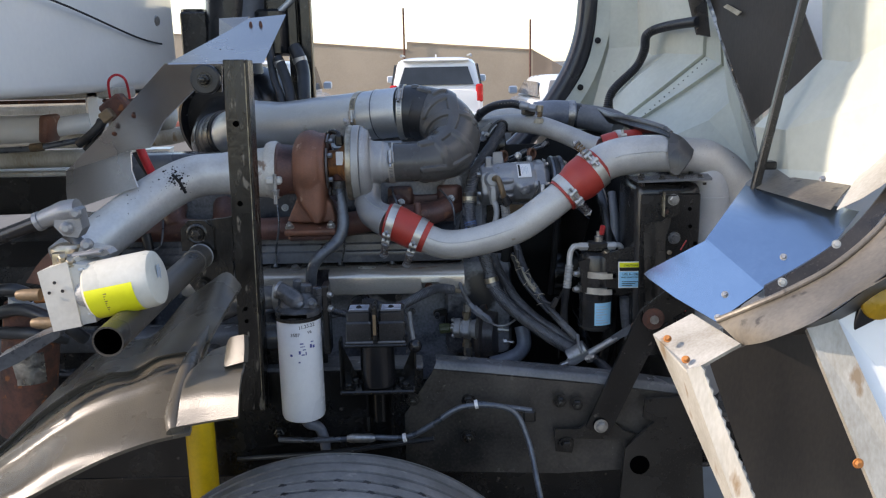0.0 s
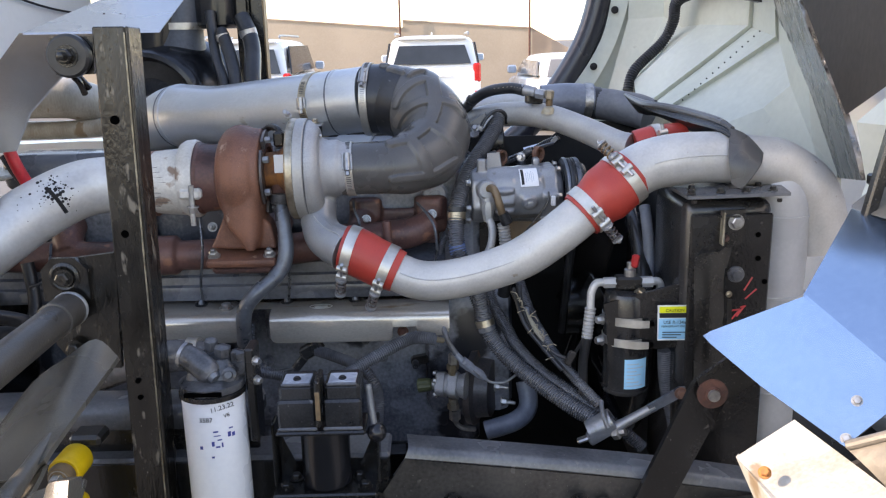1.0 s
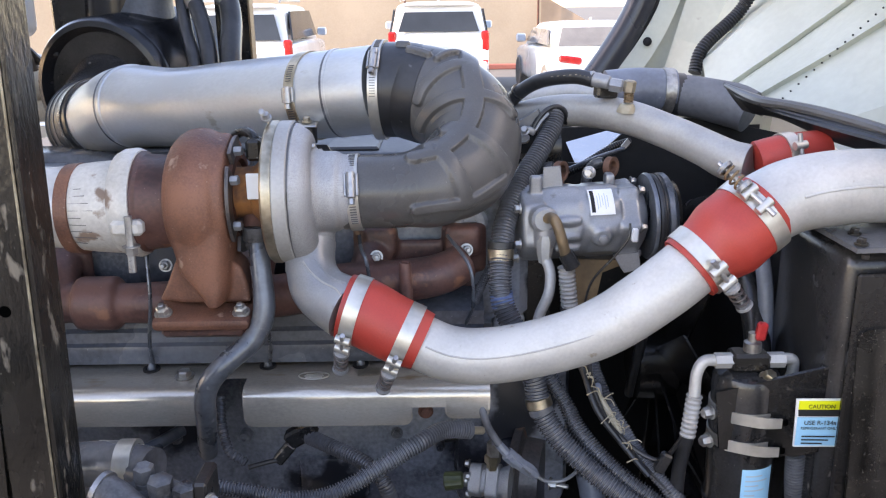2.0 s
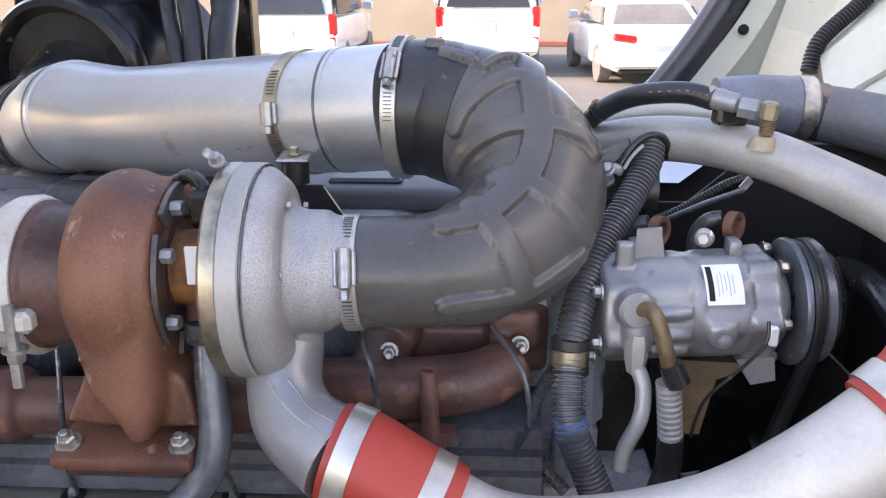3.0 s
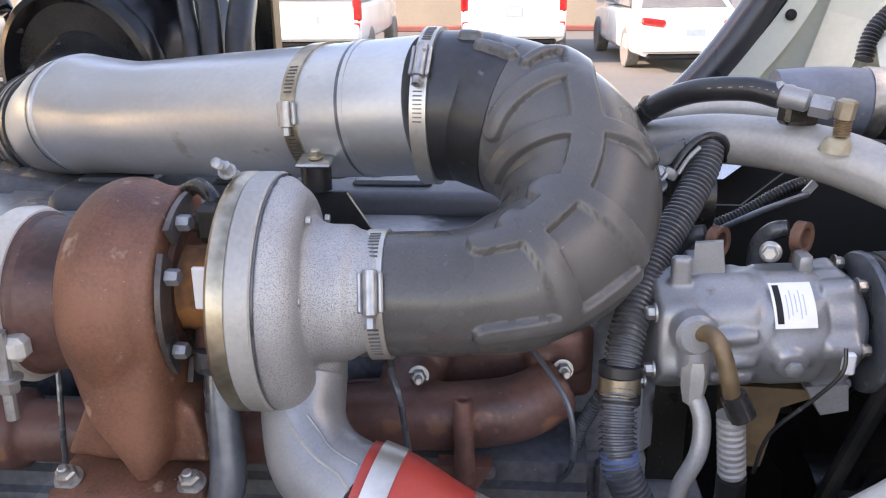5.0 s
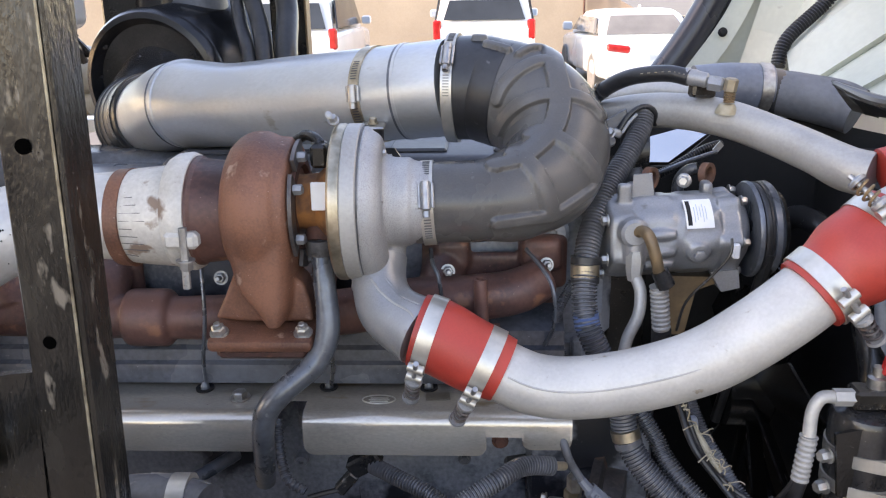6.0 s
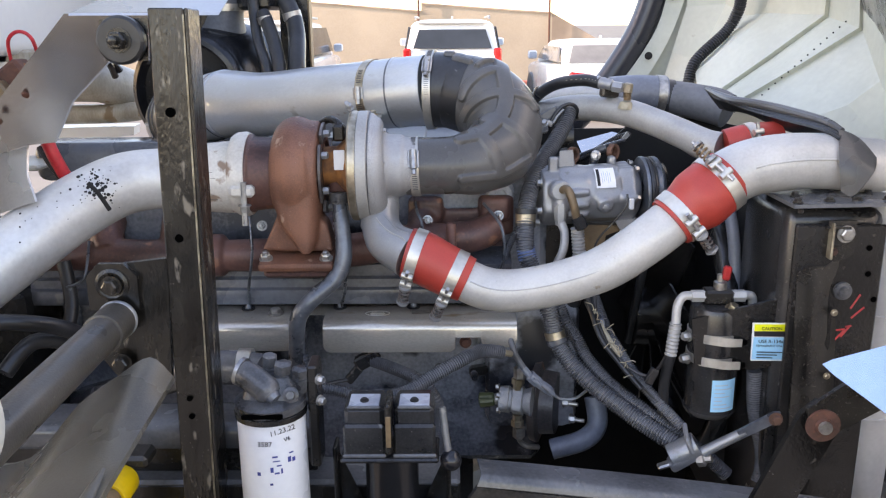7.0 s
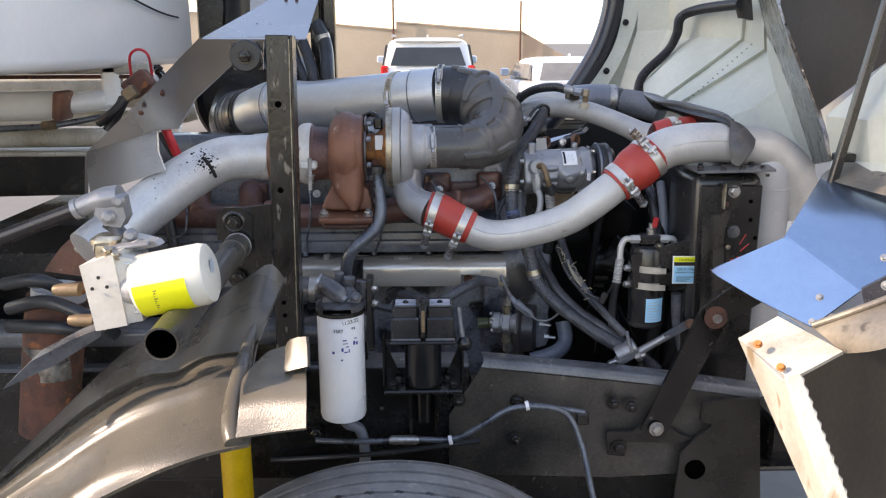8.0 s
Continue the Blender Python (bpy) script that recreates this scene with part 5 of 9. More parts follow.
part("baffle_flap", sheet([[(0.581, 2.445, 1.534), (0.611, 2.435, 1.519), (0.638, 2.425, 1.488)], [(0.570, 2.408, 1.485), (0.597, 2.404, 1.480), (0.626, 2.402, 1.469)], [(0.576, 2.402, 1.436), (0.593, 2.398, 1.428), (0.608, 2.398, 1.443)]], (0.004, 0.004, 0), sub=4), "rubber", bf)


# ---- air-conditioning compressor ----
def ac_compressor():
    c = Vector((0.208, 2.710, 1.374))
    ax = Vector((1, 0.06, 0.03)).normalized()
    e = thing("ac_compressor", "cast aluminium air-conditioning compressor with belt pulley", "compressor", c)
    forms = [lobed(c, ax, [(-0.066, 0.052, 0.0), (-0.062, 0.0565, 0.001), (-0.050, 0.0565, 0.0045), (-0.012, 0.0565, 0.0045), (-0.006, 0.0575, 0.0010), (0.002, 0.0575, 0.0010), (0.008, 0.0565, 0.0045), (0.044, 0.0565, 0.0045), (0.054, 0.057, 0.001), (0.058, 0.053, 0.0)], 9, 0.6, 90)]
    forms.append(lobed(c, ax, [(-0.101, 0.030, 0.0), (-0.101, 0.050, 0.002), (-0.097, 0.054, 0.005), (-0.084, 0.055, 0.007), (-0.083, 0.055, 0.007), (-0.066, 0.055, 0.007), (-0.064, 0.052, 0.004)], 6, 2.2, 84, sharp=3.0))
    forms.append(lobed(c, ax, [(0.052, 0.052, 0.0), (0.054, 0.055, 0.008), (0.082, 0.056, 0.010), (0.086, 0.054, 0.008), (0.094, 0.048, 0.0), (0.100, 0.040, 0.0)], 6, 0.2, 84, sharp=3.0))
    for w in (-34, -12, 12):
        q = radians(w)
        p = c + Vector((-0.028, -0.0595 * math.cos(q), 0.0595 * math.sin(q)))
        forms.append(tube([p - ax * 0.020, p, p + ax * 0.020], [0.006, 0.0085, 0.006], 12))
    forms.append(lathe(c + Vector((0.026, -0.050, -0.012)), (0, -1, -0.25), [(-0.01, 0.016), (0.010, 0.0155), (0.012, 0.013)], 28))
    forms.append(box(c + Vector((-0.075, -0.020, 0.062)), (0.020, 0.012, 0.034), (0, 0, 0), bevel=0.003))
    forms.append(lathe((0.141, 2.645, 1.392), (0.1, -1, 0.1), [(-0.02, 0.022), (0.004, 0.020)], 24))
    forms.append(tube([(0.143, 2.652, 1.385), (0.144, 2.648, 1.360), (0.144, 2.645, 1.345)], [0.017, 0.016, 0.014], 16))
    body = cast("body", forms, "alu_grey", e, "cast aluminium body with bolted heads", 0.0021, 4)
    for k in range(6):
        w = radians(60 * k - 21)
        p = c - ax * 0.101 + Vector((0, -0.055 * math.cos(w), 0.055 * math.sin(w)))
        part("case_bolt", bolt(p, -ax, 0.0068, 0.008), "bolt", body)
        w = radians(60 * k - 2)
        p = c + ax * 0.086 + Vector((0, -0.060 * math.cos(w), 0.060 * math.sin(w)))
        part("case_bolt", bolt(p, ax, 0.006, 0.008), "bolt", body)
    part("drain_plug", bolt(c + Vector((0.026, -0.062, -0.015)), (0, -1, -0.25), 0.0085, 0.005, washer=False), "alu_grey", body)
    lb = part("label", lathe(c + ax * 0.004, ax, [(0.0, 0.0622), (0.039, 0.0622)], 12, arc=(20, 63)), "label_white", body, "white data label with printed bars")
    part("print_band", lathe(c + ax * 0.0065, ax, [(0.0, 0.0626), (0.0060, 0.0626)], 12, arc=(24, 60)), "ink", lb)
    for k in range(5):
        part("print_bar", lathe(c + ax * (0.0165 + 0.0040 * k), ax, [(0, 0.0626), (0.0010, 0.0626)], 8, arc=(28 + 3 * (k % 3), 50 + 4 * (k % 2))), "plate_bar", lb)
    part("wire_clip", box(c + Vector((0.076, -0.060, -0.010)), (0.010, 0.012, 0.022), bevel=0.002), "label_white", body, "white wire connector")
    part("foot_lug", prism([c + Vector((0.050, -0.035, -0.050)), c + Vector((0.090, -0.035, -0.046)), c + Vector((0.094, -0.035, -0.074)), c + Vector((0.068, -0.035, -0.080))], (0, 0.03, 0)), "alu_grey", body)
    for dx, dz in ((-0.06, 0.07), (0.045, 0.072)):
        ear = part("mount_ear", box(c + Vector((dx, 0.004, dz - 0.006)), (0.015, 0.026, 0.020), bevel=0.005, seg=2), "alu_grey", body)
    part("mount_bolt", lathe(c + Vector((0.012, -0.002, 0.078)), (-0.35, -0.9, 0.1), [(-0.012, 0.005), (0.0, 0.0105), (0.0022, 0.0105), (0.004, 0.0080)], 24), "clamp_steel", ear, "flanged zinc mount bolt")
    part("mount_bolt_head", lathe(c + Vector((0.012, -0.002, 0.078)), (-0.35, -0.9, 0.1), [(0.0035, 0.0072), (0.0105, 0.0072), (0.012, 0.0058)], 6), "clamp_steel", ear)
    part("mount_strap", prism([c + Vector((-0.062, -0.010, 0.052)), c + Vector((-0.062, -0.010, 0.088)), c + Vector((-0.036, -0.010, 0.090)), c + Vector((-0.030, -0.010, 0.052))], (0.002, 0.007, 0)), "alu_grey", body, "bent alloy strap")
    pu = part("pulley", lathe(c + ax * 0.105, ax, [(0, 0.04), (0.0, 0.0685), (0.003, 0.0705), (0.006, 0.0705), (0.008, 0.064), (0.021, 0.064), (0.023, 0.0695), (0.031, 0.0695), (0.034, 0.067), (0.036, 0.060), (0.040, 0.058)], 64), "steel_grey", e, "grooved dark steel pulley")
    part("belt_wrap", lathe(c + ax * 0.105, ax, [(0.0082, 0.0636), (0.0086, 0.0682), (0.0118, 0.0690), (0.0124, 0.0672), (0.0162, 0.0672), (0.0168, 0.0690), (0.0202, 0.0684), (0.0208, 0.0636)], 64), "hose", pu, "black drive belt in the groove")
    part("clutch_plate", lathe(c + ax * 0.145, ax, [(0, 0.058), (0.006, 0.056), (0.008, 0.03), (0.016, 0.016), (0.018, 0.0)], 40), "black_worn", pu)
    # hose fittings
    f = Vector((0.141, 2.645, 1.392))
    part("rear_port", lathe(f, (0.1, -1, 0.1), [(-0.02, 0.020), (0.006, 0.020), (0.010, 0.016)], 24), "alu_grey", e)
    part("brass_line", tube([f, f + Vector((0.01, -0.014, 0.006)), (0.157, 2.615, 1.393), (0.166, 2.610, 1.365), (0.172, 2.615, 1.342)], 0.0082, 14), "gold_cast", e, "brown-stained discharge line")
    part("line_cap", lathe((0.176, 2.612, 1.338), (0.5, 0, -1), [(-0.01, 0.012), (0.014, 0.013), (0.016, 0.010)], 12), "plastic", e)
    part("suction_fitting", lathe((0.143, 2.640, 1.342), (0, 0, 1), [(-0.018, 0.009), (0.0, 0.0125), (0.018, 0.0125), (0.026, 0.010)], 6), "cast_grey", e)
    part("suction_line", tube([(0.144, 2.640, 1.331), (0.151, 2.630, 1.311), (0.148, 2.620, 1.280), (0.135, 2.620, 1.246), (0.130, 2.620, 1.220)], 0.0085, 14), "cast_grey", e)
    part("crimp_sleeve", tube([(0.174, 2.620, 1.323), (0.181, 2.620, 1.258)], 0.0125, 16, 4, ridge=0.0018, pitch=0.0065), "cast_grey", e)
    part("discharge_hose", tube([(0.181, 2.620, 1.258), (0.183, 2.630, 1.216), (0.176, 2.650, 1.157)], 0.014, 14), "hose", e)
    part("mount_bracket", prism([(0.193, 2.700, 1.311), (0.296, 2.700, 1.307), (0.246, 2.700, 1.287), (0.233, 2.700, 1.217), (0.200, 2.700, 1.217)], (0, 0.05, 0)), "gold_cast", e, "brown cast iron mounting bracket")
    part("plug_wire", tube([(0.271, 2.630, 1.388), (0.269, 2.625, 1.366), (0.250, 2.630, 1.336), (0.218, 2.640, 1.292), (0.207, 2.640, 1.248)], 0.002, 8), "hose", e)


ac_compressor()


# ---- filter-drier ----
def drier():
    c = Vector((0.406, 2.465, 1.116))
    e = thing("filter_drier", "black refrigerant filter-drier strapped to a bracket", "filter drier", c)
    top, bot = Vector((0.403, 2.465, 1.220)).z, Vector((0.411, 2.465, 1.005)).z
    h = top - bot
    r = 0.046
    can = part("canister", lathe((c.x, c.y, bot), (0, 0, 1), [(0, r * 0.7), (0.004, r * 0.93), (0.010, r), (h - 0.012, r), (h - 0.004, r * 0.93), (h, r * 0.7)], 48), "plastic", e)
    part("bottom_rim", lathe((c.x, c.y, bot + 0.012), (0, 0, 1), [(0, r), (0, r + 0.002), (0.004, r + 0.002), (0.004, r)], 48), "plastic", can)
    g = lathe((c.x, c.y, bot + 0.022), (0, 0, 1), [(0, r + 0.0008), (0.062, r + 0.0008)], 24, arc=(44, 104))
    lb = part("label", g, "label_blue", can, "pale blue printed label")
    for k in range(7):
        part("print_bar", lathe((c.x, c.y, bot + 0.028 + 0.0075 * k), (0, 0, 1), [(0, r + 0.0014), (0.002, r + 0.0014)], 12, arc=(56 + 6 * (k * 7 % 5), 98)), "plate_bar", lb)
    for z in (h - 0.055, h - 0.098):
        st = part("strap", lathe((c.x, c.y, bot + z), (0, 0, 1), [(-0.008, r), (-0.008, r + 0.002), (0.008, r + 0.002), (0.008, r)], 48), "chrome", can, "bright steel strap")
        part("strap_bolt", bolt((c.x - r - 0.006, c.y - 0.02, bot + z), (-1, -0.4, 0), 0.008, 0.012), "bolt", st)
    hd = part("head", box((c.x, c.y, top + 0.014), (0.052, 0.034, 0.026), bevel=0.004), "black_worn", e)
    part("sight_plug", bolt((c.x + 0.018, c.y - 0.026, top - 0.004), (0.2, -0.5, 0.8), 0.009, 0.012), "brass", hd)
    for s in (-1, 1):
        part("union_nut", lathe((c.x + s * 0.036, c.y - 0.004, top + 0.015), (1, 0, 0), [(-0.012, 0.011), (0.012, 0.011)], 6), "alu_white", hd)
    part("valve_stem", lathe((c.x + 0.004, c.y, top + 0.024), (0, 0, 1), [(0, 0.012), (0.016, 0.012), (0.018, 0.007), (0.03, 0.007)], 14), "bolt", hd)
    part("red_cap", box((c.x + 0.012, c.y - 0.006, top + 0.058), (0.014, 0.012, 0.026), (0, 8, 0), bevel=0.003), "red_plastic", hd, "small red plug")
    part("inlet_line", tube([(c.x - 0.045, c.y - 0.004, top + 0.015), (c.x - 0.062, c.y - 0.004, top + 0.014), (c.x - 0.072, c.y - 0.006, top - 0.004), (c.x - 0.074, c.y - 0.01, top - 0.035)], 0.008, 12), "alu_white", e)
    part("crimp", tube([(c.x - 0.074, c.y - 0.010, top - 0.035), (c.x - 0.080, c.y - 0.012, top - 0.095)], 0.0105, 14, 3, ridge=0.0016, pitch=0.007), "cast_grey", e)
    part("outlet_line", tube([(c.x + 0.045, c.y - 0.002, top + 0.015), (c.x + 0.062, c.y + 0.002, top + 0.012), (c.x + 0.068, c.y + 0.01, top - 0.01), (c.x + 0.068, c.y + 0.02, top - 0.03)], 0.008, 12), "alu_white", e)
    part("rubber_line", tube([(c.x - 0.080, c.y - 0.012, top - 0.095), (c.x - 0.085, c.y, top - 0.16), (c.x - 0.075, c.y + 0.03, top - 0.26)], 0.010, 12), "hose", e)
    # bracket plate with warning label
    P = [(0.353, 2.430, 1.201), (0.515, 2.410, 1.251), (0.525, 2.410, 1.128), (0.462, 2.415, 1.111), (0.364, 2.430, 1.116)]
    br = part("bracket_plate", prism(P, (0, 0.006, 0)), "black", e, "angled black sheet bracket")
    for z in (1.164, 1.121):
        part("strap_slot", box((0.4405, 2.4135, z), (0.015, 0.004, 0.010), bevel=0.002), "void", br)
        part("strap_tail", sheet([[(0.372, 2.432, z + 0.008), (0.410, 2.414, z + 0.008), (0.438, 2.411, z + 0.007)], [(0.372, 2.432, z - 0.008), (0.410, 2.414, z - 0.008), (0.438, 2.411, z - 0.007)]], (0, -0.0018, 0), sub=4), "chrome", br, "bright steel strap end")
    wl = part("warning_label", prism([(0.450, 2.400, 1.205), (0.512, 2.398, 1.205), (0.513, 2.398, 1.135), (0.452, 2.400, 1.135)], (0, 0.003, 0)), "label_white", br, "yellow and white warning label")
    part("yellow_band", prism([(0.453, 2.398, 1.203), (0.509, 2.396, 1.203), (0.509, 2.396, 1.191), (0.453, 2.398, 1.191)], (0, 0.002, 0)), "yellow_label", wl)
    part("black_band", prism([(0.453, 2.398, 1.190), (0.509, 2.396, 1.190), (0.510, 2.396, 1.181), (0.454, 2.398, 1.181)], (0, 0.002, 0)), "ink", wl)
    part("blue_field", prism([(0.453, 2.398, 1.179), (0.510, 2.396, 1.179), (0.511, 2.396, 1.138), (0.453, 2.398, 1.138)], (0, 0.002, 0)), "label_blue", wl)
    for body, size, z, y in (("CAUTION", 0.0078, 1.1940, 2.3945), ("USE R-134a", 0.0088, 1.1700, 2.3945), ("REFRIGERANT ONLY", 0.0053, 1.1630, 2.3945)):
        tx = bpy.data.curves.new("lettering", "FONT")
        tx.body, tx.size, tx.align_x, tx.extrude = body, size, "CENTER", 0.0002
        t = new("lettering", tx)
        t.matrix_world = Matrix.Translation(Vector((0.4815, y, z))) @ pose(0, 0, 0, 90, 0, -2)
        t.data.materials.append(M["ink"])
        t.parent = wl
    for k in range(3):
        part("print_bar", prism([Vector((0.459, 2.394, 1.154)) + Vector((0, 0, -0.005 * k)), Vector((0.502, 2.392, 1.154)) + Vector((-0.008 * k, 0, -0.005 * k)), Vector((0.502, 2.392, 1.1526)) + Vector((-0.008 * k, 0, -0.005 * k)), Vector((0.459, 2.394, 1.1526)) + Vector((0, 0, -0.005 * k))], (0, 0.001, 0)), "ink", wl)


drier()


# ---- radiator support ----
def radiator():
    e = thing("radiator_support", "black radiator shroud and side support with bolted top plate", "radiator", (0.62, 2.6, 0.9))
    part("side_panel", box((0.575, 2.507, 1.095), (0.168, 0.215, 0.622), bevel=0.022, seg=3), "plastic", e, "rounded black side box")
    fp = part("front_panel", box((0.574, 2.382, 1.085), (0.150, 0.010, 0.598), bevel=0.003), "black", e)
    part("slot_lip", box((0.566, 2.379, 1.381), (0.040, 0.018, 0.004), bevel=0.001), "black_worn", fp)
    top = part("top_plate", prism([(0.486, 2.366, 1.415), (0.672, 2.366, 1.418), (0.706, 2.57, 1.420), (0.478, 2.57, 1.417)], (0, 0, 0.006)), "rail_top", e, "bolted black top plate")
    for x, y in ((0.496, 2.378), (0.510, 2.425), (0.552, 2.386), (0.600, 2.390), (0.640, 2.440), (0.650, 2.392), (0.50, 2.53), (0.68, 2.54)):
        part("plate_bolt", bolt((x, y, 1.423), (0, 0, 1), 0.0062, 0.006), "black_worn", top)
    for x in (0.50, 0.655):
        part("under_nut", bolt((x, 2.372, 1.414), (0, 0, -1), 0.005, 0.006, washer=False), "black_worn", top)
    part("tab", prism([(0.552, 2.376, 1.392), (0.597, 2.376, 1.392), (0.597, 2.376, 1.334), (0.572, 2.376, 1.322), (0.552, 2.376, 1.326)], (0, 0.005, 0)), "black_worn", fp, "dusty steel tab")
    part("tab_return", box((0.5535, 2.369, 1.360), (0.004, 0.018, 0.062), bevel=0.001), "worn_edge", fp)
    part("tab_bolt", bolt((0.579, 2.374, 1.370), (0, -1, 0), 0.011, 0.009), "bolt", fp)
    part("tab_rivet", bolt((0.562, 2.374, 1.340), (0, -1, 0), 0.005, 0.005), "rust_dark", fp)
    part("lower_bolt", lathe((0.585, 2.376, 1.271), (0, -1, 0), [(0, 0.016), (0.005, 0.015), (0.006, 0.010), (0.012, 0.009), (0.013, 0.005)], 24), "grime", fp)
    for x, z in ((0.622, 1.345), (0.625, 1.300), (0.640, 1.255)):
        part("punched_hole", lathe((x, 2.3765, z), (0, -1, 0), [(0, 0.005), (0.001, 0.005), (0.001, 0.003)], 14), "void", fp)
    random.seed(21)
    torn = [Vector((0.507 + 0.0112 * k, 2.374 - 0.004 * math.sin(k * 0.9), 1.308 + 0.002 * k + random.uniform(-0.004, 0.006))) for k in range(7)]
    foot = [Vector((0.521 + 0.0128 * k, 2.370 - 0.004 * math.sin(k * 0.9), 0.960)) for k in range(7)]
    rows = [[a.lerp(b, u) + Vector((0, 0.002 * math.sin(9 * u + k), 0)) for k, (a, b) in enumerate(zip(torn, foot))] for u in (0.0, 0.05, 0.2, 0.4, 0.6, 0.8, 1.0)]
    part("rubber_strip", sheet(rows, (0, 0.005, 0)), "black_worn", e, "torn black rubber seal strip")
    for z in (1.235, 1.12, 1.03):
        part("strip_rivet", bolt((0.572, 2.368, z), (0, -1, 0), 0.0045, 0.004), "brass", e)
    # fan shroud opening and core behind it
    # Shroud wall coloured near black for the deep shade around the fan.
    part("shroud_wall", box((0.545, 2.98, 1.02), (0.03, 0.94, 0.82), bevel=0.01), "shade_black", e)
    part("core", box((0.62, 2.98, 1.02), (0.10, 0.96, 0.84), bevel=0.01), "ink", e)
    part("shroud_ring", tube([(0.47, 2.85 + 0.29 * math.cos(a), 1.06 + 0.29 * math.sin(a)) for a in [k * math.pi / 12 for k in range(25)]], 0.02, 12, 2), "plastic", e)
    for a, b in (((0.603, 1.239), (0.617, 1.264)), ((0.606, 1.222), (0.626, 1.241)), ((0.583, 1.183), (0.598, 1.202)), ((0.583, 1.200), (0.598, 1.202)), ((0.592, 1.188), (0.606, 1.208)), ((0.598, 1.206), (0.608, 1.208)), ((0.622, 1.075), (0.628, 1.100))):
        part("chalk_mark", tube([(a[0], 2.3765, a[1]), (b[0], 2.3765, b[1])], 0.0016, 6, 1), "red_plastic", e, "red paint-pen mark")


radiator()
tank = thing("intercooler_tank", "matt grey cast intercooler end tank", "intercooler", (0.70, 2.48, 0.85))
part("tank_body", tube([(0.700, 2.50, 0.72), (0.700, 2.50, 0.95), (0.700, 2.50, 1.20), (0.700, 2.50, 1.38), (0.690, 2.50, 1.45)], [0.06, 0.064, 0.064, 0.066, 0.05], 28), "grey_tank", tank)
for z in (0.80, 1.00, 1.20, 1.36):
    part("casting_rib", lathe((0.700, 2.50, z), (0, 0, 1), [(-0.004, 0.060), (-0.002, 0.068), (0.002, 0.068), (0.004, 0.060)], 32), "grey_tank", tank)

fan = thing("engine_fan", "black engine cooling fan behind the loom", "fan", (0.40, 2.85, 1.06))
part("hub", lathe((0.34, 2.85, 1.06), (1, 0, 0), [(0, 0.07), (0.07, 0.07), (0.09, 0.04)], 32), "black", fan)
for k in range(9):
    a = 2 * math.pi * k / 9
    c, s = math.cos(a), math.sin(a)
    t2 = Vector((0, -s, c))
    rad_ = Vector((0, c, s))
    o = Vector((0.39, 2.85, 1.06))
    part("blade", sheet([[o + rad_ * 0.06 - t2 * 0.03 + Vector((-0.02, 0, 0)), o + rad_ * 0.06 + t2 * 0.03 + Vector((0.02, 0, 0))], [o + rad_ * 0.27 - t2 * 0.06 + Vector((-0.03, 0, 0)), o + rad_ * 0.27 + t2 * 0.05 + Vector((0.03, 0, 0))]], (0.004, 0, 0)), "black", fan)
# alternator-like accessory behind the loom, belt and braces
hose("drive_belt", "black drive belt to the compressor pulley", [(0.335, 2.66, 1.36), (0.335, 2.70, 1.28), (0.335, 2.78, 1.12), (0.335, 2.84, 1.0)], 0.010, "hose", 10, category="belt")
acc = thing("idler_pulley", "dark pulley behind the compressor", "pulley", (0.19, 2.86, 1.46))
part("wheel", lathe((0.16, 2.86, 1.47), (1, 0, 0), [(0, 0.03), (0, 0.05), (0.03, 0.05), (0.03, 0.02)], 32), "black_worn", acc)
st = thing("brace_rod", "thin grey stay rod behind the compressor", "rod", (0.207, 2.850, 1.429))
part("rod", tube([(0.180, 2.838, 1.420), (0.207, 2.850, 1.430), (0.262, 2.880, 1.445), (0.319, 2.910, 1.456)], 0.0036, 10, 2), "steel_grey", st)
part("rod_foot", prism([(0.312, 2.907, 1.460), (0.324, 2.910, 1.474), (0.331, 2.912, 1.466), (0.318, 2.907, 1.452)], (0, 0.004, 0)), "cast_grey", st)
part("cable_tie", lathe((0.196, 2.850, 1.428), (1, 0.3, 0.4), [(-0.005, 0.008), (-0.005, 0.0105), (0.005, 0.0105), (0.005, 0.008)], 16), "clamp_steel", st)
hose("heater_hose", "thin dark hose beside the stay rod", [(0.155, 2.900, 1.390), (0.189, 2.925, 1.397), (0.248, 2.935, 1.421), (0.303, 2.945, 1.451), (0.34, 2.96, 1.46)], 0.0078, "hose", 12, 0.0012, pitch=0.0045)
for at_, turn_ in (((0.181, 2.755, 1.446), (0.72, -0.68, 0.05)), ((0.264, 2.755, 1.452), (0.72, -0.68, 0.05))):
    eye = thing("lifting_eye", "rust-brown forged bracket eye above the compressor", "bracket", at_, "compressor bracket eyes")
    u_ = Vector(turn_).normalized()
    part("eye_ring", lathe(at_, u_, [(-0.0045, 0.0105), (-0.0055, 0.0125), (-0.0055, 0.0165), (0.0055, 0.0165), (0.0055, 0.0125), (0.0045, 0.0105), (-0.0045, 0.0105)], 32), "rust_eye", eye)
    part("eye_arm", tube([Vector(at_) + Vector((-0.010, 0.012, 0.006)), Vector(at_) + Vector((-0.024, 0.018, 0.0)), Vector(at_) + Vector((-0.034, 0.024, -0.016)), Vector(at_) + Vector((-0.036, 0.024, -0.040))], [0.0085, 0.0095, 0.0095, 0.009], 14), "grime", eye)
    part("eye_shank", tube([Vector(at_) + Vector((0.0, 0.002, -0.014)), Vector(at_) + Vector((-0.002, 0.004, -0.050))], 0.0075, 12, 1), "rust_eye", eye)


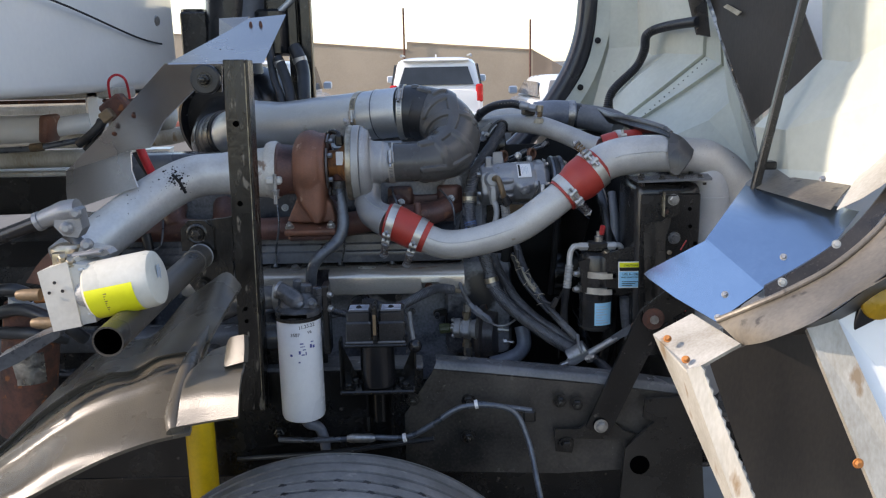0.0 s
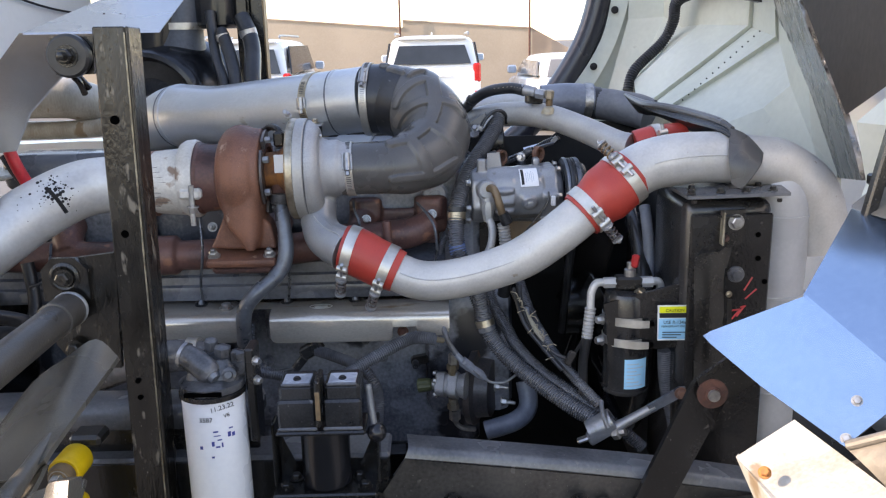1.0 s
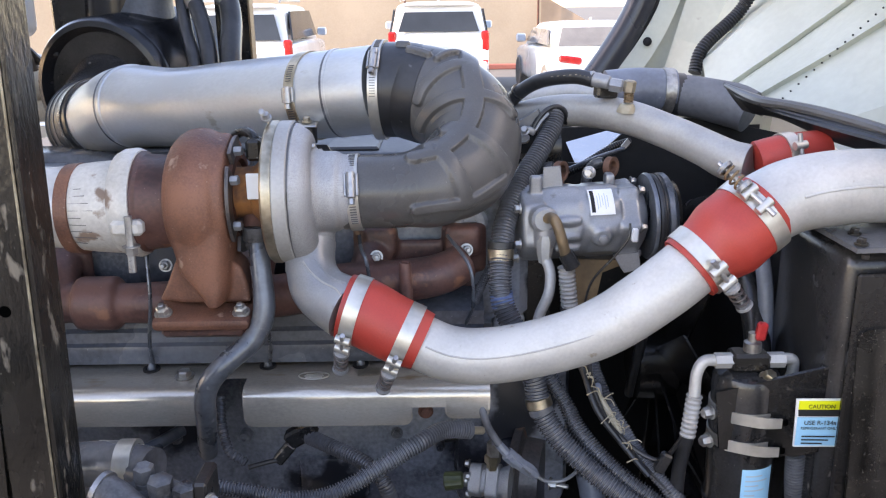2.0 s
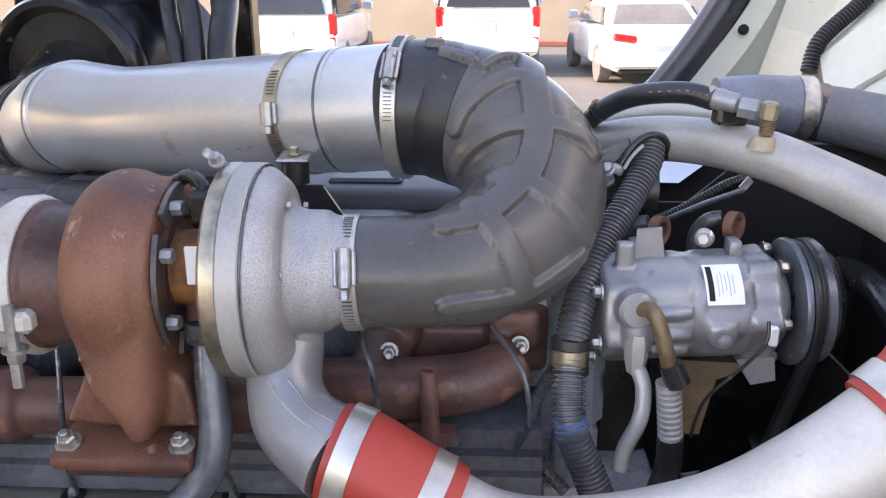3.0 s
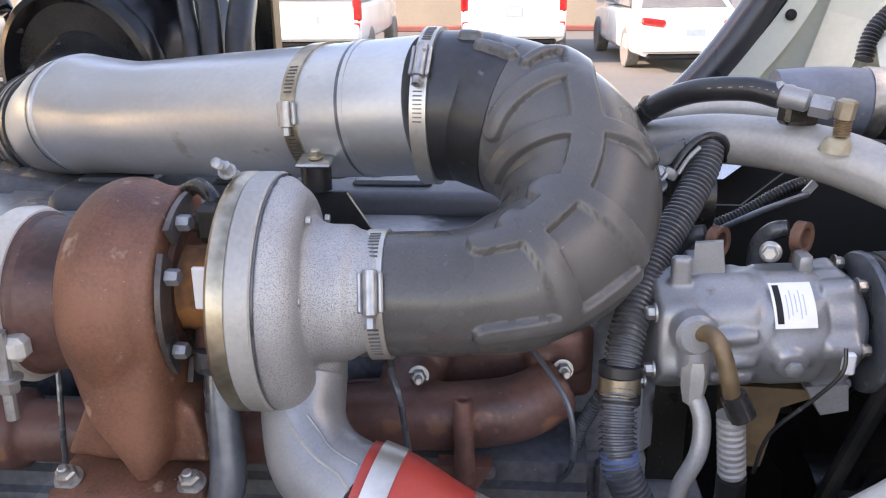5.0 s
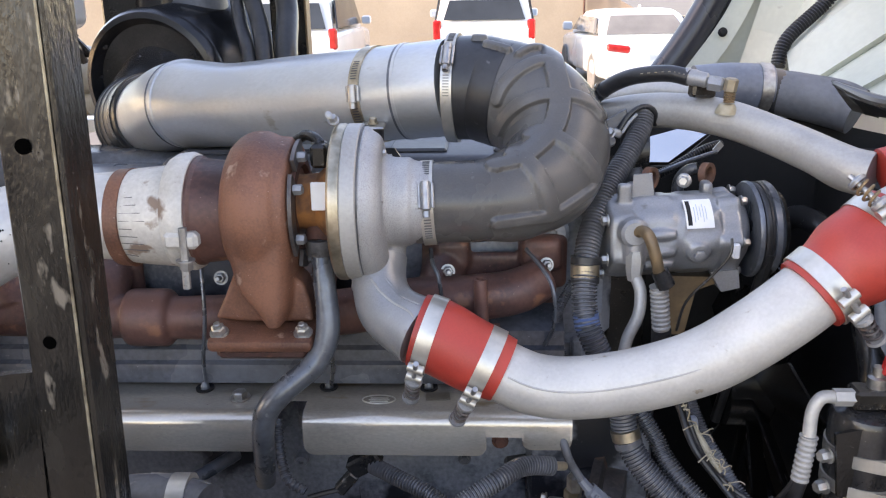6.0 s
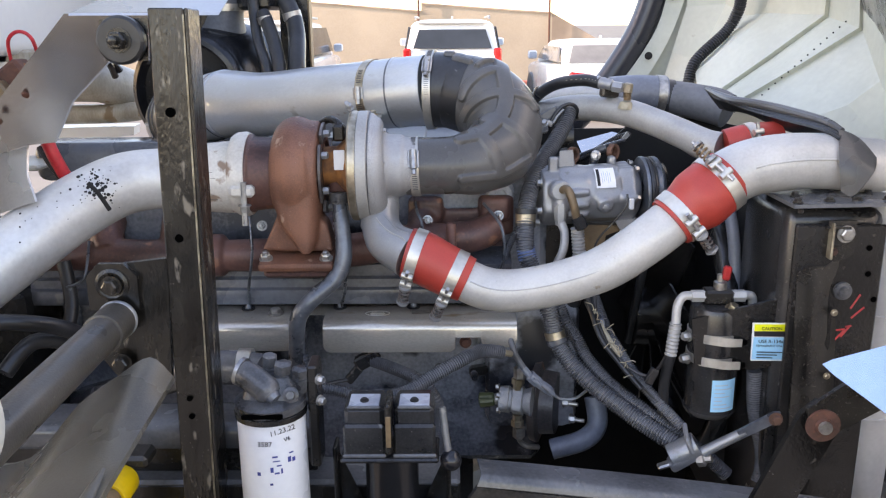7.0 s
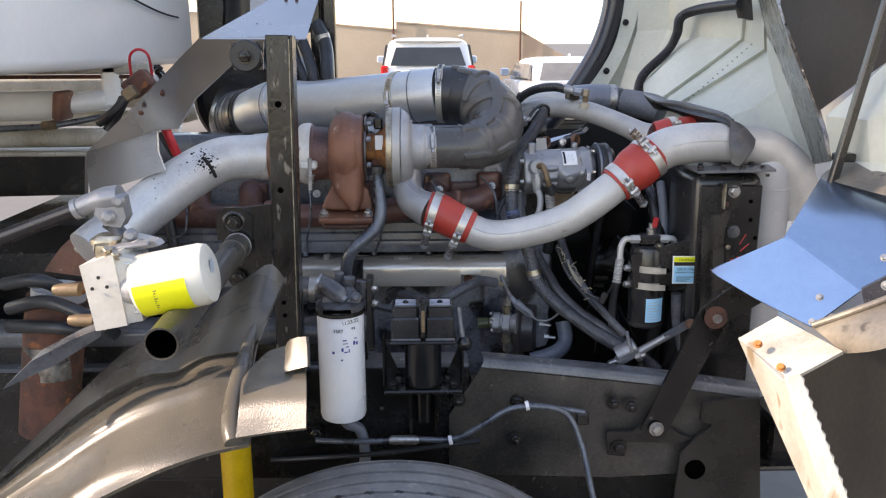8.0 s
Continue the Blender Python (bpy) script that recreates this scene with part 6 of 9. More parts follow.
# ---- fuel filter and primer ----
def fuel_filter():
    c = Vector((-0.353, 2.215, 1.007))
    top, bot = Vector((-0.347, 2.215, 1.133)).z, Vector((-0.351, 2.215, 0.879)).z
    r = 0.0525
    e = thing("fuel_filter", "white spin-on fuel filter with handwritten date", "fuel filter", (c.x, c.y, bot))
    h = top - bot
    can = part("canister", lathe((c.x, c.y, bot), (0, 0, 1), [(0, r * 0.8), (0.004, r * 0.95), (0.012, r), (h - 0.006, r), (h, r * 0.97)], 56), "filter", e)
    part("seam_rim", lathe((c.x, c.y, top), (0, 0, 1), [(0, r * 0.97), (0.0, r + 0.003), (0.008, r + 0.003), (0.010, r)], 56), "black", can)
    hd = part("filter_head", lathe((c.x, c.y, top + 0.008), (0, 0, 1), [(0, r * 0.99), (0.003, r + 0.002), (0.014, r + 0.002), (0.018, r * 0.9), (0.022, r * 0.7)], 44), "grime", e, "oily grey-black filter head")
    part("head_casting", loft([((c.x + 0.004, c.y + 0.006, top + 0.022), 0.047, 0.036, 0.6), ((c.x + 0.004, c.y + 0.008, top + 0.045), 0.042, 0.032, 0.55), ((c.x + 0.006, c.y + 0.010, top + 0.060), 0.030, 0.024, 0.6)]), "grime", hd)
    part("slanted_barrel", tube([(c.x - 0.040, c.y - 0.002, top + 0.066), (c.x - 0.024, c.y - 0.010, top + 0.060), (c.x + 0.000, c.y - 0.022, top + 0.046), (c.x + 0.010, c.y - 0.028, top + 0.038)], [0.020, 0.021, 0.021, 0.015], 24), "grime", hd)
    part("barrel_cap", tube([(c.x + 0.008, c.y - 0.027, top + 0.040), (c.x + 0.016, c.y - 0.032, top + 0.034)], [0.014, 0.009], 18, 2), "steel_grey", hd)
    part("port_clip", lathe((c.x - 0.042, c.y - 0.001, top + 0.067), (-0.80, 0.25, 0.22), [(-0.003, 0.0205), (-0.003, 0.0222), (0.003, 0.0222), (0.003, 0.0205)], 28), "clamp_steel", hd, "bright hose clip")
    for dx, dy, z0, z1, rr in ((0.020, 0.004, 0.040, 0.082, 0.0135), (0.046, 0.002, 0.034, 0.074, 0.012), (-0.004, 0.022, 0.04, 0.088, 0.011)):
        part("boss", lathe((c.x + dx, c.y + dy, top + z0), (0.08, -0.12, 1), [(0, rr), ((z1 - z0) * 0.55, rr), ((z1 - z0) * 0.58, rr * 0.8)], 20), "grime", hd)
        part("hex_plug", lathe((c.x + dx + 0.04 * (z1 - z0), c.y + dy - 0.07 * (z1 - z0), top + z0 + (z1 - z0) * 0.58), (0.08, -0.12, 1), [(0, rr * 1.05), ((z1 - z0) * 0.36, rr * 1.05), ((z1 - z0) * 0.42, rr * 0.7)], 6), "grime", hd)
    part("small_plug", lathe((c.x + 0.038, c.y - 0.026, top + 0.040), (0.1, -1, 0.35), [(0, 0.012), (0.010, 0.012), (0.012, 0.007), (0.018, 0.006)], 18), "grime", hd)
    part("head_window", box((c.x - 0.002, c.y - r - 0.0005, top + 0.016), (0.062, 0.004, 0.008), bevel=0.001), "void", hd)
    mb = part("mount_bracket", box((c.x + 0.066, c.y + 0.02, top - 0.01), (0.016, 0.05, 0.17), bevel=0.003), "black", e)
    for z in (0.055, 0.02):
        part("bracket_bolt", bolt((c.x + 0.076, c.y - 0.004, top + z), (1, -0.6, 0), 0.0062, 0.009), "bolt", mb)
    part("drain_hose", tube([(c.x + 0.006, c.y, bot), (c.x + 0.008, c.y, bot - 0.02), (c.x + 0.035, c.y + 0.01, bot - 0.04), (c.x + 0.045, c.y + 0.02, bot - 0.10), (c.x + 0.04, c.y + 0.02, bot - 0.16)], 0.013, 14), "bluegrey_hose", e)
    # handwriting and print
    for body, size, dz, ang, mt in (("11.23.22", 0.0118, 0.2105, 29, "ink"), ("V6", 0.0098, 0.1975, 36, "ink"), ("3587", 0.0112, 0.1935, -1, "ink")):
        tx = bpy.data.curves.new("lettering", "FONT")
        tx.body, tx.size, tx.align_x, tx.extrude = body, size, "CENTER", 0.0002
        t = new("lettering", tx)
        w = radians(ang)
        # each character lies on a small chord of the can
        t.matrix_world = Matrix.Translation((c.x + (r + 0.0012) * math.sin(w), c.y - (r + 0.0012) * math.cos(w), bot + dz * h / 0.222)) @ pose(0, 0, 0, 90, -6 if mt == "ink" and body != "3587" else 0, ang)
        t.data.materials.append(M[mt])
        t.parent = can
    for k, (ang, dz, w, hh) in enumerate(((14, 0.176, 9, 0.005), (16, 0.170, 12, 0.003), (38, 0.166, 6, 0.015), (46, 0.165, 6, 0.012), (-14, 0.150, 6, 0.010), (8, 0.155, 5, 0.014), (16, 0.152, 8, 0.005), (20, 0.163, 8, 0.004), (24, 0.152, 3, 0.014), (42, 0.178, 8, 0.004), (6, 0.136, 5, 0.006))):
        part("print_mark", lathe((c.x, c.y, bot + dz * h / 0.222), (0, 0, 1), [(0, r + 0.0006), (hh * 0.6, r + 0.0006)], 8, arc=(90 - ang - w / 2, 90 - ang + w / 2)), "ink_blue", can)


fuel_filter()


def primer():
    c = Vector((-0.168, 2.215, 1.109))
    e = thing("fuel_water_separator", "glossy black priming pump and separator in a bracket", "pump", c)
    for s in (-1, 1):
        b = part("top_block", box(c + Vector((0.038 * s, 0.0, 0.020)), (0.060, 0.07, 0.05), bevel=0.006), "plastic", e)
        # Recess coloured pale for the sky sheen on the block top.
        part("block_recess", box(c + Vector((0.038 * s, -0.010, 0.046)), (0.046, 0.04, 0.004), bevel=0.001), "sky_recess", b)
        part("recess_screw", bolt(c + Vector((0.038 * s, -0.016, 0.048)), (0, 0, 1), 0.005, 0.003), "ink", b)
        part("side_cheek", box(c + Vector((0.038 * s, -0.036, -0.006)), (0.064, 0.014, 0.052), bevel=0.004), "plastic", e)
    for s_ in (-1, 1):
        part("dusty_lip", box(c + Vector((0.038 * s_, -0.0435, -0.030)), (0.066, 0.006, 0.006), bevel=0.002), "rail_top", e, "dust-worn lower lip")
        part("recess_rim", box(c + Vector((0.038 * s_, -0.034, 0.0455)), (0.050, 0.004, 0.005), bevel=0.0015), "rail_top", e)
    part("centre_strap", box(c + Vector((0, -0.03, 0.02)), (0.009, 0.06, 0.082), bevel=0.003), "black_worn", e)
    part("strap_edge", box(c + Vector((0.0005, -0.0605, 0.018)), (0.0075, 0.003, 0.050), bevel=0.001), "gold_cast", e, "rust-worn strap edge")
    part("lower_plate", box(c + Vector((0, -0.01, -0.038)), (0.15, 0.075, 0.008), bevel=0.003), "plastic", e)
    part("bowl", lathe(c + Vector((0, 0.005, -0.155)), (0, 0, 1), [(0, 0.036), (0.006, 0.042), (0.11, 0.042), (0.115, 0.036)], 40), "seal", e, "glossy black cylindrical bowl")
    part("bracket_base", box(c + Vector((0, 0.0, -0.158)), (0.178, 0.085, 0.010), bevel=0.003), "black", e)
    for s in (-1, 1):
        part("gusset", prism([c + Vector((0.085 * s, 0.03, -0.153)), c + Vector((0.048 * s, 0.03, -0.153)), c + Vector((0.088 * s, 0.03, -0.06))], (0.004 * s, 0.012, 0)), "black", e)
        part("bracket_side", box(c + Vector((0.09 * s, 0.02, -0.10)), (0.006, 0.04, 0.12), bevel=0.002), "black", e)
        part("base_bolt", bolt(c + Vector((0.068 * s, -0.02, -0.152)), (0, 0, 1), 0.010, 0.009), "black_worn", e)
        part("base_bolt", bolt(c + Vector((0.056 * s, 0.012, -0.152)), (0, 0, 1), 0.009, 0.009), "black_worn", e)
    lv = part("lever", tube([c + Vector((0.080, -0.01, 0.034)), c + Vector((0.084, -0.02, 0.0)), c + Vector((0.090, -0.03, -0.036))], [0.0062, 0.0062, 0.0058], 14), "rail_top", e, "dusty steel lever with ball knob")
    part("lever_knob", lathe(c + Vector((0.093, -0.032, -0.044)), (0, 0, 1), [(0.0165 * math.sin(radians(w)), 0.0165 * math.cos(radians(w)) + 0.0001) for w in range(-90, 91, 15)], 28), "seal", lv, "glossy black ball knob")
    part("bowl_stem", lathe(c + Vector((0.0, 0.01, -0.25)), (0, 0, 1), [(0, 0.016), (0.09, 0.018)], 20), "black", e)
    for s in (-1, 1):
        part("down_leg", box(c + Vector((0.03 * s, 0.02, -0.24)), (0.008, 0.03, 0.16), bevel=0.002), "black", e)


primer()


def pump():
    c = Vector((0.104, 2.660, 0.926))
    e = thing("fuel_pump", "grimy cast fuel pump with fittings and sensors", "pump", c)
    part("flange", lathe(c + Vector((0.02, 0.02, 0)), (1, -0.3, 0), [(-0.02, 0.085), (-0.005, 0.088), (0.0, 0.07), (0.03, 0.065)], 40), "pump_grime", e)
    ax = Vector((1, -0.25, 0)).normalized()
    b = part("body", lobed((0.050, 2.590, 0.972), ax, [(-0.026, 0.022, 0.0), (-0.024, 0.026, 0.004), (-0.006, 0.027, 0.005), (-0.004, 0.024, 0.002), (0.002, 0.024, 0.002), (0.004, 0.028, 0.006), (0.022, 0.029, 0.006), (0.024, 0.024, 0.0), (0.040, 0.030, 0.0)], 4, 0.8, 60, sharp=2.0), "alu_cast", e, "pale cast pump body")
    for w in (40, 130, 220, 310):
        q = radians(w)
        part("pump_bolt", bolt(Vector((0.050, 2.590, 0.972)) - ax * 0.026 + Vector((0, -0.024 * math.cos(q), 0.024 * math.sin(q))), -ax, 0.0055, 0.006), "bolt", b)
    for dz, sgn in ((0.036, 1), (-0.036, -1)):
        part("brass_union", lathe((0.060, 2.580, 0.972 + dz), (0, 0, sgn), [(-0.008, 0.010), (0.004, 0.010), (0.004, 0.013), (0.016, 0.013), (0.018, 0.009)], 6), "brass", b, "brass union")
        part("union_nut", lathe((0.063, 2.578, 0.972 + dz + sgn * 0.018), (0, 0, sgn), [(0, 0.0125), (0.022, 0.0125), (0.026, 0.008)], 6), "bolt", b)
    part("inlet_neck", lathe((0.026, 2.590, 0.974), (-1, 0.1, 0.05), [(0, 0.011), (0.010, 0.012), (0.016, 0.008)], 14), "bolt", b)
    part("green_plug", lobed((0.014, 2.590, 0.974), (-1, 0.1, -0.12), [(0, 0.010, 0.0), (0.003, 0.0130, 0.001), (0.030, 0.0145, 0.001), (0.032, 0.011, 0.0), (0.026, 0.010, 0.0)], 12, 0, 48), "green_cap", b, "dusty green protective cap")
    for x, z in ((0.152, 0.968), (0.166, 0.932)):
        part("pump_stud", bolt((x, 2.585, z), (1, -0.35, 0), 0.008, 0.010, stud=0.018), "bolt", e)
    part("drain_line", tube([(0.063, 2.578, 0.898), (0.068, 2.585, 0.880), (0.082, 2.590, 0.868), (0.107, 2.610, 0.855)], 0.0055, 10), "bolt", e)
    part("sensor_wire", tube([(0.040, 2.580, 1.125), (0.045, 2.562, 1.104), (0.053, 2.558, 1.082), (0.071, 2.556, 1.052)], 0.0062, 12), "loom", e)
    pl = part("sensor_plug", tube([(0.068, 2.556, 1.056), (0.079, 2.554, 1.043), (0.081, 2.554, 1.041), (0.096, 2.554, 1.027), (0.098, 2.554, 1.025), (0.116, 2.556, 1.011), (0.128, 2.558, 0.999)], [0.0068, 0.0075, 0.0115, 0.0118, 0.0100, 0.0105, 0.006], 8, 3), "plug_grey", e, "blue-grey sensor plug")
    part("plug_latch", box((0.094, 2.543, 1.031), (0.022, 0.006, 0.007), (0, 42, 0), bevel=0.001), "plug_grey", pl)
    part("plug_rib", box((0.110, 2.546, 1.016), (0.020, 0.004, 0.003), (0, 42, 0), bevel=0.001), "grime", pl)
    part("sensor_line", tube([(0.128, 2.558, 0.999), (0.139, 2.560, 0.990), (0.152, 2.562, 0.986), (0.175, 2.566, 0.987), (0.200, 2.580, 0.998)], 0.0030, 8), "alu_grey", e)


pump()
clampset = thing("loom_clamp", "alloy loom clamp and stay bar above the frame", "clamp", (0.366, 2.420, 0.950))
part("saddle", box((0.351, 2.405, 0.944), (0.064, 0.034, 0.020), (0, -32, 0), bevel=0.006, seg=2), "alu_grey", clampset)
part("saddle_cap", lathe((0.352, 2.412, 0.953), (0.83, -0.1, 0.55), [(-0.026, 0.020), (-0.026, 0.0245), (0.026, 0.0245), (0.026, 0.020)], 28, arc=(-30, 200)), "alu_grey", clampset)
part("stay_bar", tube([(0.372, 2.400, 0.952), (0.405, 2.394, 0.975), (0.449, 2.385, 1.006)], [0.011, 0.0095, 0.0090], 16), "alu_grey", clampset, "scuffed steel stay bar")
part("flat_end", prism([(0.440, 2.378, 0.994), (0.498, 2.366, 1.034), (0.500, 2.366, 1.052), (0.488, 2.368, 1.050), (0.432, 2.380, 1.008)], (0, 0.006, 0)), "steel_grey", clampset)
part("bar_nut", bolt((0.490, 2.362, 1.042), (0, -1, 0), 0.009, 0.009), "rust_eye", clampset)
part("saddle_nut", lathe((0.372, 2.394, 0.944), (0.8, -0.5, 0.4), [(0, 0.012), (0.012, 0.012), (0.014, 0.007), (0.026, 0.007)], 6), "bolt", clampset)
part("tie", tube([(0.352, 2.425, 1.000), (0.350, 2.395, 0.985), (0.358, 2.385, 0.962)], 0.0045, 10), "alu_grey", clampset)
part("saddle_foot", box((0.318, 2.405, 0.930), (0.034, 0.018, 0.008), (0, -20, 0), bevel=0.003), "bolt", clampset)
hose("vertical_loom", "corrugated hose down beside the drier", [(0.480, 2.450, 1.095), (0.487, 2.450, 1.017), (0.502, 2.430, 0.933), (0.495, 2.420, 0.885)], 0.013, "loom", 16, 0.0022, "cable loom", 0.0046)
hose("vent_tube", "blue-grey vent tube behind the drier", [(0.483, 2.660, 1.345), (0.483, 2.620, 1.286), (0.486, 2.600, 1.185)], 0.012, "bluegrey_hose", 14)
hose("wiring_loom", "corrugated loom under the frayed tape", [(0.205, 2.625, 1.215), (0.214, 2.600, 1.175), (0.229, 2.560, 1.133), (0.251, 2.530, 1.097), (0.272, 2.505, 1.067), (0.310, 2.470, 1.028), (0.352, 2.445, 0.985)], 0.0105, "loom", 16, 0.0020, "cable loom", 0.0042)
fz = thing("frayed_harness", "split wiring harness with frayed tape", "wiring", (0.228, 2.500, 1.105))
for k, pts in enumerate(([(0.190, 2.560, 1.198), (0.207, 2.520, 1.138), (0.241, 2.500, 1.092), (0.280, 2.470, 1.050)], [(0.205, 2.570, 1.202), (0.208, 2.540, 1.158), (0.236, 2.510, 1.102), (0.291, 2.470, 1.076), (0.321, 2.450, 1.129)], [(0.186, 2.570, 1.189), (0.225, 2.520, 1.111), (0.265, 2.490, 1.069), (0.310, 2.460, 1.028)])):
    part("wire", tube(pts, 0.0045 - 0.001 * k, 8), "hose", fz)
random.seed(9)
for k in range(22):
    u = random.random()
    p = Vector((0.197, 2.540, 1.184)).lerp(Vector((0.274, 2.470, 1.057)), u)
    q = p + Vector((random.uniform(-0.02, 0.02), random.uniform(-0.015, 0.005), random.uniform(-0.02, 0.02)))
    part("tape_shred", tube([p, (p + q) / 2 + Vector((0.004, 0, 0.004)), q], 0.0009, 5, 2), "boss_cream", fz)
part("connector", box((0.293, 2.450, 1.084), (0.016, 0.014, 0.032), (0, 25, 0), bevel=0.003), "plastic", fz)
part("tape_wrap", tube([(0.214, 2.545, 1.150), (0.229, 2.530, 1.122), (0.246, 2.512, 1.096)], [0.004, 0.0065, 0.004], 10), "boss_cream", fz, "peeling pale tape")
part("plug", box((0.215, 2.550, 1.142), (0.016, 0.014, 0.034), (0, -8, 0), bevel=0.003), "plug_grey", fz)


# ---- chassis ----
def chassis():
    zt, zb = Vector((0.032, 2.250, 0.980)).z, Vector((0.036, 2.250, 0.699)).z
    e = thing("frame_rail", "black painted steel chassis frame rail with bolts", "frame rail", (0, 2.27, zb))
    part("web", box((-0.955, 2.262, (zt + zb) / 2), (1.79, 0.010, zt - zb), bevel=0.004), "black", e)
    # Top faces take the lighter colour that holds dust and sky sheen.
    part("top_flange", box((-0.955, 2.30, zt), (1.79, 0.085, 0.012), bevel=0.005), "rail_top", e)
    part("raised_flange", box((-0.95, 2.338, 1.046), (1.30, 0.10, 0.050), bevel=0.016, seg=3), "rail_top", e)
    part("raised_web", box((-0.95, 2.297, 0.990), (1.30, 0.010, 0.08), bevel=0.003), "black", e)
    part("bottom_flange", box((-0.35, 2.30, zb), (3.0, 0.085, 0.012), bevel=0.005), "black", e)
    part("doubler_plate", prism([(-0.108, 2.245, 0.863), (-0.032, 2.245, 0.980), (0.405, 2.240, 0.929), (0.621, 2.235, 0.896), (0.637, 2.235, 0.715), (0.282, 2.240, 0.696), (-0.108, 2.245, 0.710)], (0, 0.012, 0)), "rail", e, "black reinforcing plate")
    part("rolled_edge", sheet([[(-0.031, 2.310, 0.997), (0.175, 2.310, 0.974), (0.423, 2.305, 0.945), (0.652, 2.300, 0.910)], [(-0.027, 2.262, 1.001), (0.166, 2.262, 0.979), (0.409, 2.257, 0.950), (0.633, 2.252, 0.916)], [(-0.027, 2.248, 0.998), (0.164, 2.248, 0.976), (0.405, 2.243, 0.948), (0.627, 2.238, 0.914)], [(-0.033, 2.242, 0.984), (0.164, 2.242, 0.962), (0.404, 2.237, 0.933), (0.626, 2.232, 0.899)]], (0, 0.004, -0.004), sub=4), "rail_top", e)
    for c in ((0.051, 2.235, 0.901), (0.049, 2.235, 0.804), (0.318, 2.225, 0.890), (0.276, 2.225, 0.899), (0.603, 2.225, 0.780), (0.511, 2.225, 0.877), (0.608, 2.225, 0.875), (-0.086, 2.235, 0.906), (-0.422, 2.245, 0.824), (-0.361, 2.245, 0.852)):
        part("rail_bolt", bolt(c, (0, -1, 0), 0.013, 0.012, stud=0.006), "black_worn", e)
    part("far_web", box((-0.35, 3.40, (zt + zb) / 2), (3.0, 0.010, zt - zb), bevel=0.004), "black", e)
    part("cross_member", box((-0.15, 2.85, zb + 0.05), (0.10, 1.10, 0.10), bevel=0.01), "black", e)
    part("cross_member", box((0.75, 2.85, zb + 0.05), (0.12, 1.10, 0.12), bevel=0.01), "black", e)
    # gusset with a round hole, below the arm
    G = [(0.436, 2.200, 0.781), (0.507, 2.200, 0.850), (0.477, 2.200, 0.860), (0.480, 2.200, 0.907), (0.612, 2.200, 0.915), (0.638, 2.200, 0.629), (0.425, 2.200, 0.633)]
    gp = part("gusset_plate", prism(G, (0, 0.010, 0)), "black_worn", e, "scuffed black gusset plate")
    h = Vector((0.472, 2.198, 0.736))
    part("gusset_hole", lathe(h + Vector((0, 0.004, 0)), (0, -1, 0), [(0, 0.024), (0.0065, 0.024), (0.0065, 0.004)], 28), "void", gp)
    # hood hinge arm
    a = thing("hinge_arm", "flat black steel link arm with rusty pivot bolt", "link arm", (0.372, 2.200, 0.848))
    A, B, C = Vector((0.374, 2.205, 0.842)), Vector((0.492, 2.205, 1.115)), Vector((0.570, 2.200, 1.174))
    d = (B - A).normalized()
    s = Vector((0, 1, 0)).cross(d)
    part("arm", prism([A - s * 0.030 - d * 0.02, A + s * 0.030 - d * 0.02, B + s * 0.033, B + s * 0.02 + d * 0.03, B - s * 0.02 + d * 0.03, B - s * 0.033], (0, 0.012, 0)), "black", a)
    part("upper_link", prism([B + Vector((-0.01, -0.008, -0.034)), B + Vector((-0.025, -0.008, 0.026)), C + Vector((-0.03, -0.006, 0.025)), C + Vector((0.03, -0.006, -0.02))], (0, 0.008, 0)), "black_worn", a)
    part("pivot_washer", lathe(B + Vector((0, -0.008, 0)), (0, -1, 0), [(0, 0.026), (0.005, 0.026), (0.006, 0.014), (0.010, 0.013)], 28), "rust_dark", a)
    part("pivot_bolt", lathe(B + Vector((0, -0.016, 0)), (0, -1, 0), [(0, 0.011), (0.007, 0.010)], 12), "bolt", a)
    part("pivot_bolt", bolt(A + Vector((0, -0.006, 0)), (0, -1, 0), 0.013, 0.012), "bolt", a)
    part("foot_bracket", prism([(0.263, 2.215, 0.828), (0.324, 2.215, 0.827), (0.375, 2.215, 0.869), (0.438, 2.215, 0.817), (0.466, 2.215, 0.810), (0.440, 2.215, 0.796), (0.312, 2.215, 0.802), (0.307, 2.215, 0.764), (0.266, 2.215, 0.769)], (0, 0.008, 0)), "black_worn", a)
    part("foot_bolt", bolt((0.291, 2.210, 0.789), (0, -1, 0), 0.014, 0.012), "black_worn", a)
    # wheel-speed cable
    c = thing("brake_cable", "grey cable clipped along the frame rail", "cable", (0.065, 2.190, 0.914))
    part("cable", tube([(-0.420, 2.220, 0.815), (-0.313, 2.200, 0.820), (-0.188, 2.190, 0.829), (-0.103, 2.185, 0.830), (-0.039, 2.180, 0.864), (0.026, 2.180, 0.905), (0.103, 2.180, 0.911), (0.162, 2.180, 0.889), (0.193, 2.160, 0.821), (0.208, 2.120, 0.743), (0.222, 2.080, 0.667)], 0.0068, 12), "steel_grey", c)
    part("cable", tube([(0.065, 2.190, 0.914), (0.131, 2.190, 0.903), (0.203, 2.190, 0.891)], 0.0062, 12), "steel_grey", c)
    part("ferrule", lathe((-0.218, 2.190, 0.828), (1, 0, 0), [(-0.03, 0.008), (-0.02, 0.011), (0.03, 0.011), (0.04, 0.007)], 14), "bolt", c)
    for p in ((-0.107, 2.180, 0.831), (0.068, 2.180, 0.914)):
        part("cable_tie", lathe(p, (1, 0, 0.2), [(-0.004, 0.011), (0.004, 0.011)], 12), "label_white", c)
    part("end_bracket", box((0.197, 2.190, 0.877), (0.03, 0.02, 0.03), bevel=0.004), "black_worn", c)
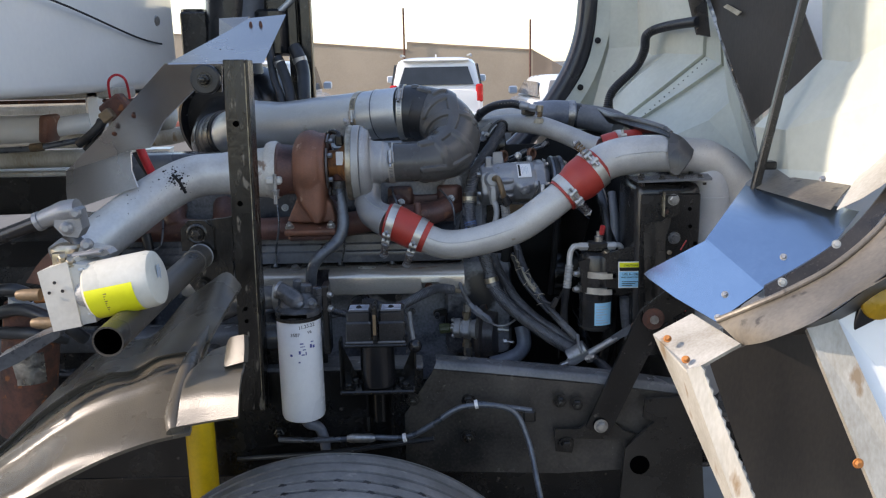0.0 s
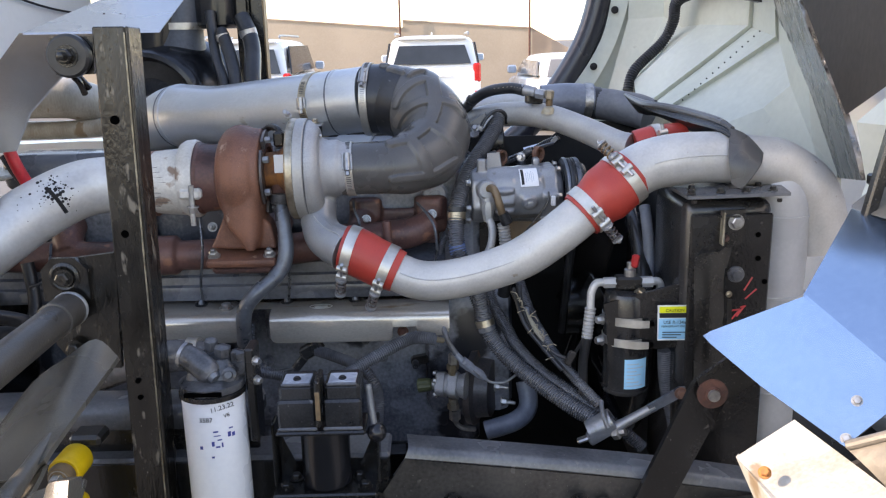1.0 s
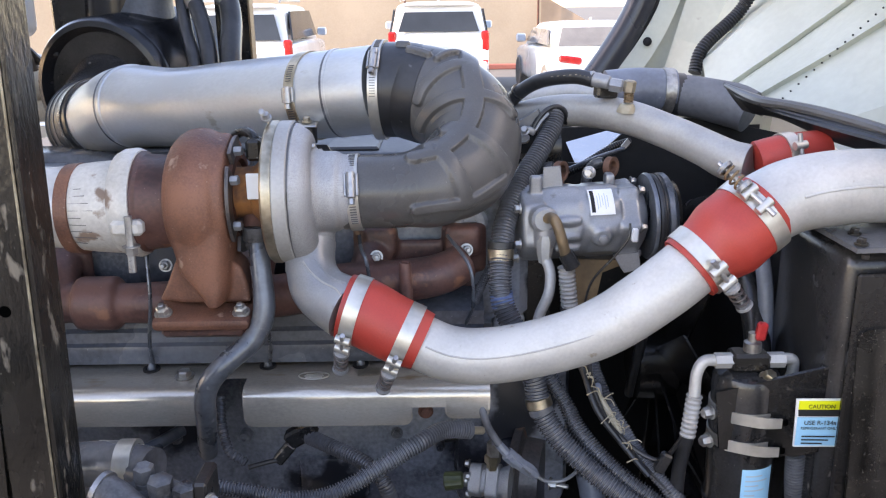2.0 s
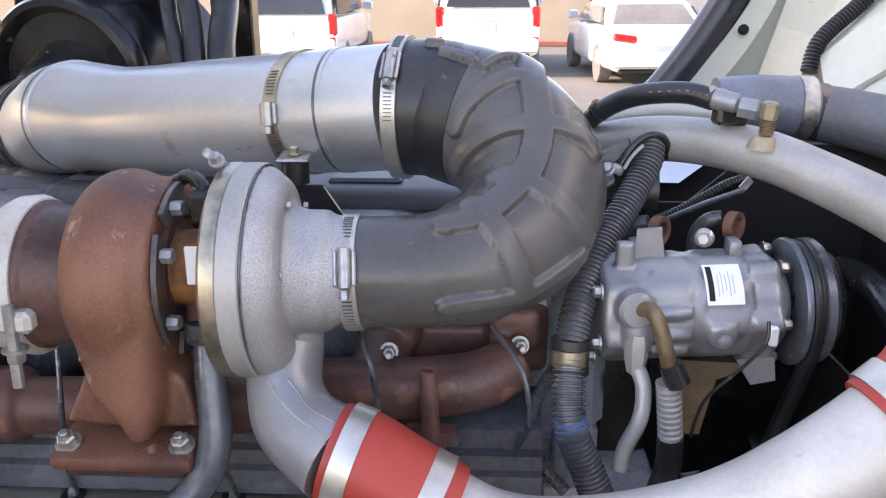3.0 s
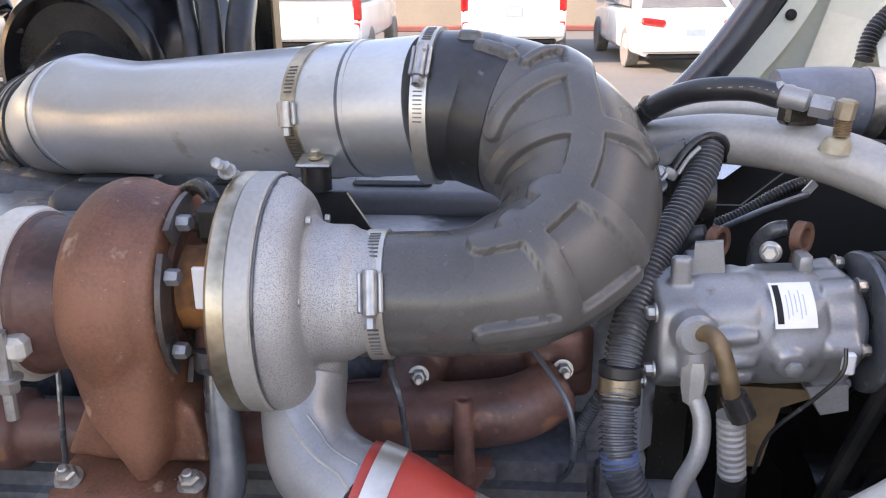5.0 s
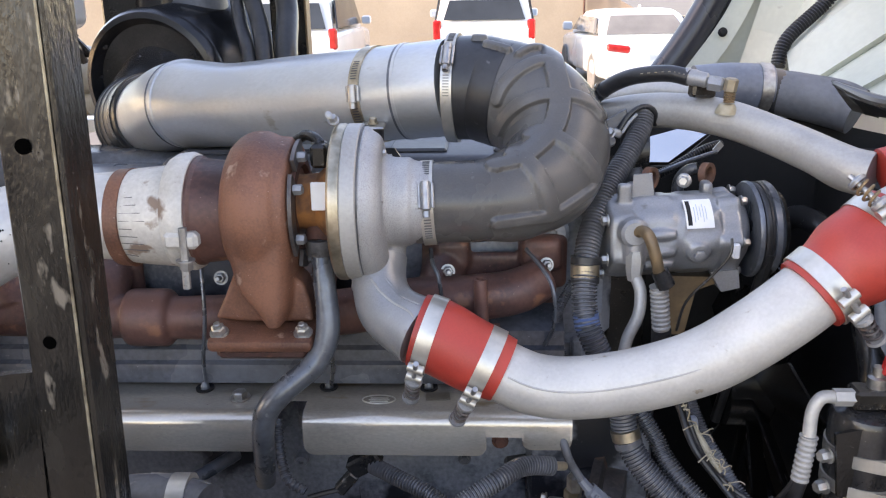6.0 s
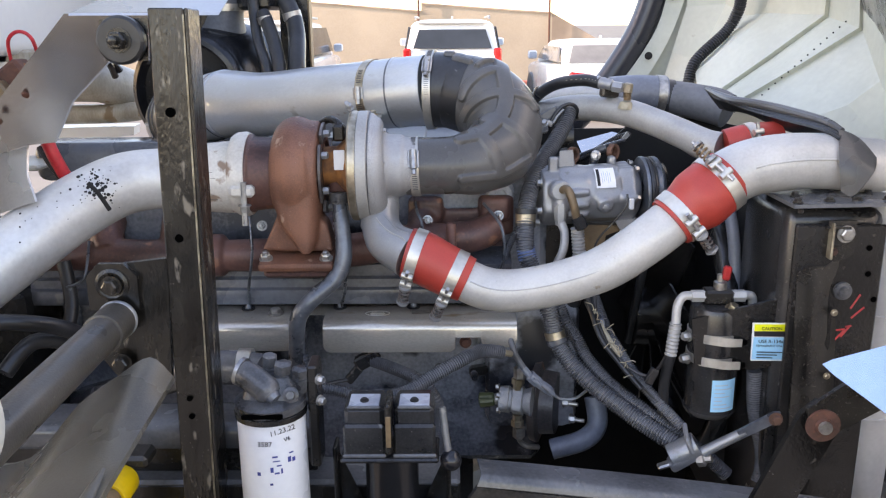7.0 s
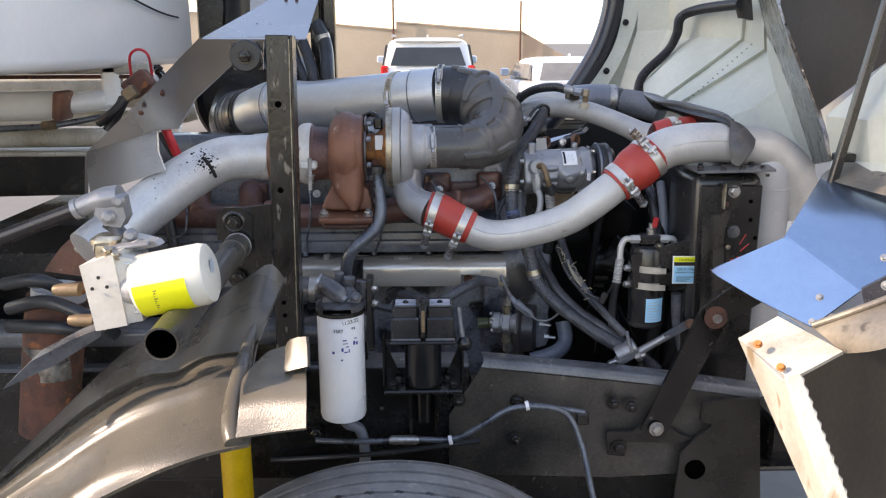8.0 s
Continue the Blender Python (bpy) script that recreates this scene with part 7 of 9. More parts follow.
    hose("brake_line", "thin black line along the rail", [(-0.532, 2.240, 0.755), (-0.368, 2.220, 0.773), (-0.235, 2.210, 0.788), (-0.036, 2.210, 0.813)], 0.006, "hose", 10, category="line")


chassis()
# axle and suspension in the dark below
sus = thing("leaf_spring", "black leaf spring and axle under the rail", "suspension", (-0.2, 2.2, 0.55))
for k in range(4):
    part("leaf", sheet([[(-0.95 + 0.1 * k, 2.16, 0.62 - 0.016 * k), (-0.2, 2.16, 0.50 - 0.016 * k), (0.55 - 0.1 * k, 2.16, 0.60 - 0.016 * k)], [(-0.95 + 0.1 * k, 2.24, 0.62 - 0.016 * k), (-0.2, 2.24, 0.50 - 0.016 * k), (0.55 - 0.1 * k, 2.24, 0.60 - 0.016 * k)]], (0, 0, -0.012), sub=6), "black_worn", sus)
part("axle_beam", box((-0.2, 2.7, 0.42), (0.10, 1.6, 0.11), bevel=0.015), "black", sus)
part("oil_pan", box((-0.45, 2.9, 0.66), (0.85, 0.36, 0.22), bevel=0.03), "black", sus)

# Far wheel, bumper and gearbox are added to block light under the truck.
far = thing("far_wheel", "dark far-side front wheel added to block light under the truck", "wheel", (-0.25, 4.0, 0.0))
part("tyre", lathe((-0.23, 3.85, 0.5), (0, 1, 0), [(0, 0.3), (0.0, 0.46), (0.03, 0.50), (0.25, 0.50), (0.28, 0.46), (0.28, 0.3)], 48), "tyre", far)
part("rim", lathe((-0.23, 3.87, 0.5), (0, 1, 0), [(0, 0.05), (0.02, 0.3), (0.2, 0.3)], 32), "black_worn", far)
bmp = thing("front_bumper", "black front bumper and tow frame added to block light below the hood", "bumper", (1.0, 2.8, 0.4))
part("beam", box((1.15, 2.85, 0.55), (0.14, 2.3, 0.36), bevel=0.04), "black", bmp)
part("splash_apron", box((0.62, 2.85, 0.55), (0.03, 1.1, 0.55), bevel=0.005), "plastic", bmp)
gb = thing("gearbox", "black gearbox and bell housing added to block light behind the engine", "gearbox", (-1.2, 2.85, 0.7))
part("bell_housing", box((-1.15, 2.85, 0.95), (0.45, 0.6, 0.6), bevel=0.06), "black", gb)
part("case", box((-1.7, 2.85, 0.85), (0.8, 0.45, 0.45), bevel=0.06), "black", gb)

# ---- front wheel ----
def wheel():
    cx, y0, top = -0.23, 1.62, 0.955
    R = 0.478
    c = Vector((cx, y0, top - R))
    e = thing("front_wheel", "dusty black truck tyre with ribbed tread on its wheel", "wheel", (cx, 1.76, top - 2 * R))
    prof = [(0.0, R - 0.16), (0.01, R - 0.10), (0.012, R - 0.05), (0.03, R - 0.018), (0.042, R - 0.008), (0.055, R - 0.002)]
    for k in range(5):
        y = 0.058 + 0.036 * k
        prof += [(y, R), (y + 0.026, R), (y + 0.028, R - 0.010), (y + 0.034, R - 0.010)]
    prof += [(0.236, R), (0.25, R - 0.006), (0.265, R - 0.015), (0.28, R - 0.05), (0.28, R - 0.16)]
    ty = part("tread_and_sidewall", lathe(c, (0, 1, 0), prof, 160), "tyre", e)
    part("rim", lathe(c + Vector((0, 0.05, 0)), (0, 1, 0), [(0, 0.10), (0.0, 0.24), (-0.03, 0.303), (-0.03, 0.320), (0.18, 0.320)], 48), "white_plate", e)
    part("hub", lathe(c + Vector((0, -0.02, 0)), (0, 1, 0), [(0, 0.07), (0.03, 0.10), (0.08, 0.12)], 32), "black_worn", e)
    for y in (0.0505, 0.088, 0.124):
        g = Geo()
        for k in range(56):
            a = 2 * math.pi * (k + 5.3 * y) / 56
            d = Vector((math.cos(a), 0, math.sin(a)))
            t = Vector((-math.sin(a), 0, math.cos(a)))
            if d.z > 0:
                m = Matrix((t, Vector((0, 1, 0)), d)).transposed().to_4x4()
                m.translation = c + d * (R - (0.0055 if y > 0.06 else 0.009)) + Vector((0, y, 0))
                box(None, (0.016, 0.012, 0.012), m=m @ Matrix.Rotation(0.5, 4, "Z"), bevel=0.002, geo=g)
        tagged(part("tread_notch", g, "hose", ty, "dark notches along the tread ribs"), kind="stuff")


wheel()

# ---- upright post and strut ----
post = thing("support_post", "scuffed black steel channel post with bolt holes", "post", (-0.48, 2.26, 0.7))
T = Vector((-0.465, 2.235, 1.735))
Bt = Vector((-0.474, 2.215, 0.997))
dz = T - Bt
L = dz.length + 0.10
zx = dz.normalized()
xx = Vector((0, 1, 0)).cross(zx).normalized()
yy = zx.cross(xx)
pm = Matrix((xx, yy, zx)).transposed().to_4x4()
pm.translation = (T + Bt) / 2 - zx * 0.05
part("front_flange", box(None, (0.050, 0.006, L), m=pm @ pose(-0.002, 0.0, 0), bevel=0.002), "post", post)
part("web", box(None, (0.006, 0.055, L), m=pm @ pose(0.026, 0.025, 0), bevel=0.002), "post", post)
part("rear_flange", box(None, (0.05, 0.006, L), m=pm @ pose(0.004, 0.052, 0), bevel=0.002), "post", post)
part("worn_edge", box(None, (0.0028, 0.0028, L * 0.98), m=pm @ pose(0.0222, -0.0024, 0), bevel=0.0008), "worn_edge", post, "bare worn steel edge")
for p, r in (((-0.471, 2.231, 1.592), 0.007), ((-0.474, 2.228, 1.408), 0.0065), ((-0.478, 2.218, 1.155), 0.0045), ((-0.477, 2.218, 1.125), 0.0045)):
    part("bolt_hole", lathe(p, (0, -1, 0), [(-0.002, r), (0.0052, r), (0.0052, r * 0.3)], 18), "void", post)
tb = part("top_bracket", prism([(-0.568, 2.250, 1.720), (-0.499, 2.250, 1.722), (-0.503, 2.250, 1.663), (-0.564, 2.250, 1.663)], (0, 0.008, 0)), "black", post)
wc = Vector((-0.535, 2.235, 1.692))
part("rubber_washer", lathe(wc, (0, -1, 0), [(-0.012, 0.034), (0.0, 0.034), (0.004, 0.030), (0.004, 0.012)], 32), "hose", tb)
part("bracket_bolt", bolt(wc + Vector((0, -0.004, 0)), (0, -1, 0), 0.013, 0.014, stud=0.012), "black_worn", tb)
sb = part("strut_bracket", prism([(-0.607, 2.225, 1.364), (-0.495, 2.225, 1.377), (-0.505, 2.220, 1.177), (-0.578, 2.220, 1.177), (-0.609, 2.220, 1.222)], (0, 0.010, 0)), "post", post)
part("lower_bolt", bolt((-0.574, 2.208, 1.217), (0, -1, 0), 0.012, 0.010), "post", sb)
bpc = Vector((-0.577, 2.213, 1.336))
part("bracket_plate", prism([bpc + Vector((0.038 * u, 0, 0.036 * v)) for u, v in ((-1, -1), (1, -1), (1, 0.45), (0.5, 1), (-0.5, 1), (-1, 0.45))], (0, 0.010, 0)), "post", sb)
part("plate_washer", lathe(bpc + Vector((0, 0.001, 0.004)), (0, -1, 0), [(0, 0.025), (0.003, 0.025), (0.005, 0.020), (0.003, 0.015)], 32), "post", sb)
part("bracket_bolt", bolt((-0.576, 2.208, 1.340), (0, -1, 0), 0.0115, 0.011), "post", sb)
strut = thing("cab_strut_tube", "scuffed black steel tube with open end", "tube", (-0.569, 1.900, 1.289))
SA, SB = Vector((-0.569, 2.200, 1.290)), Vector((-0.555, 1.600, 1.287))
part("tube_body", tube([SA, SA.lerp(SB, 0.5), SB], 0.026, 28, 4, hollow=0.003), "strut", strut)
_sd = (SB - SA).normalized()
part("tube_bore", lathe(SB - _sd * 0.14, _sd, [(0.0, 0.0226), (0.138, 0.0226), (0.138, 0.0220), (0.004, 0.0220), (0.004, 0.001)], 28), "void", strut)
part("tube_collar", tube([SA + (SA - SB) * 0.0, SA.lerp(SB, 0.10)], 0.0285, 28, 2), "strut", strut)
part("worn_ring", lathe(SA - _sd * 0.004, _sd, [(0.0, 0.024), (0.0, 0.0286), (0.003, 0.0296), (0.008, 0.0296), (0.010, 0.0284)], 36), "alu_tube", strut, "bare worn metal rim")
part("tube_seam", lathe(SA.lerp(SB, 0.10), _sd, [(-0.002, 0.0260), (-0.001, 0.0290), (0.002, 0.0290), (0.003, 0.0258)], 32), "strut", strut)

# ---- fender liner beside the cab ----
fe = thing("fender_liner", "dusty grey-tan moulded fender with rolled outer edge", "fender", (-0.6, 1.7, 1.0))
rows = [
    [(-1.196, 1.986, 0.712), (-1.054, 2.000, 0.850), (-0.965, 2.009, 0.936), (-0.880, 2.018, 1.017), (-0.796, 2.027, 1.094), (-0.724, 2.036, 1.141), (-0.643, 2.044, 1.149), (-0.571, 2.053, 1.224), (-0.520, 2.062, 1.259), (-0.477, 2.071, 1.283), (-0.451, 2.080, 1.251)],
    [(-1.079, 1.800, 0.829), (-0.948, 1.810, 0.944), (-0.866, 1.816, 1.016), (-0.788, 1.821, 1.081), (-0.716, 1.827, 1.129), (-0.659, 1.832, 1.153), (-0.610, 1.838, 1.156), (-0.561, 1.843, 1.183), (-0.517, 1.849, 1.191), (-0.487, 1.854, 1.195), (-0.460, 1.860, 1.212)],
    [(-1.086, 1.795, 0.828), (-0.947, 1.805, 0.938), (-0.860, 1.811, 1.007), (-0.782, 1.816, 1.068), (-0.711, 1.822, 1.112), (-0.656, 1.827, 1.137), (-0.607, 1.833, 1.142), (-0.559, 1.838, 1.170), (-0.514, 1.844, 1.178), (-0.486, 1.849, 1.180), (-0.467, 1.855, 1.195)],
    [(-1.066, 1.755, 0.845), (-0.925, 1.765, 0.952), (-0.837, 1.771, 1.019), (-0.759, 1.776, 1.076), (-0.692, 1.782, 1.119), (-0.640, 1.787, 1.139), (-0.593, 1.793, 1.144), (-0.546, 1.798, 1.167), (-0.508, 1.804, 1.174), (-0.482, 1.809, 1.176), (-0.465, 1.815, 1.184)],
    [(-1.019, 1.675, 0.892), (-0.881, 1.685, 0.990), (-0.795, 1.691, 1.051), (-0.719, 1.696, 1.098), (-0.658, 1.702, 1.134), (-0.607, 1.707, 1.155), (-0.562, 1.713, 1.168), (-0.523, 1.718, 1.181), (-0.489, 1.724, 1.185), (-0.469, 1.729, 1.186), (-0.453, 1.735, 1.190)],
    [(-0.984, 1.667, 0.907), (-0.854, 1.670, 0.990), (-0.773, 1.672, 1.042), (-0.708, 1.674, 1.085), (-0.649, 1.677, 1.118), (-0.600, 1.679, 1.138), (-0.556, 1.681, 1.150), (-0.517, 1.683, 1.163), (-0.483, 1.686, 1.169), (-0.462, 1.688, 1.170), (-0.447, 1.690, 1.174)],
    [(-0.844, 1.582, 0.986), (-0.766, 1.585, 1.024), (-0.717, 1.587, 1.048), (-0.668, 1.589, 1.077), (-0.620, 1.592, 1.099), (-0.576, 1.594, 1.113), (-0.538, 1.596, 1.124), (-0.503, 1.598, 1.132), (-0.470, 1.601, 1.137), (-0.448, 1.603, 1.140), (-0.434, 1.605, 1.140)],
    [(-0.854, 1.557, 0.969), (-0.756, 1.560, 1.011), (-0.695, 1.562, 1.037), (-0.652, 1.564, 1.059), (-0.604, 1.567, 1.082), (-0.566, 1.569, 1.099), (-0.527, 1.571, 1.113), (-0.494, 1.573, 1.123), (-0.463, 1.576, 1.129), (-0.444, 1.578, 1.132), (-0.431, 1.580, 1.134)],
]
part("liner_shell", sheet(rows, (0.0, 0.006, -0.008), sub=4), "liner", fe)
part("cross_rib", tube([(-0.478, 1.900, 1.212), (-0.479, 1.845, 1.199), (-0.470, 1.738, 1.194), (-0.472, 1.688, 1.166), (-0.463, 1.618, 1.149), (-0.454, 1.582, 1.133)], [0.005, 0.010, 0.0145, 0.0165, 0.0175, 0.014], 20, 6), "liner", fe)
wing = [
    [(-0.447, 1.730, 1.203), (-0.429, 1.740, 1.218), (-0.407, 1.740, 1.227), (-0.360, 1.730, 1.242)],
    [(-0.458, 1.690, 1.196), (-0.423, 1.680, 1.208), (-0.395, 1.670, 1.212), (-0.353, 1.660, 1.217)],
    [(-0.453, 1.645, 1.196), (-0.414, 1.635, 1.208), (-0.379, 1.625, 1.213), (-0.346, 1.615, 1.221)],
    [(-0.447, 1.605, 1.188), (-0.406, 1.595, 1.197), (-0.372, 1.585, 1.204), (-0.341, 1.575, 1.210)],
    [(-0.449, 1.575, 1.147), (-0.402, 1.565, 1.159), (-0.369, 1.555, 1.168), (-0.339, 1.545, 1.176)],
]
part("front_wing", sheet(wing, (0, 0.006, -0.006), sub=4), "liner", fe)
part("front_nub", sheet([[(-0.390, 1.700, 1.243), (-0.379, 1.690, 1.260), (-0.353, 1.680, 1.268)], [(-0.387, 1.675, 1.232), (-0.375, 1.670, 1.243), (-0.349, 1.660, 1.251)], [(-0.386, 1.655, 1.218), (-0.370, 1.650, 1.224), (-0.347, 1.640, 1.233)]], (0, 0.03, -0.012), sub=3), "liner", fe)

# ---- hydraulic valve block at the cab corner ----
vb = thing("lift_valve", "white valve block with a round plastic reservoir", "valve", (-0.635, 1.720, 1.347))
V = [Vector((-0.700, 1.690, 1.384)), Vector((-0.647, 1.690, 1.402)), Vector((-0.635, 1.690, 1.286)), Vector((-0.685, 1.690, 1.277))]
part("block", prism(V, (0.02, 0.075, 0.008)), "cast_white", vb)
part("gasket_plate", prism([V[1] + Vector((0.0005, 0.004, -0.004)), V[1] + Vector((0.026, 0.010, -0.010)), V[2] + Vector((0.022, 0.010, 0.004)), V[2] + Vector((0.0005, 0.004, 0.002))], (0.006, 0.06, 0)), "cast_white", vb, "ribbed pale flange beside the block")
for k in range(9):
    q = V[1].lerp(V[2], 0.14 + 0.085 * k) + Vector((0.018, 0.006, 0))
    part("flange_tooth", box(q, (0.010, 0.004, 0.005), (0, -8, 0), bevel=0.001), "grey_tank", vb)
for c in ((-0.682, 1.689, 1.348), (-0.671, 1.689, 1.366), (-0.659, 1.689, 1.351)):
    part("screw", bolt(c, (0, -1, 0), 0.003, 0.002, washer=False), "ink", vb)
R0, R1_ = Vector((-0.621, 1.720, 1.342)), Vector((-0.503, 1.720, 1.364))
ra = (R1_ - R0).normalized()
rl = (R1_ - R0).length
rs = part("reservoir", lathe(R0, ra, [(0, 0.045), (0.006, 0.050), (rl - 0.015, 0.050), (rl - 0.004, 0.047), (rl, 0.040)], 48), "clear_tank", vb, "milky white plastic reservoir")
yl = part("yellow_label", lathe(R0 + ra * 0.006, ra, [(0, 0.0507), (rl * 0.70, 0.0507)], 40, arc=(-100, 12)), "yellow_label", rs, "bright yellow sticker")
part("end_print", box(R1_ + ra * 0.0005 + Vector((0.0, -0.004, 0.012)), (0.001, 0.012, 0.022), bevel=0), "plate_bar", rs)
part("end_print", box(R1_ + ra * 0.0005 + Vector((0.0, 0.006, 0.006)), (0.001, 0.004, 0.020), bevel=0), "plate_bar", rs)
for k in range(9):
    part("label_mark", lathe(R0 + ra * (0.034 + 0.0005 * k), ra, [(0, 0.0512), (0.0015 + 0.002 * (k % 3), 0.0512)], 4, arc=(-42 + 5 * k, -40 + 5 * k)), "gold_cast", yl)
part("neck", lathe(R0 - ra * 0.02, ra, [(0, 0.03), (0.02, 0.034)], 28), "alu_cast", vb)
for c in ((-0.744, 1.740, 1.331), (-0.734, 1.760, 1.272)):
    part("brass_fitting", lathe(c, (1, 0, 0), [(-0.022, 0.008), (-0.01, 0.011), (0.02, 0.011)], 12), "gold_cast", vb)
part("top_fitting", lathe((-0.673, 1.720, 1.401), (0, 0, 1), [(-0.02, 0.012), (0.0, 0.014), (0.010, 0.012)], 6), "brass", vb)
part("top_rail", box((-0.638, 1.730, 1.405), (0.075, 0.02, 0.006), (0, -8, 0), bevel=0.002), "alu_grey", vb)
for c in ((-0.646, 1.700, 1.396), (-0.658, 1.700, 1.403)):
    part("top_nut", bolt(c, (0.2, -0.5, 0.8), 0.007, 0.008), "brass", vb)
part("mount_arm", prism([(-0.686, 1.720, 1.273), (-0.691, 1.720, 1.257), (-0.758, 1.700, 1.218), (-0.828, 1.660, 1.193), (-0.787, 1.680, 1.232), (-0.726, 1.700, 1.261)], (0, 0.04, 0.004)), "steel_grey", vb)
# prop rod with cast clevis
rod = thing("prop_rod", "black gas rod with a cast silver clevis", "rod", (-0.749, 1.800, 1.445))
part("rod_tube", tube([(-0.958, 1.820, 1.370), (-0.819, 1.810, 1.423), (-0.736, 1.800, 1.453)], 0.013, 16), "seal", rod)
part("clevis_barrel", tube([(-0.738, 1.800, 1.453), (-0.715, 1.800, 1.462), (-0.688, 1.798, 1.470), (-0.664, 1.796, 1.474)], [0.0155, 0.0175, 0.0205, 0.0195], 28), "alu_grey", rod, "cast silver clevis barrel")
part("barrel_mouth", lathe((-0.738, 1.800, 1.453), (-0.93, 0, -0.36), [(-0.004, 0.0140), (-0.004, 0.0178), (0.005, 0.0178), (0.007, 0.0140)], 28), "alu_grey", rod)
part("clevis_cheek", prism([(-0.700, 1.782, 1.466), (-0.672, 1.782, 1.484), (-0.658, 1.782, 1.474), (-0.654, 1.782, 1.440), (-0.664, 1.782, 1.424), (-0.690, 1.782, 1.428), (-0.705, 1.782, 1.446)], (0, 0.034, 0)), "alu_grey", rod)
for x, y, z, q in ((-0.664, 1.778, 1.468, 0.0105), (-0.683, 1.776, 1.442, 0.0115), (-0.648, 1.772, 1.412, 0.0110)):
    part("pin_boss", lathe((x, y + 0.010, z), (0.2, -1, 0.1), [(0, q), (0.010, q), (0.013, q * 0.75), (0.016, q * 0.5)], 22), "alu_grey", rod)
part("knuckle", tube([(-0.690, 1.795, 1.432), (-0.676, 1.795, 1.420), (-0.668, 1.795, 1.408)], [0.012, 0.011, 0.013], 16), "grime", rod)
part("clevis_base", loft([((-0.690, 1.790, 1.398), 0.026, 0.022, 0.5), ((-0.688, 1.790, 1.406), 0.027, 0.022, 0.5), ((-0.684, 1.790, 1.412), 0.022, 0.018, 0.6)]), "brass", rod, "gold-tinted flange")
part("base_arm", prism([(-0.712, 1.780, 1.398), (-0.640, 1.775, 1.410), (-0.610, 1.775, 1.402), (-0.612, 1.775, 1.392), (-0.650, 1.778, 1.390), (-0.712, 1.780, 1.384)], (0, 0.030, 0)), "cast_white", rod)
part("lever_plate", prism([(-0.668, 1.740, 1.402), (-0.596, 1.735, 1.412), (-0.590, 1.735, 1.404), (-0.664, 1.740, 1.388)], (0.004, 0.024, 0)), "alu_grey", rod, "flat grey lever plate")
# lower hydraulics at the left: rusty cylinder, hoses
rp = thing("rusty_bracket", "curved rusty steel bracket behind the valve", "bracket", (-0.986, 2.350, 1.265))
part("bent_plate", sheet([[(-1.066, 2.360, 1.194), (-1.017, 2.360, 1.255), (-0.960, 2.360, 1.297), (-0.925, 2.360, 1.314)], [(-0.964, 2.340, 1.185), (-0.946, 2.340, 1.226), (-0.919, 2.340, 1.267), (-0.894, 2.340, 1.287)]], (0, 0.012, 0), sub=3), "rust", rp)
part("edge_bolt", bolt((-0.972, 2.345, 1.253), (0, -1, 0), 0.008, 0.008), "bolt", rp)
cyl = thing("lift_cylinder", "rust-stained hydraulic cylinder with peeling label", "cylinder", (-0.996, 2.200, 1.040))
part("barrel", tube([(-0.946, 2.150, 1.195), (-0.967, 2.150, 1.086), (-0.999, 2.150, 0.889)], 0.062, 28), "rust_dark", cyl)
part("cap_head", tube([(-0.941, 2.150, 1.215), (-0.946, 2.150, 1.184)], 0.055, 24, 1), "grey_tank", cyl)
part("port_lever", tube([(-1.002, 2.100, 1.251), (-0.969, 2.100, 1.238), (-0.933, 2.110, 1.240)], [0.008, 0.010, 0.008], 12), "alu_grey", cyl)
part("orange_fitting", lathe((-0.875, 2.060, 1.238), (1, 0, 0.1), [(-0.02, 0.012), (0.02, 0.014), (0.03, 0.010)], 10), "rust_orange", cyl)
part("orange_fitting", lathe((-0.856, 2.060, 1.180), (1, 0, 0.1), [(-0.02, 0.014), (0.015, 0.016), (0.025, 0.010)], 10), "rust_orange", cyl)
part("label", lathe((-0.966, 2.150, 1.058), (0, 0, 1), [(-0.035, 0.0627), (0.04, 0.0627)], 20, arc=(40, 140)), "foil", cyl)
for pts in ([(-1.025, 2.100, 1.185), (-0.921, 2.050, 1.214), (-0.825, 2.020, 1.187), (-0.794, 2.050, 1.144)], [(-1.030, 2.100, 1.146), (-0.904, 2.050, 1.159), (-0.845, 2.080, 1.135)], [(-1.030, 2.100, 1.238), (-0.955, 2.080, 1.252), (-0.918, 2.100, 1.229)], [(-0.876, 2.300, 1.236), (-0.809, 2.300, 1.250), (-0.744, 2.350, 1.225), (-0.709, 2.400, 1.185)], [(-0.809, 2.300, 1.161), (-0.781, 2.350, 1.196), (-0.733, 2.400, 1.175)], [(-0.842, 2.620, 1.262), (-0.828, 2.600, 1.174), (-0.831, 2.550, 1.109)]):
    hose("hydraulic_hose", "dark hydraulic hose near the cab corner", pts, 0.014, "hose", 12)
SX, SY = -0.592, 2.15
ys = thing("shock_absorber", "yellow painted shock absorber bolted to the frame", "shock absorber", (SX, SY, 0.45))
part("body", lathe((SX, SY, 0.45), (0, 0, 1), [(0, 0.030), (0.002, 0.034), (0.505, 0.034), (0.520, 0.032), (0.530, 0.024), (0.534, 0.0)], 40), "yellow", ys)
part("piston_rod", lathe((SX, SY, 0.30), (0, 0, 1), [(0, 0.012), (0.15, 0.012)], 20), "bolt", ys)
eye = part("eye", lathe((SX, SY + 0.055, 1.022), (0, -1, 0), [(0, 0.016), (0, 0.025), (0.004, 0.027), (0.056, 0.027), (0.060, 0.025), (0.060, 0.016)], 36), "yellow", ys)
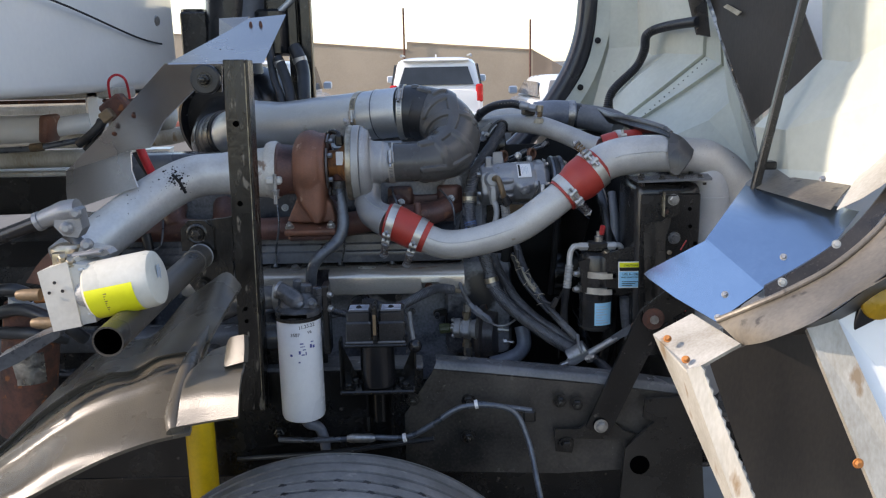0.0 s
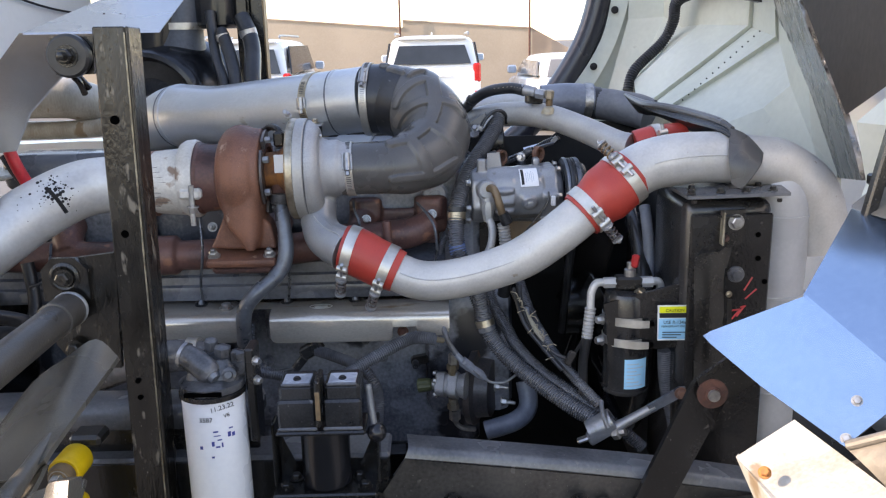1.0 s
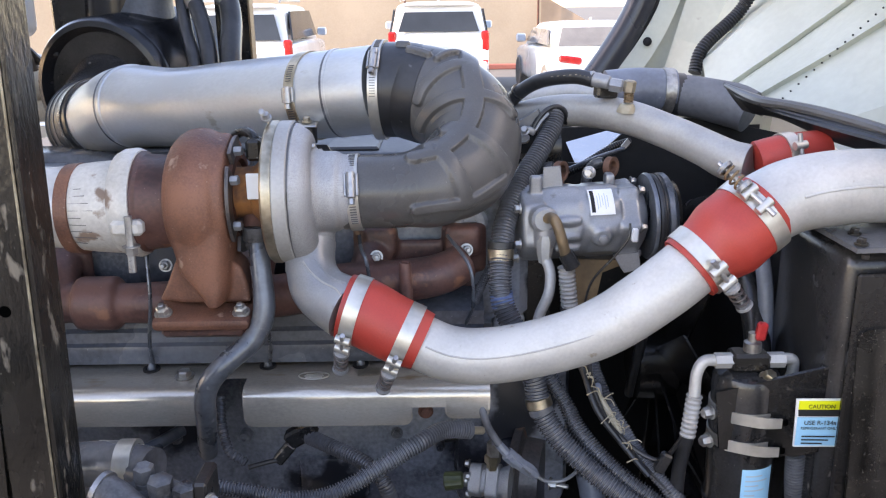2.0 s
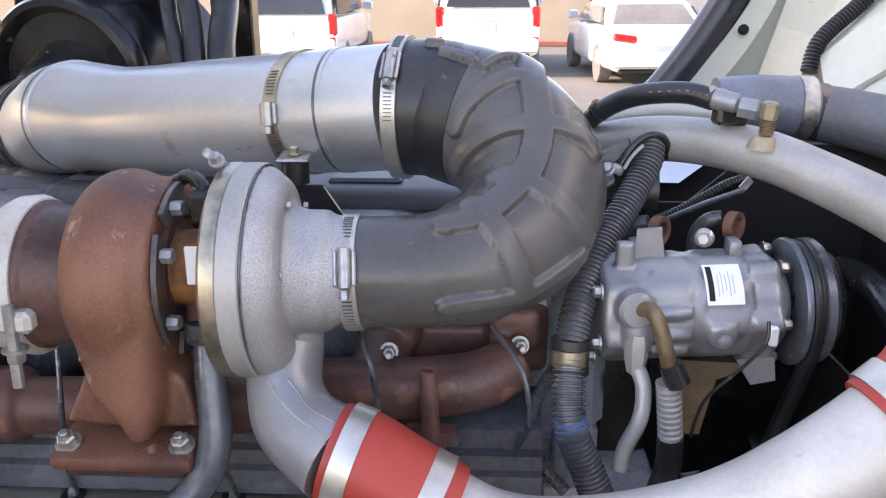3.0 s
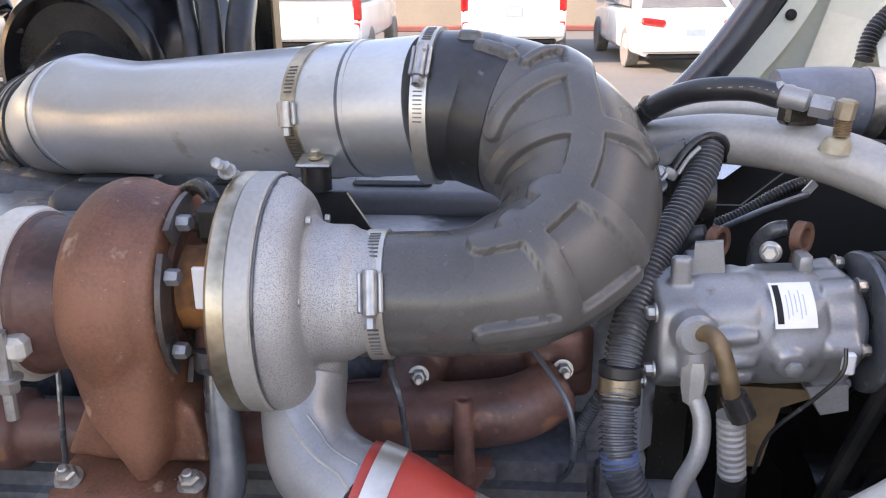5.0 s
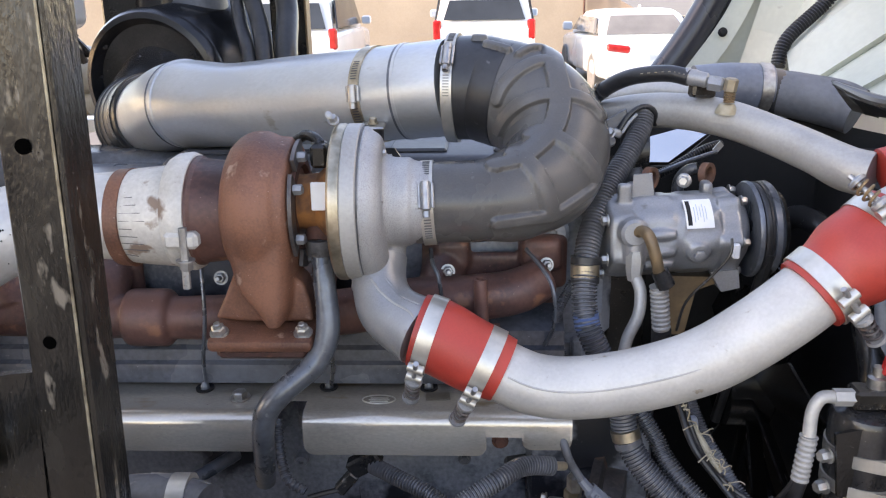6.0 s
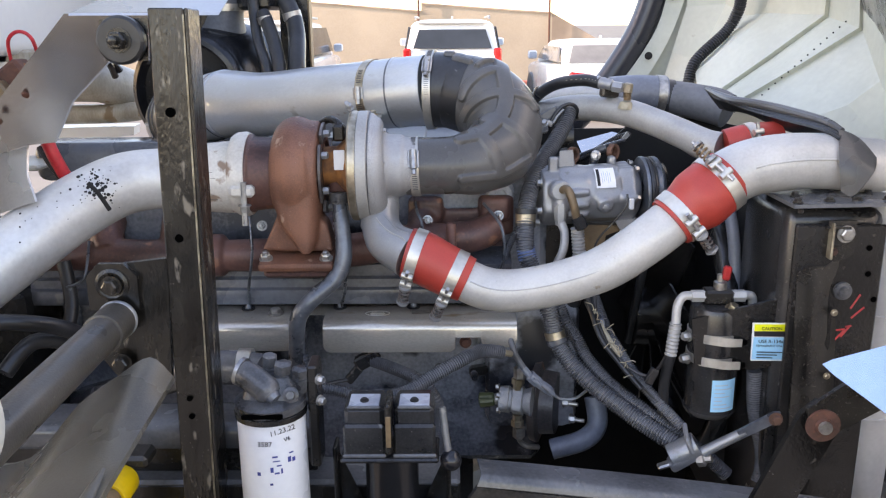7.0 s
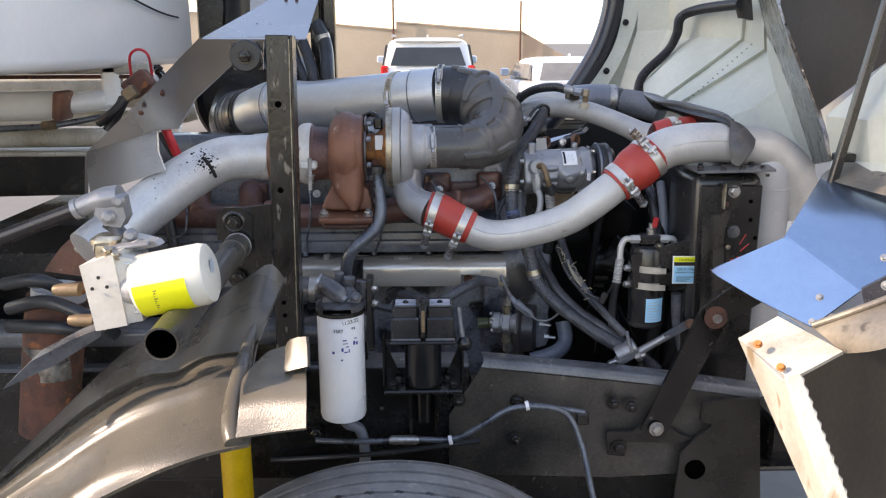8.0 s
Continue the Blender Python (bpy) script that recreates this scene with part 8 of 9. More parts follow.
part("rubber_bush", lathe((SX, SY + 0.0, 1.022), (0, -1, 0), [(0, 0.021), (0.014, 0.022), (0.022, 0.019), (0.026, 0.010)], 32), "gold_cast", eye, "perished brown rubber bush")
part("eye_bolt", bolt((SX, SY - 0.022, 1.022), (0, -1, 0), 0.012, 0.016, stud=0.010), "bolt", eye)
part("eye_bracket", box((SX + 0.010, SY + 0.085, 1.045), (0.055, 0.05, 0.022), bevel=0.006), "black_worn", ys, "scuffed black frame bracket")

# ---- bent aluminium shields at the cab corner ----
sd = thing("corner_shield", "bent bare aluminium heat shield sheet with rivets", "heat shield", (-0.7, 2.4, 1.6))
part("upper_leaf", prism([(-0.993, 2.500, 1.458), (-0.849, 2.440, 1.572), (-0.656, 2.340, 1.730), (-0.497, 2.340, 1.732), (-0.581, 2.370, 1.683), (-0.696, 2.420, 1.592), (-0.753, 2.460, 1.519), (-0.810, 2.470, 1.513)], (0.002, 0.004, 0)), "alu_dull", sd)
part("lower_leaf", sheet([[(-0.992, 2.498, 1.458), (-0.806, 2.468, 1.513)], [(-0.976, 2.450, 1.410), (-0.799, 2.440, 1.465)], [(-0.958, 2.410, 1.368), (-0.780, 2.420, 1.424)]], (0.002, 0.004, 0)), "alu_dull", sd)
part("top_leaf", prism([(-0.649, 2.336, 1.727), (-0.559, 2.550, 1.803), (-0.515, 2.640, 1.842), (-0.422, 2.680, 1.852), (-0.422, 2.340, 1.726)], (0.002, 0.002, 0.004)), "alu_dull", sd)
part("top_tab", prism([(-0.609, 2.700, 1.850), (-0.527, 2.700, 1.853), (-0.534, 2.660, 1.803), (-0.603, 2.660, 1.792)], (0.002, 0.004, 0)), "alu_dull", sd)
for c in ((-0.542, 2.430, 1.749), (-0.513, 2.430, 1.748), (-0.500, 2.600, 1.821), (-0.474, 2.600, 1.822)):
    part("rivet_tail", lathe(Vector(c) + Vector((0, -0.004, -0.004)), (0, -0.25, 1), [(-0.002, 0.0085), (0.002, 0.0085), (0.005, 0.0055), (0.015, 0.0035), (0.018, 0.001)], 12), "rust_dark", sd, "rusty pointed rivet tail")
for c in ((-0.827, 2.430, 1.560), (-0.770, 2.420, 1.604)):
    part("rivet", lathe(Vector(c) + Vector((0, -0.003, 0)), (0, -1, 0.3), [(-0.004, 0.0055), (0.002, 0.0055), (0.006, 0.004), (0.010, 0.002)], 12), "rust_dark", sd)
for c, pts in (("red", [(-0.940, 2.720, 1.629), (-0.933, 2.700, 1.684), (-0.910, 2.700, 1.703), (-0.885, 2.700, 1.688), (-0.885, 2.720, 1.636)]),):
    hose("battery_cable", "red battery cable loop", pts, 0.0036, "red_wire", 10, category="cable")
hose("battery_cable", "red cable running down behind the shield", [(-0.813, 2.550, 1.522), (-0.801, 2.550, 1.484), (-0.789, 2.560, 1.444)], 0.012, "red_wire", 12, category="cable")
hose("battery_cable", "black cable beside the red one", [(-0.829, 2.560, 1.499), (-0.814, 2.560, 1.468), (-0.802, 2.570, 1.439)], 0.007, "hose", 10, category="cable")
cn = thing("cable_connector", "brown junction block with cable ends", "connector", (-0.883, 2.600, 1.603))
part("block", box((-0.889, 2.620, 1.617), (0.07, 0.05, 0.05), (0, -35, 0), bevel=0.006), "rust_dark", cn)
part("plug", box((-0.899, 2.580, 1.597), (0.035, 0.03, 0.03), (0, -35, 0), bevel=0.004), "gold_cast", cn)
part("cable", tube([(-0.899, 2.580, 1.597), (-0.942, 2.580, 1.553), (-0.993, 2.600, 1.521)], 0.012, 12), "hose", cn)
part("cable", tube([(-0.924, 2.600, 1.581), (-0.961, 2.620, 1.526), (-0.980, 2.620, 1.499)], 0.014, 12), "hose", cn)

# ---- cab front ----
cab = thing("truck_cab", "white painted truck cab front with tubular step frame", "cab", (-1.6, 2.9, 0.9))
part("front_panel", box((-1.10, 2.60, 2.70), (0.10, 1.74, 2.10), (0, 0, -6), bevel=0.03, seg=3), "white_paint", cab)
# Cab raised beyond view so its shadow covers engine and inner hood.
part("cab_body", box((-2.15, 2.62, 2.74), (1.95, 1.94, 2.13), bevel=0.08, seg=3), "white_paint", cab)
# Unseen cab side added to keep the low sun off the fender.
part("unseen_sun_skirt", box((-2.25, 1.90, 1.15), (1.45, 0.54, 1.10), bevel=0.05, seg=3), "white_paint", cab)
part("panel_seam", tube([(-1.03, 2.15, 1.93), (-1.02, 2.6, 1.90), (-0.985, 3.1, 1.82), (-0.965, 3.3, 1.80)], 0.003, 6), "ink", cab)
part("oval_badge", lathe((-0.978, 3.300, 1.878), (1, -0.3, 0), [(0, 0.02), (0.006, 0.016)], 20), "bolt", cab)
part("cross_beam", box(Vector((-1.331, 2.950, 1.647)), (0.75, 0.05, 0.032), bevel=0.006), "white_plate", cab)
part("beam_lip", box(Vector((-1.338, 2.960, 1.623)), (0.75, 0.05, 0.010), bevel=0.003), "rust_dark", cab)
part("corner_post", box(Vector((-1.075, 2.950, 1.617)), (0.055, 0.05, 0.17), bevel=0.012), "white_paint", cab)
part("step_tube", tube([(-1.817, 2.920, 1.541), (-1.493, 2.920, 1.539), (-1.203, 2.920, 1.543)], 0.044, 28, 2), "white_paint", cab)
part("step_tube", tube([(-1.212, 2.920, 1.544), (-1.091, 2.940, 1.559)], 0.030, 24, 1), "white_paint", cab)
part("rusty_bracket", box(Vector((-1.196, 2.880, 1.546)), (0.030, 0.10, 0.085), (0, 8, 0), bevel=0.012, seg=2), "rust", cab)
part("air_line", tube([(-1.791, 2.860, 1.466), (-1.374, 2.860, 1.482), (-1.221, 2.860, 1.491), (-1.081, 2.880, 1.514)], 0.009, 12), "steel_grey", cab)
part("line_union", lathe((-1.232, 2.860, 1.491), (1, 0, 0.1), [(-0.02, 0.013), (0.02, 0.013)], 8), "gold_cast", cab)
part("step_tube", tube([(-1.847, 2.940, 1.441), (-1.418, 2.940, 1.445), (-1.102, 2.940, 1.448)], 0.028, 24, 2), "white_plate", cab)
part("sill_plate", box(Vector((-1.394, 2.950, 1.406)), (0.80, 0.16, 0.012), bevel=0.004), "white_plate", cab)

# Black strip stands in for the shaded ground below the sill.
part("sill_shade", prism([(-2.299, 3.000, 1.385), (-1.198, 3.000, 1.383), (-1.211, 3.000, 1.264), (-2.328, 3.000, 1.246)], (0, 0.03, 0)), "black", cab, "dark strip added for the shade under the sill")
# far side of the cab step frame
part("far_step_tube", tube([(-2.588, 4.000, 1.531), (-1.824, 4.000, 1.531), (-1.382, 4.000, 1.530), (-1.287, 4.030, 1.519), (-1.229, 4.100, 1.484)], 0.074, 32), "white_plate", cab)
part("far_step_tube", tube([(-2.651, 4.020, 1.416), (-1.869, 4.020, 1.413), (-1.283, 4.020, 1.412), (-1.125, 4.040, 1.435)], 0.034, 24), "white_plate", cab)
part("far_step_plate", prism([(-2.632, 3.980, 1.347), (-1.188, 3.980, 1.371), (-1.193, 3.980, 1.340), (-1.343, 3.980, 1.322), (-2.651, 3.980, 1.291)], (0, 0.06, 0.004)), "white_paint", cab)
for pts in ([(-2.438, 3.900, 1.646), (-1.334, 3.900, 1.644), (-1.245, 3.900, 1.628), (-1.205, 3.950, 1.564)], [(-2.448, 3.900, 1.617), (-1.337, 3.900, 1.627), (-1.234, 3.900, 1.605), (-1.224, 3.950, 1.545)]):
    part("air_line", tube(pts, 0.012, 10), "seal", cab)

# ---- exhaust stack and hoses behind the engine ----
stk = thing("air_intake_stack", "black vertical air intake stack with steel stays", "stack", (-0.75, 3.5, 1.5))
part("stack_tube", tube([(-0.822, 3.550, 1.415), (-0.804, 3.550, 1.651), (-0.783, 3.550, 1.921), (-0.757, 3.550, 2.258)], 0.085, 32), "seal", stk)
part("stack_frame", box((-0.908, 3.550, 1.769), (0.10, 0.08, 0.30), bevel=0.006), "black", stk)
part("canister", lathe((-0.618, 3.550, 1.813), (0, 0, 1), [(-0.06, 0.06), (-0.05, 0.075), (0.1, 0.075), (0.11, 0.06)], 32), "seal", stk)
part("steel_stay", tube([(-0.595, 3.500, 1.904), (-0.529, 3.500, 1.963), (-0.440, 3.500, 2.070)], 0.012, 12), "alu_tube", stk)
part("elbow", tube([(-0.711, 3.560, 1.976), (-0.724, 3.550, 1.846), (-0.734, 3.540, 1.758), (-0.746, 3.540, 1.683), (-0.762, 3.540, 1.607)], [0.062, 0.062, 0.064, 0.080, 0.11], 28), "cover", stk)
part("elbow_clamp", lathe((-0.733, 3.540, 1.761), (0, 0, 1), [(-0.010, 0.062), (-0.010, 0.068), (0.010, 0.068), (0.010, 0.062)], 40), "chrome", stk)
part("inlet_cup", lathe((-0.930, 3.600, 1.732), (0, 0, 1), [(-0.03, 0.02), (-0.02, 0.03), (0.0, 0.042), (0.03, 0.046), (0.20, 0.046)], 28), "seal", stk)
for pts, r, mt in (([(-0.621, 3.450, 1.800), (-0.614, 3.430, 1.734), (-0.595, 3.380, 1.665), (-0.560, 3.300, 1.590), (-0.548, 3.270, 1.430)], 0.015, "hose"), ([(-0.588, 3.420, 1.743), (-0.572, 3.400, 1.714), (-0.548, 3.360, 1.660), (-0.526, 3.300, 1.589), (-0.514, 3.270, 1.429)], 0.019, "hose"), ([(-0.530, 3.450, 1.783), (-0.504, 3.420, 1.730), (-0.490, 3.380, 1.676), (-0.480, 3.300, 1.589), (-0.468, 3.270, 1.429)], 0.024, "hose")):
    part("hose", tube(pts, r, 18), mt, stk)
for c, q in (((-0.580, 3.410, 1.725), 0.021), ((-0.507, 3.420, 1.736), 0.026)):
    part("hose_band", lathe(c, (0.25, 0, -1), [(-0.010, q - 0.004), (-0.010, q), (0.010, q), (0.010, q - 0.004)], 24), "bolt", stk)
part("back_plate", box((-0.640, 3.600, 1.96), (0.30, 0.02, 0.36), bevel=0.004), "black", stk)
part("inner_bar", box((-0.541, 3.52, 1.80), (0.036, 0.03, 0.60), bevel=0.004), "black", stk)
part("outer_bar", box((-0.489, 3.50, 1.80), (0.040, 0.04, 0.75), bevel=0.004), "black", stk)
part("bar_edge", box((-0.471, 3.50, 1.80), (0.005, 0.044, 0.75), bevel=0.001), "gold_cast", stk, "rust-brown bar edge")



# ---- tilted hood: near fender with polished plates ----
hd = thing("tilted_hood", "white fibreglass truck hood tilted forward, inner side", "hood", (1.1, 2.8, 0.9))
# The sky's reflection is put into the blue of these two plates.
bp = part("splash_plate", prism([(0.674, 2.150, 1.437), (0.766, 1.820, 1.434), (0.638, 1.750, 1.315), (0.581, 1.780, 1.303), (0.542, 2.000, 1.347)], (0.004, 0.004, 0.0)), "alu_blue", hd, "polished aluminium splash plate with sky blue in its colour")
bp2 = part("splash_plate", prism([(0.545, 1.995, 1.349), (0.581, 1.775, 1.304), (0.485, 1.740, 1.253), (0.464, 1.930, 1.244), (0.452, 2.100, 1.240), (0.449, 2.130, 1.243), (0.457, 2.120, 1.254)], (0.004, 0.006, -0.004)), "alu_blue", hd, "polished aluminium splash plate with sky blue in its colour")
bp3 = part("splash_plate", prism([(0.676, 2.155, 1.437), (0.757, 2.200, 1.478), (0.819, 1.950, 1.470), (0.728, 1.850, 1.433)], (0.004, 0.006, 0.004)), "alu_dirty", hd, "dirty bare aluminium corner plate")
for c, o in (((0.609, 1.765, 1.364), bp), ((0.507, 1.765, 1.296), bp2), ((0.491, 1.750, 1.257), bp2), ((0.745, 1.930, 1.480), bp3)):
    part("plate_bolt", bolt(c, (-0.35, -0.75, 0.5), 0.0048, 0.005), "bolt", o)
part("arch_flange", sheet([[(0.575, 1.760, 1.311), (0.642, 1.760, 1.349), (0.710, 1.780, 1.385), (0.776, 1.800, 1.443), (0.870, 1.840, 1.550)], [(0.565, 1.720, 1.283), (0.632, 1.720, 1.318), (0.703, 1.740, 1.361), (0.768, 1.760, 1.419), (0.870, 1.800, 1.534)]], (0.004, 0.01, 0), sub=4), "black_worn", hd)
for c in ((0.688, 1.735, 1.393), (0.589, 1.715, 1.331)):
    part("flange_bolt", bolt(c, (-0.3, -0.9, 0.2), 0.0058, 0.006), "bolt", hd)
part("arch_trim", sheet([[(0.484, 1.735, 1.254), (0.532, 1.700, 1.290), (0.590, 1.680, 1.325), (0.664, 1.680, 1.368), (0.746, 1.700, 1.431), (0.854, 1.740, 1.541)], [(0.495, 1.700, 1.244), (0.525, 1.640, 1.274), (0.576, 1.600, 1.310), (0.647, 1.600, 1.351), (0.729, 1.620, 1.410), (0.838, 1.660, 1.513)], [(0.507, 1.670, 1.231), (0.524, 1.600, 1.264), (0.573, 1.550, 1.311), (0.634, 1.540, 1.359), (0.706, 1.550, 1.399), (0.802, 1.580, 1.481)]], (0.003, 0.008, -0.003), sub=4), "alu_dirty", hd, "dirty curved aluminium arch trim")
part("trim_lip", tube([(0.484, 1.733, 1.258), (0.532, 1.698, 1.294), (0.590, 1.678, 1.329), (0.664, 1.678, 1.372), (0.746, 1.698, 1.435), (0.854, 1.738, 1.545)], 0.0055, 10), "alu_dirty", hd, "rolled aluminium lip")
part("arch_liner", sheet([[(0.507, 1.672, 1.231), (0.577, 1.560, 1.306), (0.640, 1.550, 1.354), (0.737, 1.550, 1.435)], [(0.525, 1.700, 1.233), (0.626, 1.660, 1.255), (0.720, 1.660, 1.283), (0.830, 1.660, 1.340)]], (0.002, 0.006, 0), sub=3), "dark_panel", hd)
part("white_edge", sheet([[(0.793, 1.900, 1.478), (0.850, 1.880, 1.546), (0.951, 1.860, 1.681)], [(0.734, 1.840, 1.434), (0.793, 1.800, 1.484), (0.911, 1.780, 1.605)]], (0.003, 0.006, 0), sub=3), "white_plate", hd)
# hinge bracket: white plates with serrated edge
BR = [Vector((0.387, 1.800, 1.211)), Vector((0.472, 1.840, 1.238)), Vector((0.501, 1.660, 1.239)), Vector((0.435, 1.660, 1.200)), Vector((0.414, 1.670, 1.184))]
hb = part("bracket_top", prism(BR, (0.004, 0.004, -0.006)), "white_plate", hd, "white painted steel bracket")
for c in ((0.399, 1.745, 1.217), (0.417, 1.690, 1.197)):
    part("bracket_rivet", bolt(Vector(c) + Vector((0, -0.002, 0.004)), (-0.3, -0.6, 0.7), 0.0055, 0.005), "orange", hb, "rusty orange rivet")
part("bracket_side", prism([(0.387, 1.800, 1.211), (0.414, 1.670, 1.189), (0.498, 1.602, 0.955), (0.501, 1.660, 0.921)], (0.006, 0.008, 0)), "white_plate", hd, "white bracket side with scuffed paint")
ed = [Vector((0.433, 1.655, 1.202)), Vector((0.519, 1.580, 0.967))]
pts = []
for k in range(29):
    p = ed[0].lerp(ed[1], k / 28)
    pts.append(p + Vector((0.0038 if k % 2 else 0.0, 0, 0)))
part("serrated_edge", prism([Vector((0.412, 1.665, 1.191))] + pts + [Vector((0.491, 1.600, 0.957))], (0.003, 0.005, 0)), "white_plate", hd)
part("inner_wall", prism([(0.530, 1.900, 1.116), (0.735, 1.900, 1.208), (0.913, 1.900, 0.772), (0.655, 1.900, 0.778)], (0.004, 0.01, 0)), "dark_panel", hd, "dull dark inner splash wall")
part("outer_post", prism([(0.583, 1.600, 1.290), (0.630, 1.600, 1.308), (0.754, 1.500, 1.008), (0.682, 1.500, 1.010)], (0.004, 0.03, 0)), "white_plate", hd)
part("outer_skin", prism([(0.633, 1.610, 1.305), (0.829, 1.610, 1.410), (0.870, 1.510, 0.999), (0.757, 1.510, 1.002)], (0.004, 0.02, 0)), "white_paint", hd)
part("skin_rivet", bolt((0.634, 1.495, 1.097), (0, -1, 0), 0.0062, 0.006), "orange", hd)
lm = part("marker_lamp_recess", box((0.700, 1.606, 1.312), (0.062, 0.012, 0.118), (0, 14, 0), bevel=0.012, seg=3), "seal", hd)
part("amber_lens", lathe((0.698, 1.599, 1.326), (0, -1, 0.1), [(0, 0.029), (0.006, 0.028), (0.012, 0.020), (0.014, 0.0)], 28), "amber", lm, "amber side marker lens")

# ---- inner hood ----
dp = part("splash_panel", prism([(0.697, 2.620, 1.925), (0.774, 2.400, 1.557), (0.849, 2.200, 1.703), (0.807, 2.300, 1.893)], (0.006, 0.008, 0)), "dark_panel", hd, "dull dark brown rubber splash panel")
part("tape_strip", prism([(0.7265, 2.512, 1.842), (0.7325, 2.500, 1.848), (0.7535, 2.452, 1.826), (0.7475, 2.464, 1.818)], (-0.003, -0.004, 0)), "boss_cream", dp, "strip of pale tape")
part("pale_patch", prism([(0.736, 2.600, 1.858), (0.748, 2.580, 1.847), (0.779, 2.500, 1.800), (0.760, 2.500, 1.796)], (0, -0.003, 0)), "label_white", dp)
part("foil_wall", sheet([[(0.917, 3.250, 1.920), (0.679, 2.580, 1.922)], [(1.002, 3.250, 1.669), (0.741, 2.520, 1.719)], [(1.049, 3.200, 1.486), (0.779, 2.420, 1.555)], [(1.065, 3.050, 1.333), (0.794, 2.360, 1.444)]], (0.010, -0.003, 0), sub=4), "foil", hd, "crinkled foil-covered insulation wall")
part("prop_bar", box(None, (0.018, 0.018, 0.62), m=Matrix.Translation(Vector((0.729, 2.120, 1.658))) @ Matrix.Rotation(radians(11), 4, "Y"), bevel=0.003), "black_worn", hd, "worn grey-black prop bar")
part("prop_foot", box((0.714, 2.140, 1.483), (0.04, 0.03, 0.018), bevel=0.003), "black_worn", hd)
# far fender with round wheel arch
def at(p, y):
    return Vector((p[0], y, p[2]))


arch = [(0.661, 4.050, 2.107), (0.652, 4.050, 1.967), (0.637, 4.050, 1.826), (0.597, 4.050, 1.694), (0.531, 4.050, 1.573), (0.444, 4.050, 1.451), (0.343, 4.050, 1.345), (0.223, 4.050, 1.251)]
part("arch_flare", tube(arch, 0.046, 20), "flare", hd, "black rubber wheel arch flare")
part("arch_flare_bead", tube([Vector(p) + Vector((0.046, -0.02, 0.012)) for p in arch], 0.009, 10), "ink", hd)
part("arch_flange_far", sheet([[(0.694, 4.020, 2.103), (0.688, 4.020, 1.965), (0.676, 4.020, 1.824), (0.644, 4.020, 1.693), (0.576, 4.020, 1.574), (0.483, 4.020, 1.453)], [(0.758, 4.000, 2.100), (0.749, 4.000, 1.962), (0.735, 4.000, 1.822), (0.694, 4.000, 1.680), (0.628, 4.000, 1.549), (0.538, 4.000, 1.428)]], (0.0, 0.012, 0), sub=3), "hood_in", hd)
for c in ((0.687, 4.000, 1.795), (0.615, 4.000, 1.598)):
    part("flange_screw", bolt(c, (0, -1, 0), 0.010, 0.006), "ink", hd)
part("far_side", prism([(0.728, 4.040, 2.150), (0.729, 4.040, 1.824), (0.690, 4.040, 1.668), (0.556, 4.040, 1.450), (0.559, 4.040, 1.158), (1.200, 4.040, 1.144), (1.030, 4.040, 2.144)], (0.0, 0.012, 0)), "hood_in", hd)
# ribs and stepped panels of the inner top
steps = [
    [(0.738, 4.000, 2.014), (0.736, 4.000, 1.760), (0.695, 4.000, 1.608), (0.645, 4.000, 1.419)],
    [(0.842, 3.960, 2.008), (0.850, 3.940, 1.767), (0.763, 3.920, 1.587), (0.705, 3.900, 1.404)],
    [(0.835, 3.800, 1.993), (0.869, 3.780, 1.728), (0.779, 3.780, 1.632), (0.707, 3.800, 1.550)],
    [(0.863, 3.680, 1.981), (0.889, 3.660, 1.734), (0.785, 3.680, 1.642), (0.694, 3.700, 1.559)],
    [(0.975, 3.460, 1.958), (0.974, 3.460, 1.726), (0.842, 3.520, 1.608), (0.691, 3.620, 1.469)],
    [(0.988, 3.465, 1.958), (0.987, 3.465, 1.720), (0.858, 3.525, 1.603), (0.704, 3.625, 1.461)],
    [(0.948, 3.240, 1.938), (0.971, 3.240, 1.693), (0.854, 3.280, 1.605), (0.708, 3.340, 1.499)],
    [(0.957, 3.245, 1.938), (0.982, 3.245, 1.686), (0.863, 3.285, 1.596), (0.717, 3.345, 1.491)],
    [(0.915, 3.050, 1.920), (0.930, 3.020, 1.573), (0.880, 3.060, 1.515), (0.773, 3.160, 1.449)],
    [(0.896, 2.950, 1.911), (0.924, 2.860, 1.453), (0.948, 2.840, 1.379), (0.852, 3.000, 1.359)],
    [(0.948, 2.900, 1.905), (0.961, 2.800, 1.384), (0.960, 2.780, 1.297), (0.842, 2.950, 1.236)],
]
part("inner_top", sheet(steps, (0.012, 0.004, 0)), "hood_in", hd, sharp=12)
for k in range(15):
    part("rib_screw", bolt(Vector((0.649, 3.030, 1.529)).lerp(Vector((0.886, 3.130, 1.707)), k / 14), (-0.6, -0.7, 0.2), 0.0022, 0.0025, washer=False), "black_worn", hd)
near = part("near_side", sheet([[(0.831, 2.200, 1.930), (0.826, 2.150, 1.709), (0.744, 2.300, 1.554), (0.745, 2.250, 1.459), (0.708, 2.200, 1.427)], [(0.829, 2.080, 1.916), (0.839, 2.050, 1.703), (0.744, 2.120, 1.561), (0.748, 2.100, 1.478), (0.739, 2.060, 1.447)], [(0.874, 1.950, 1.900), (0.873, 1.920, 1.755), (0.842, 1.920, 1.629), (0.816, 1.930, 1.487), (0.802, 1.930, 1.459)], [(0.971, 1.850, 1.886), (0.977, 1.840, 1.789), (0.958, 1.840, 1.691), (0.881, 1.860, 1.558), (0.832, 1.880, 1.515)]], (0.008, 0.004, 0)), "hood_in", hd, sharp=9)
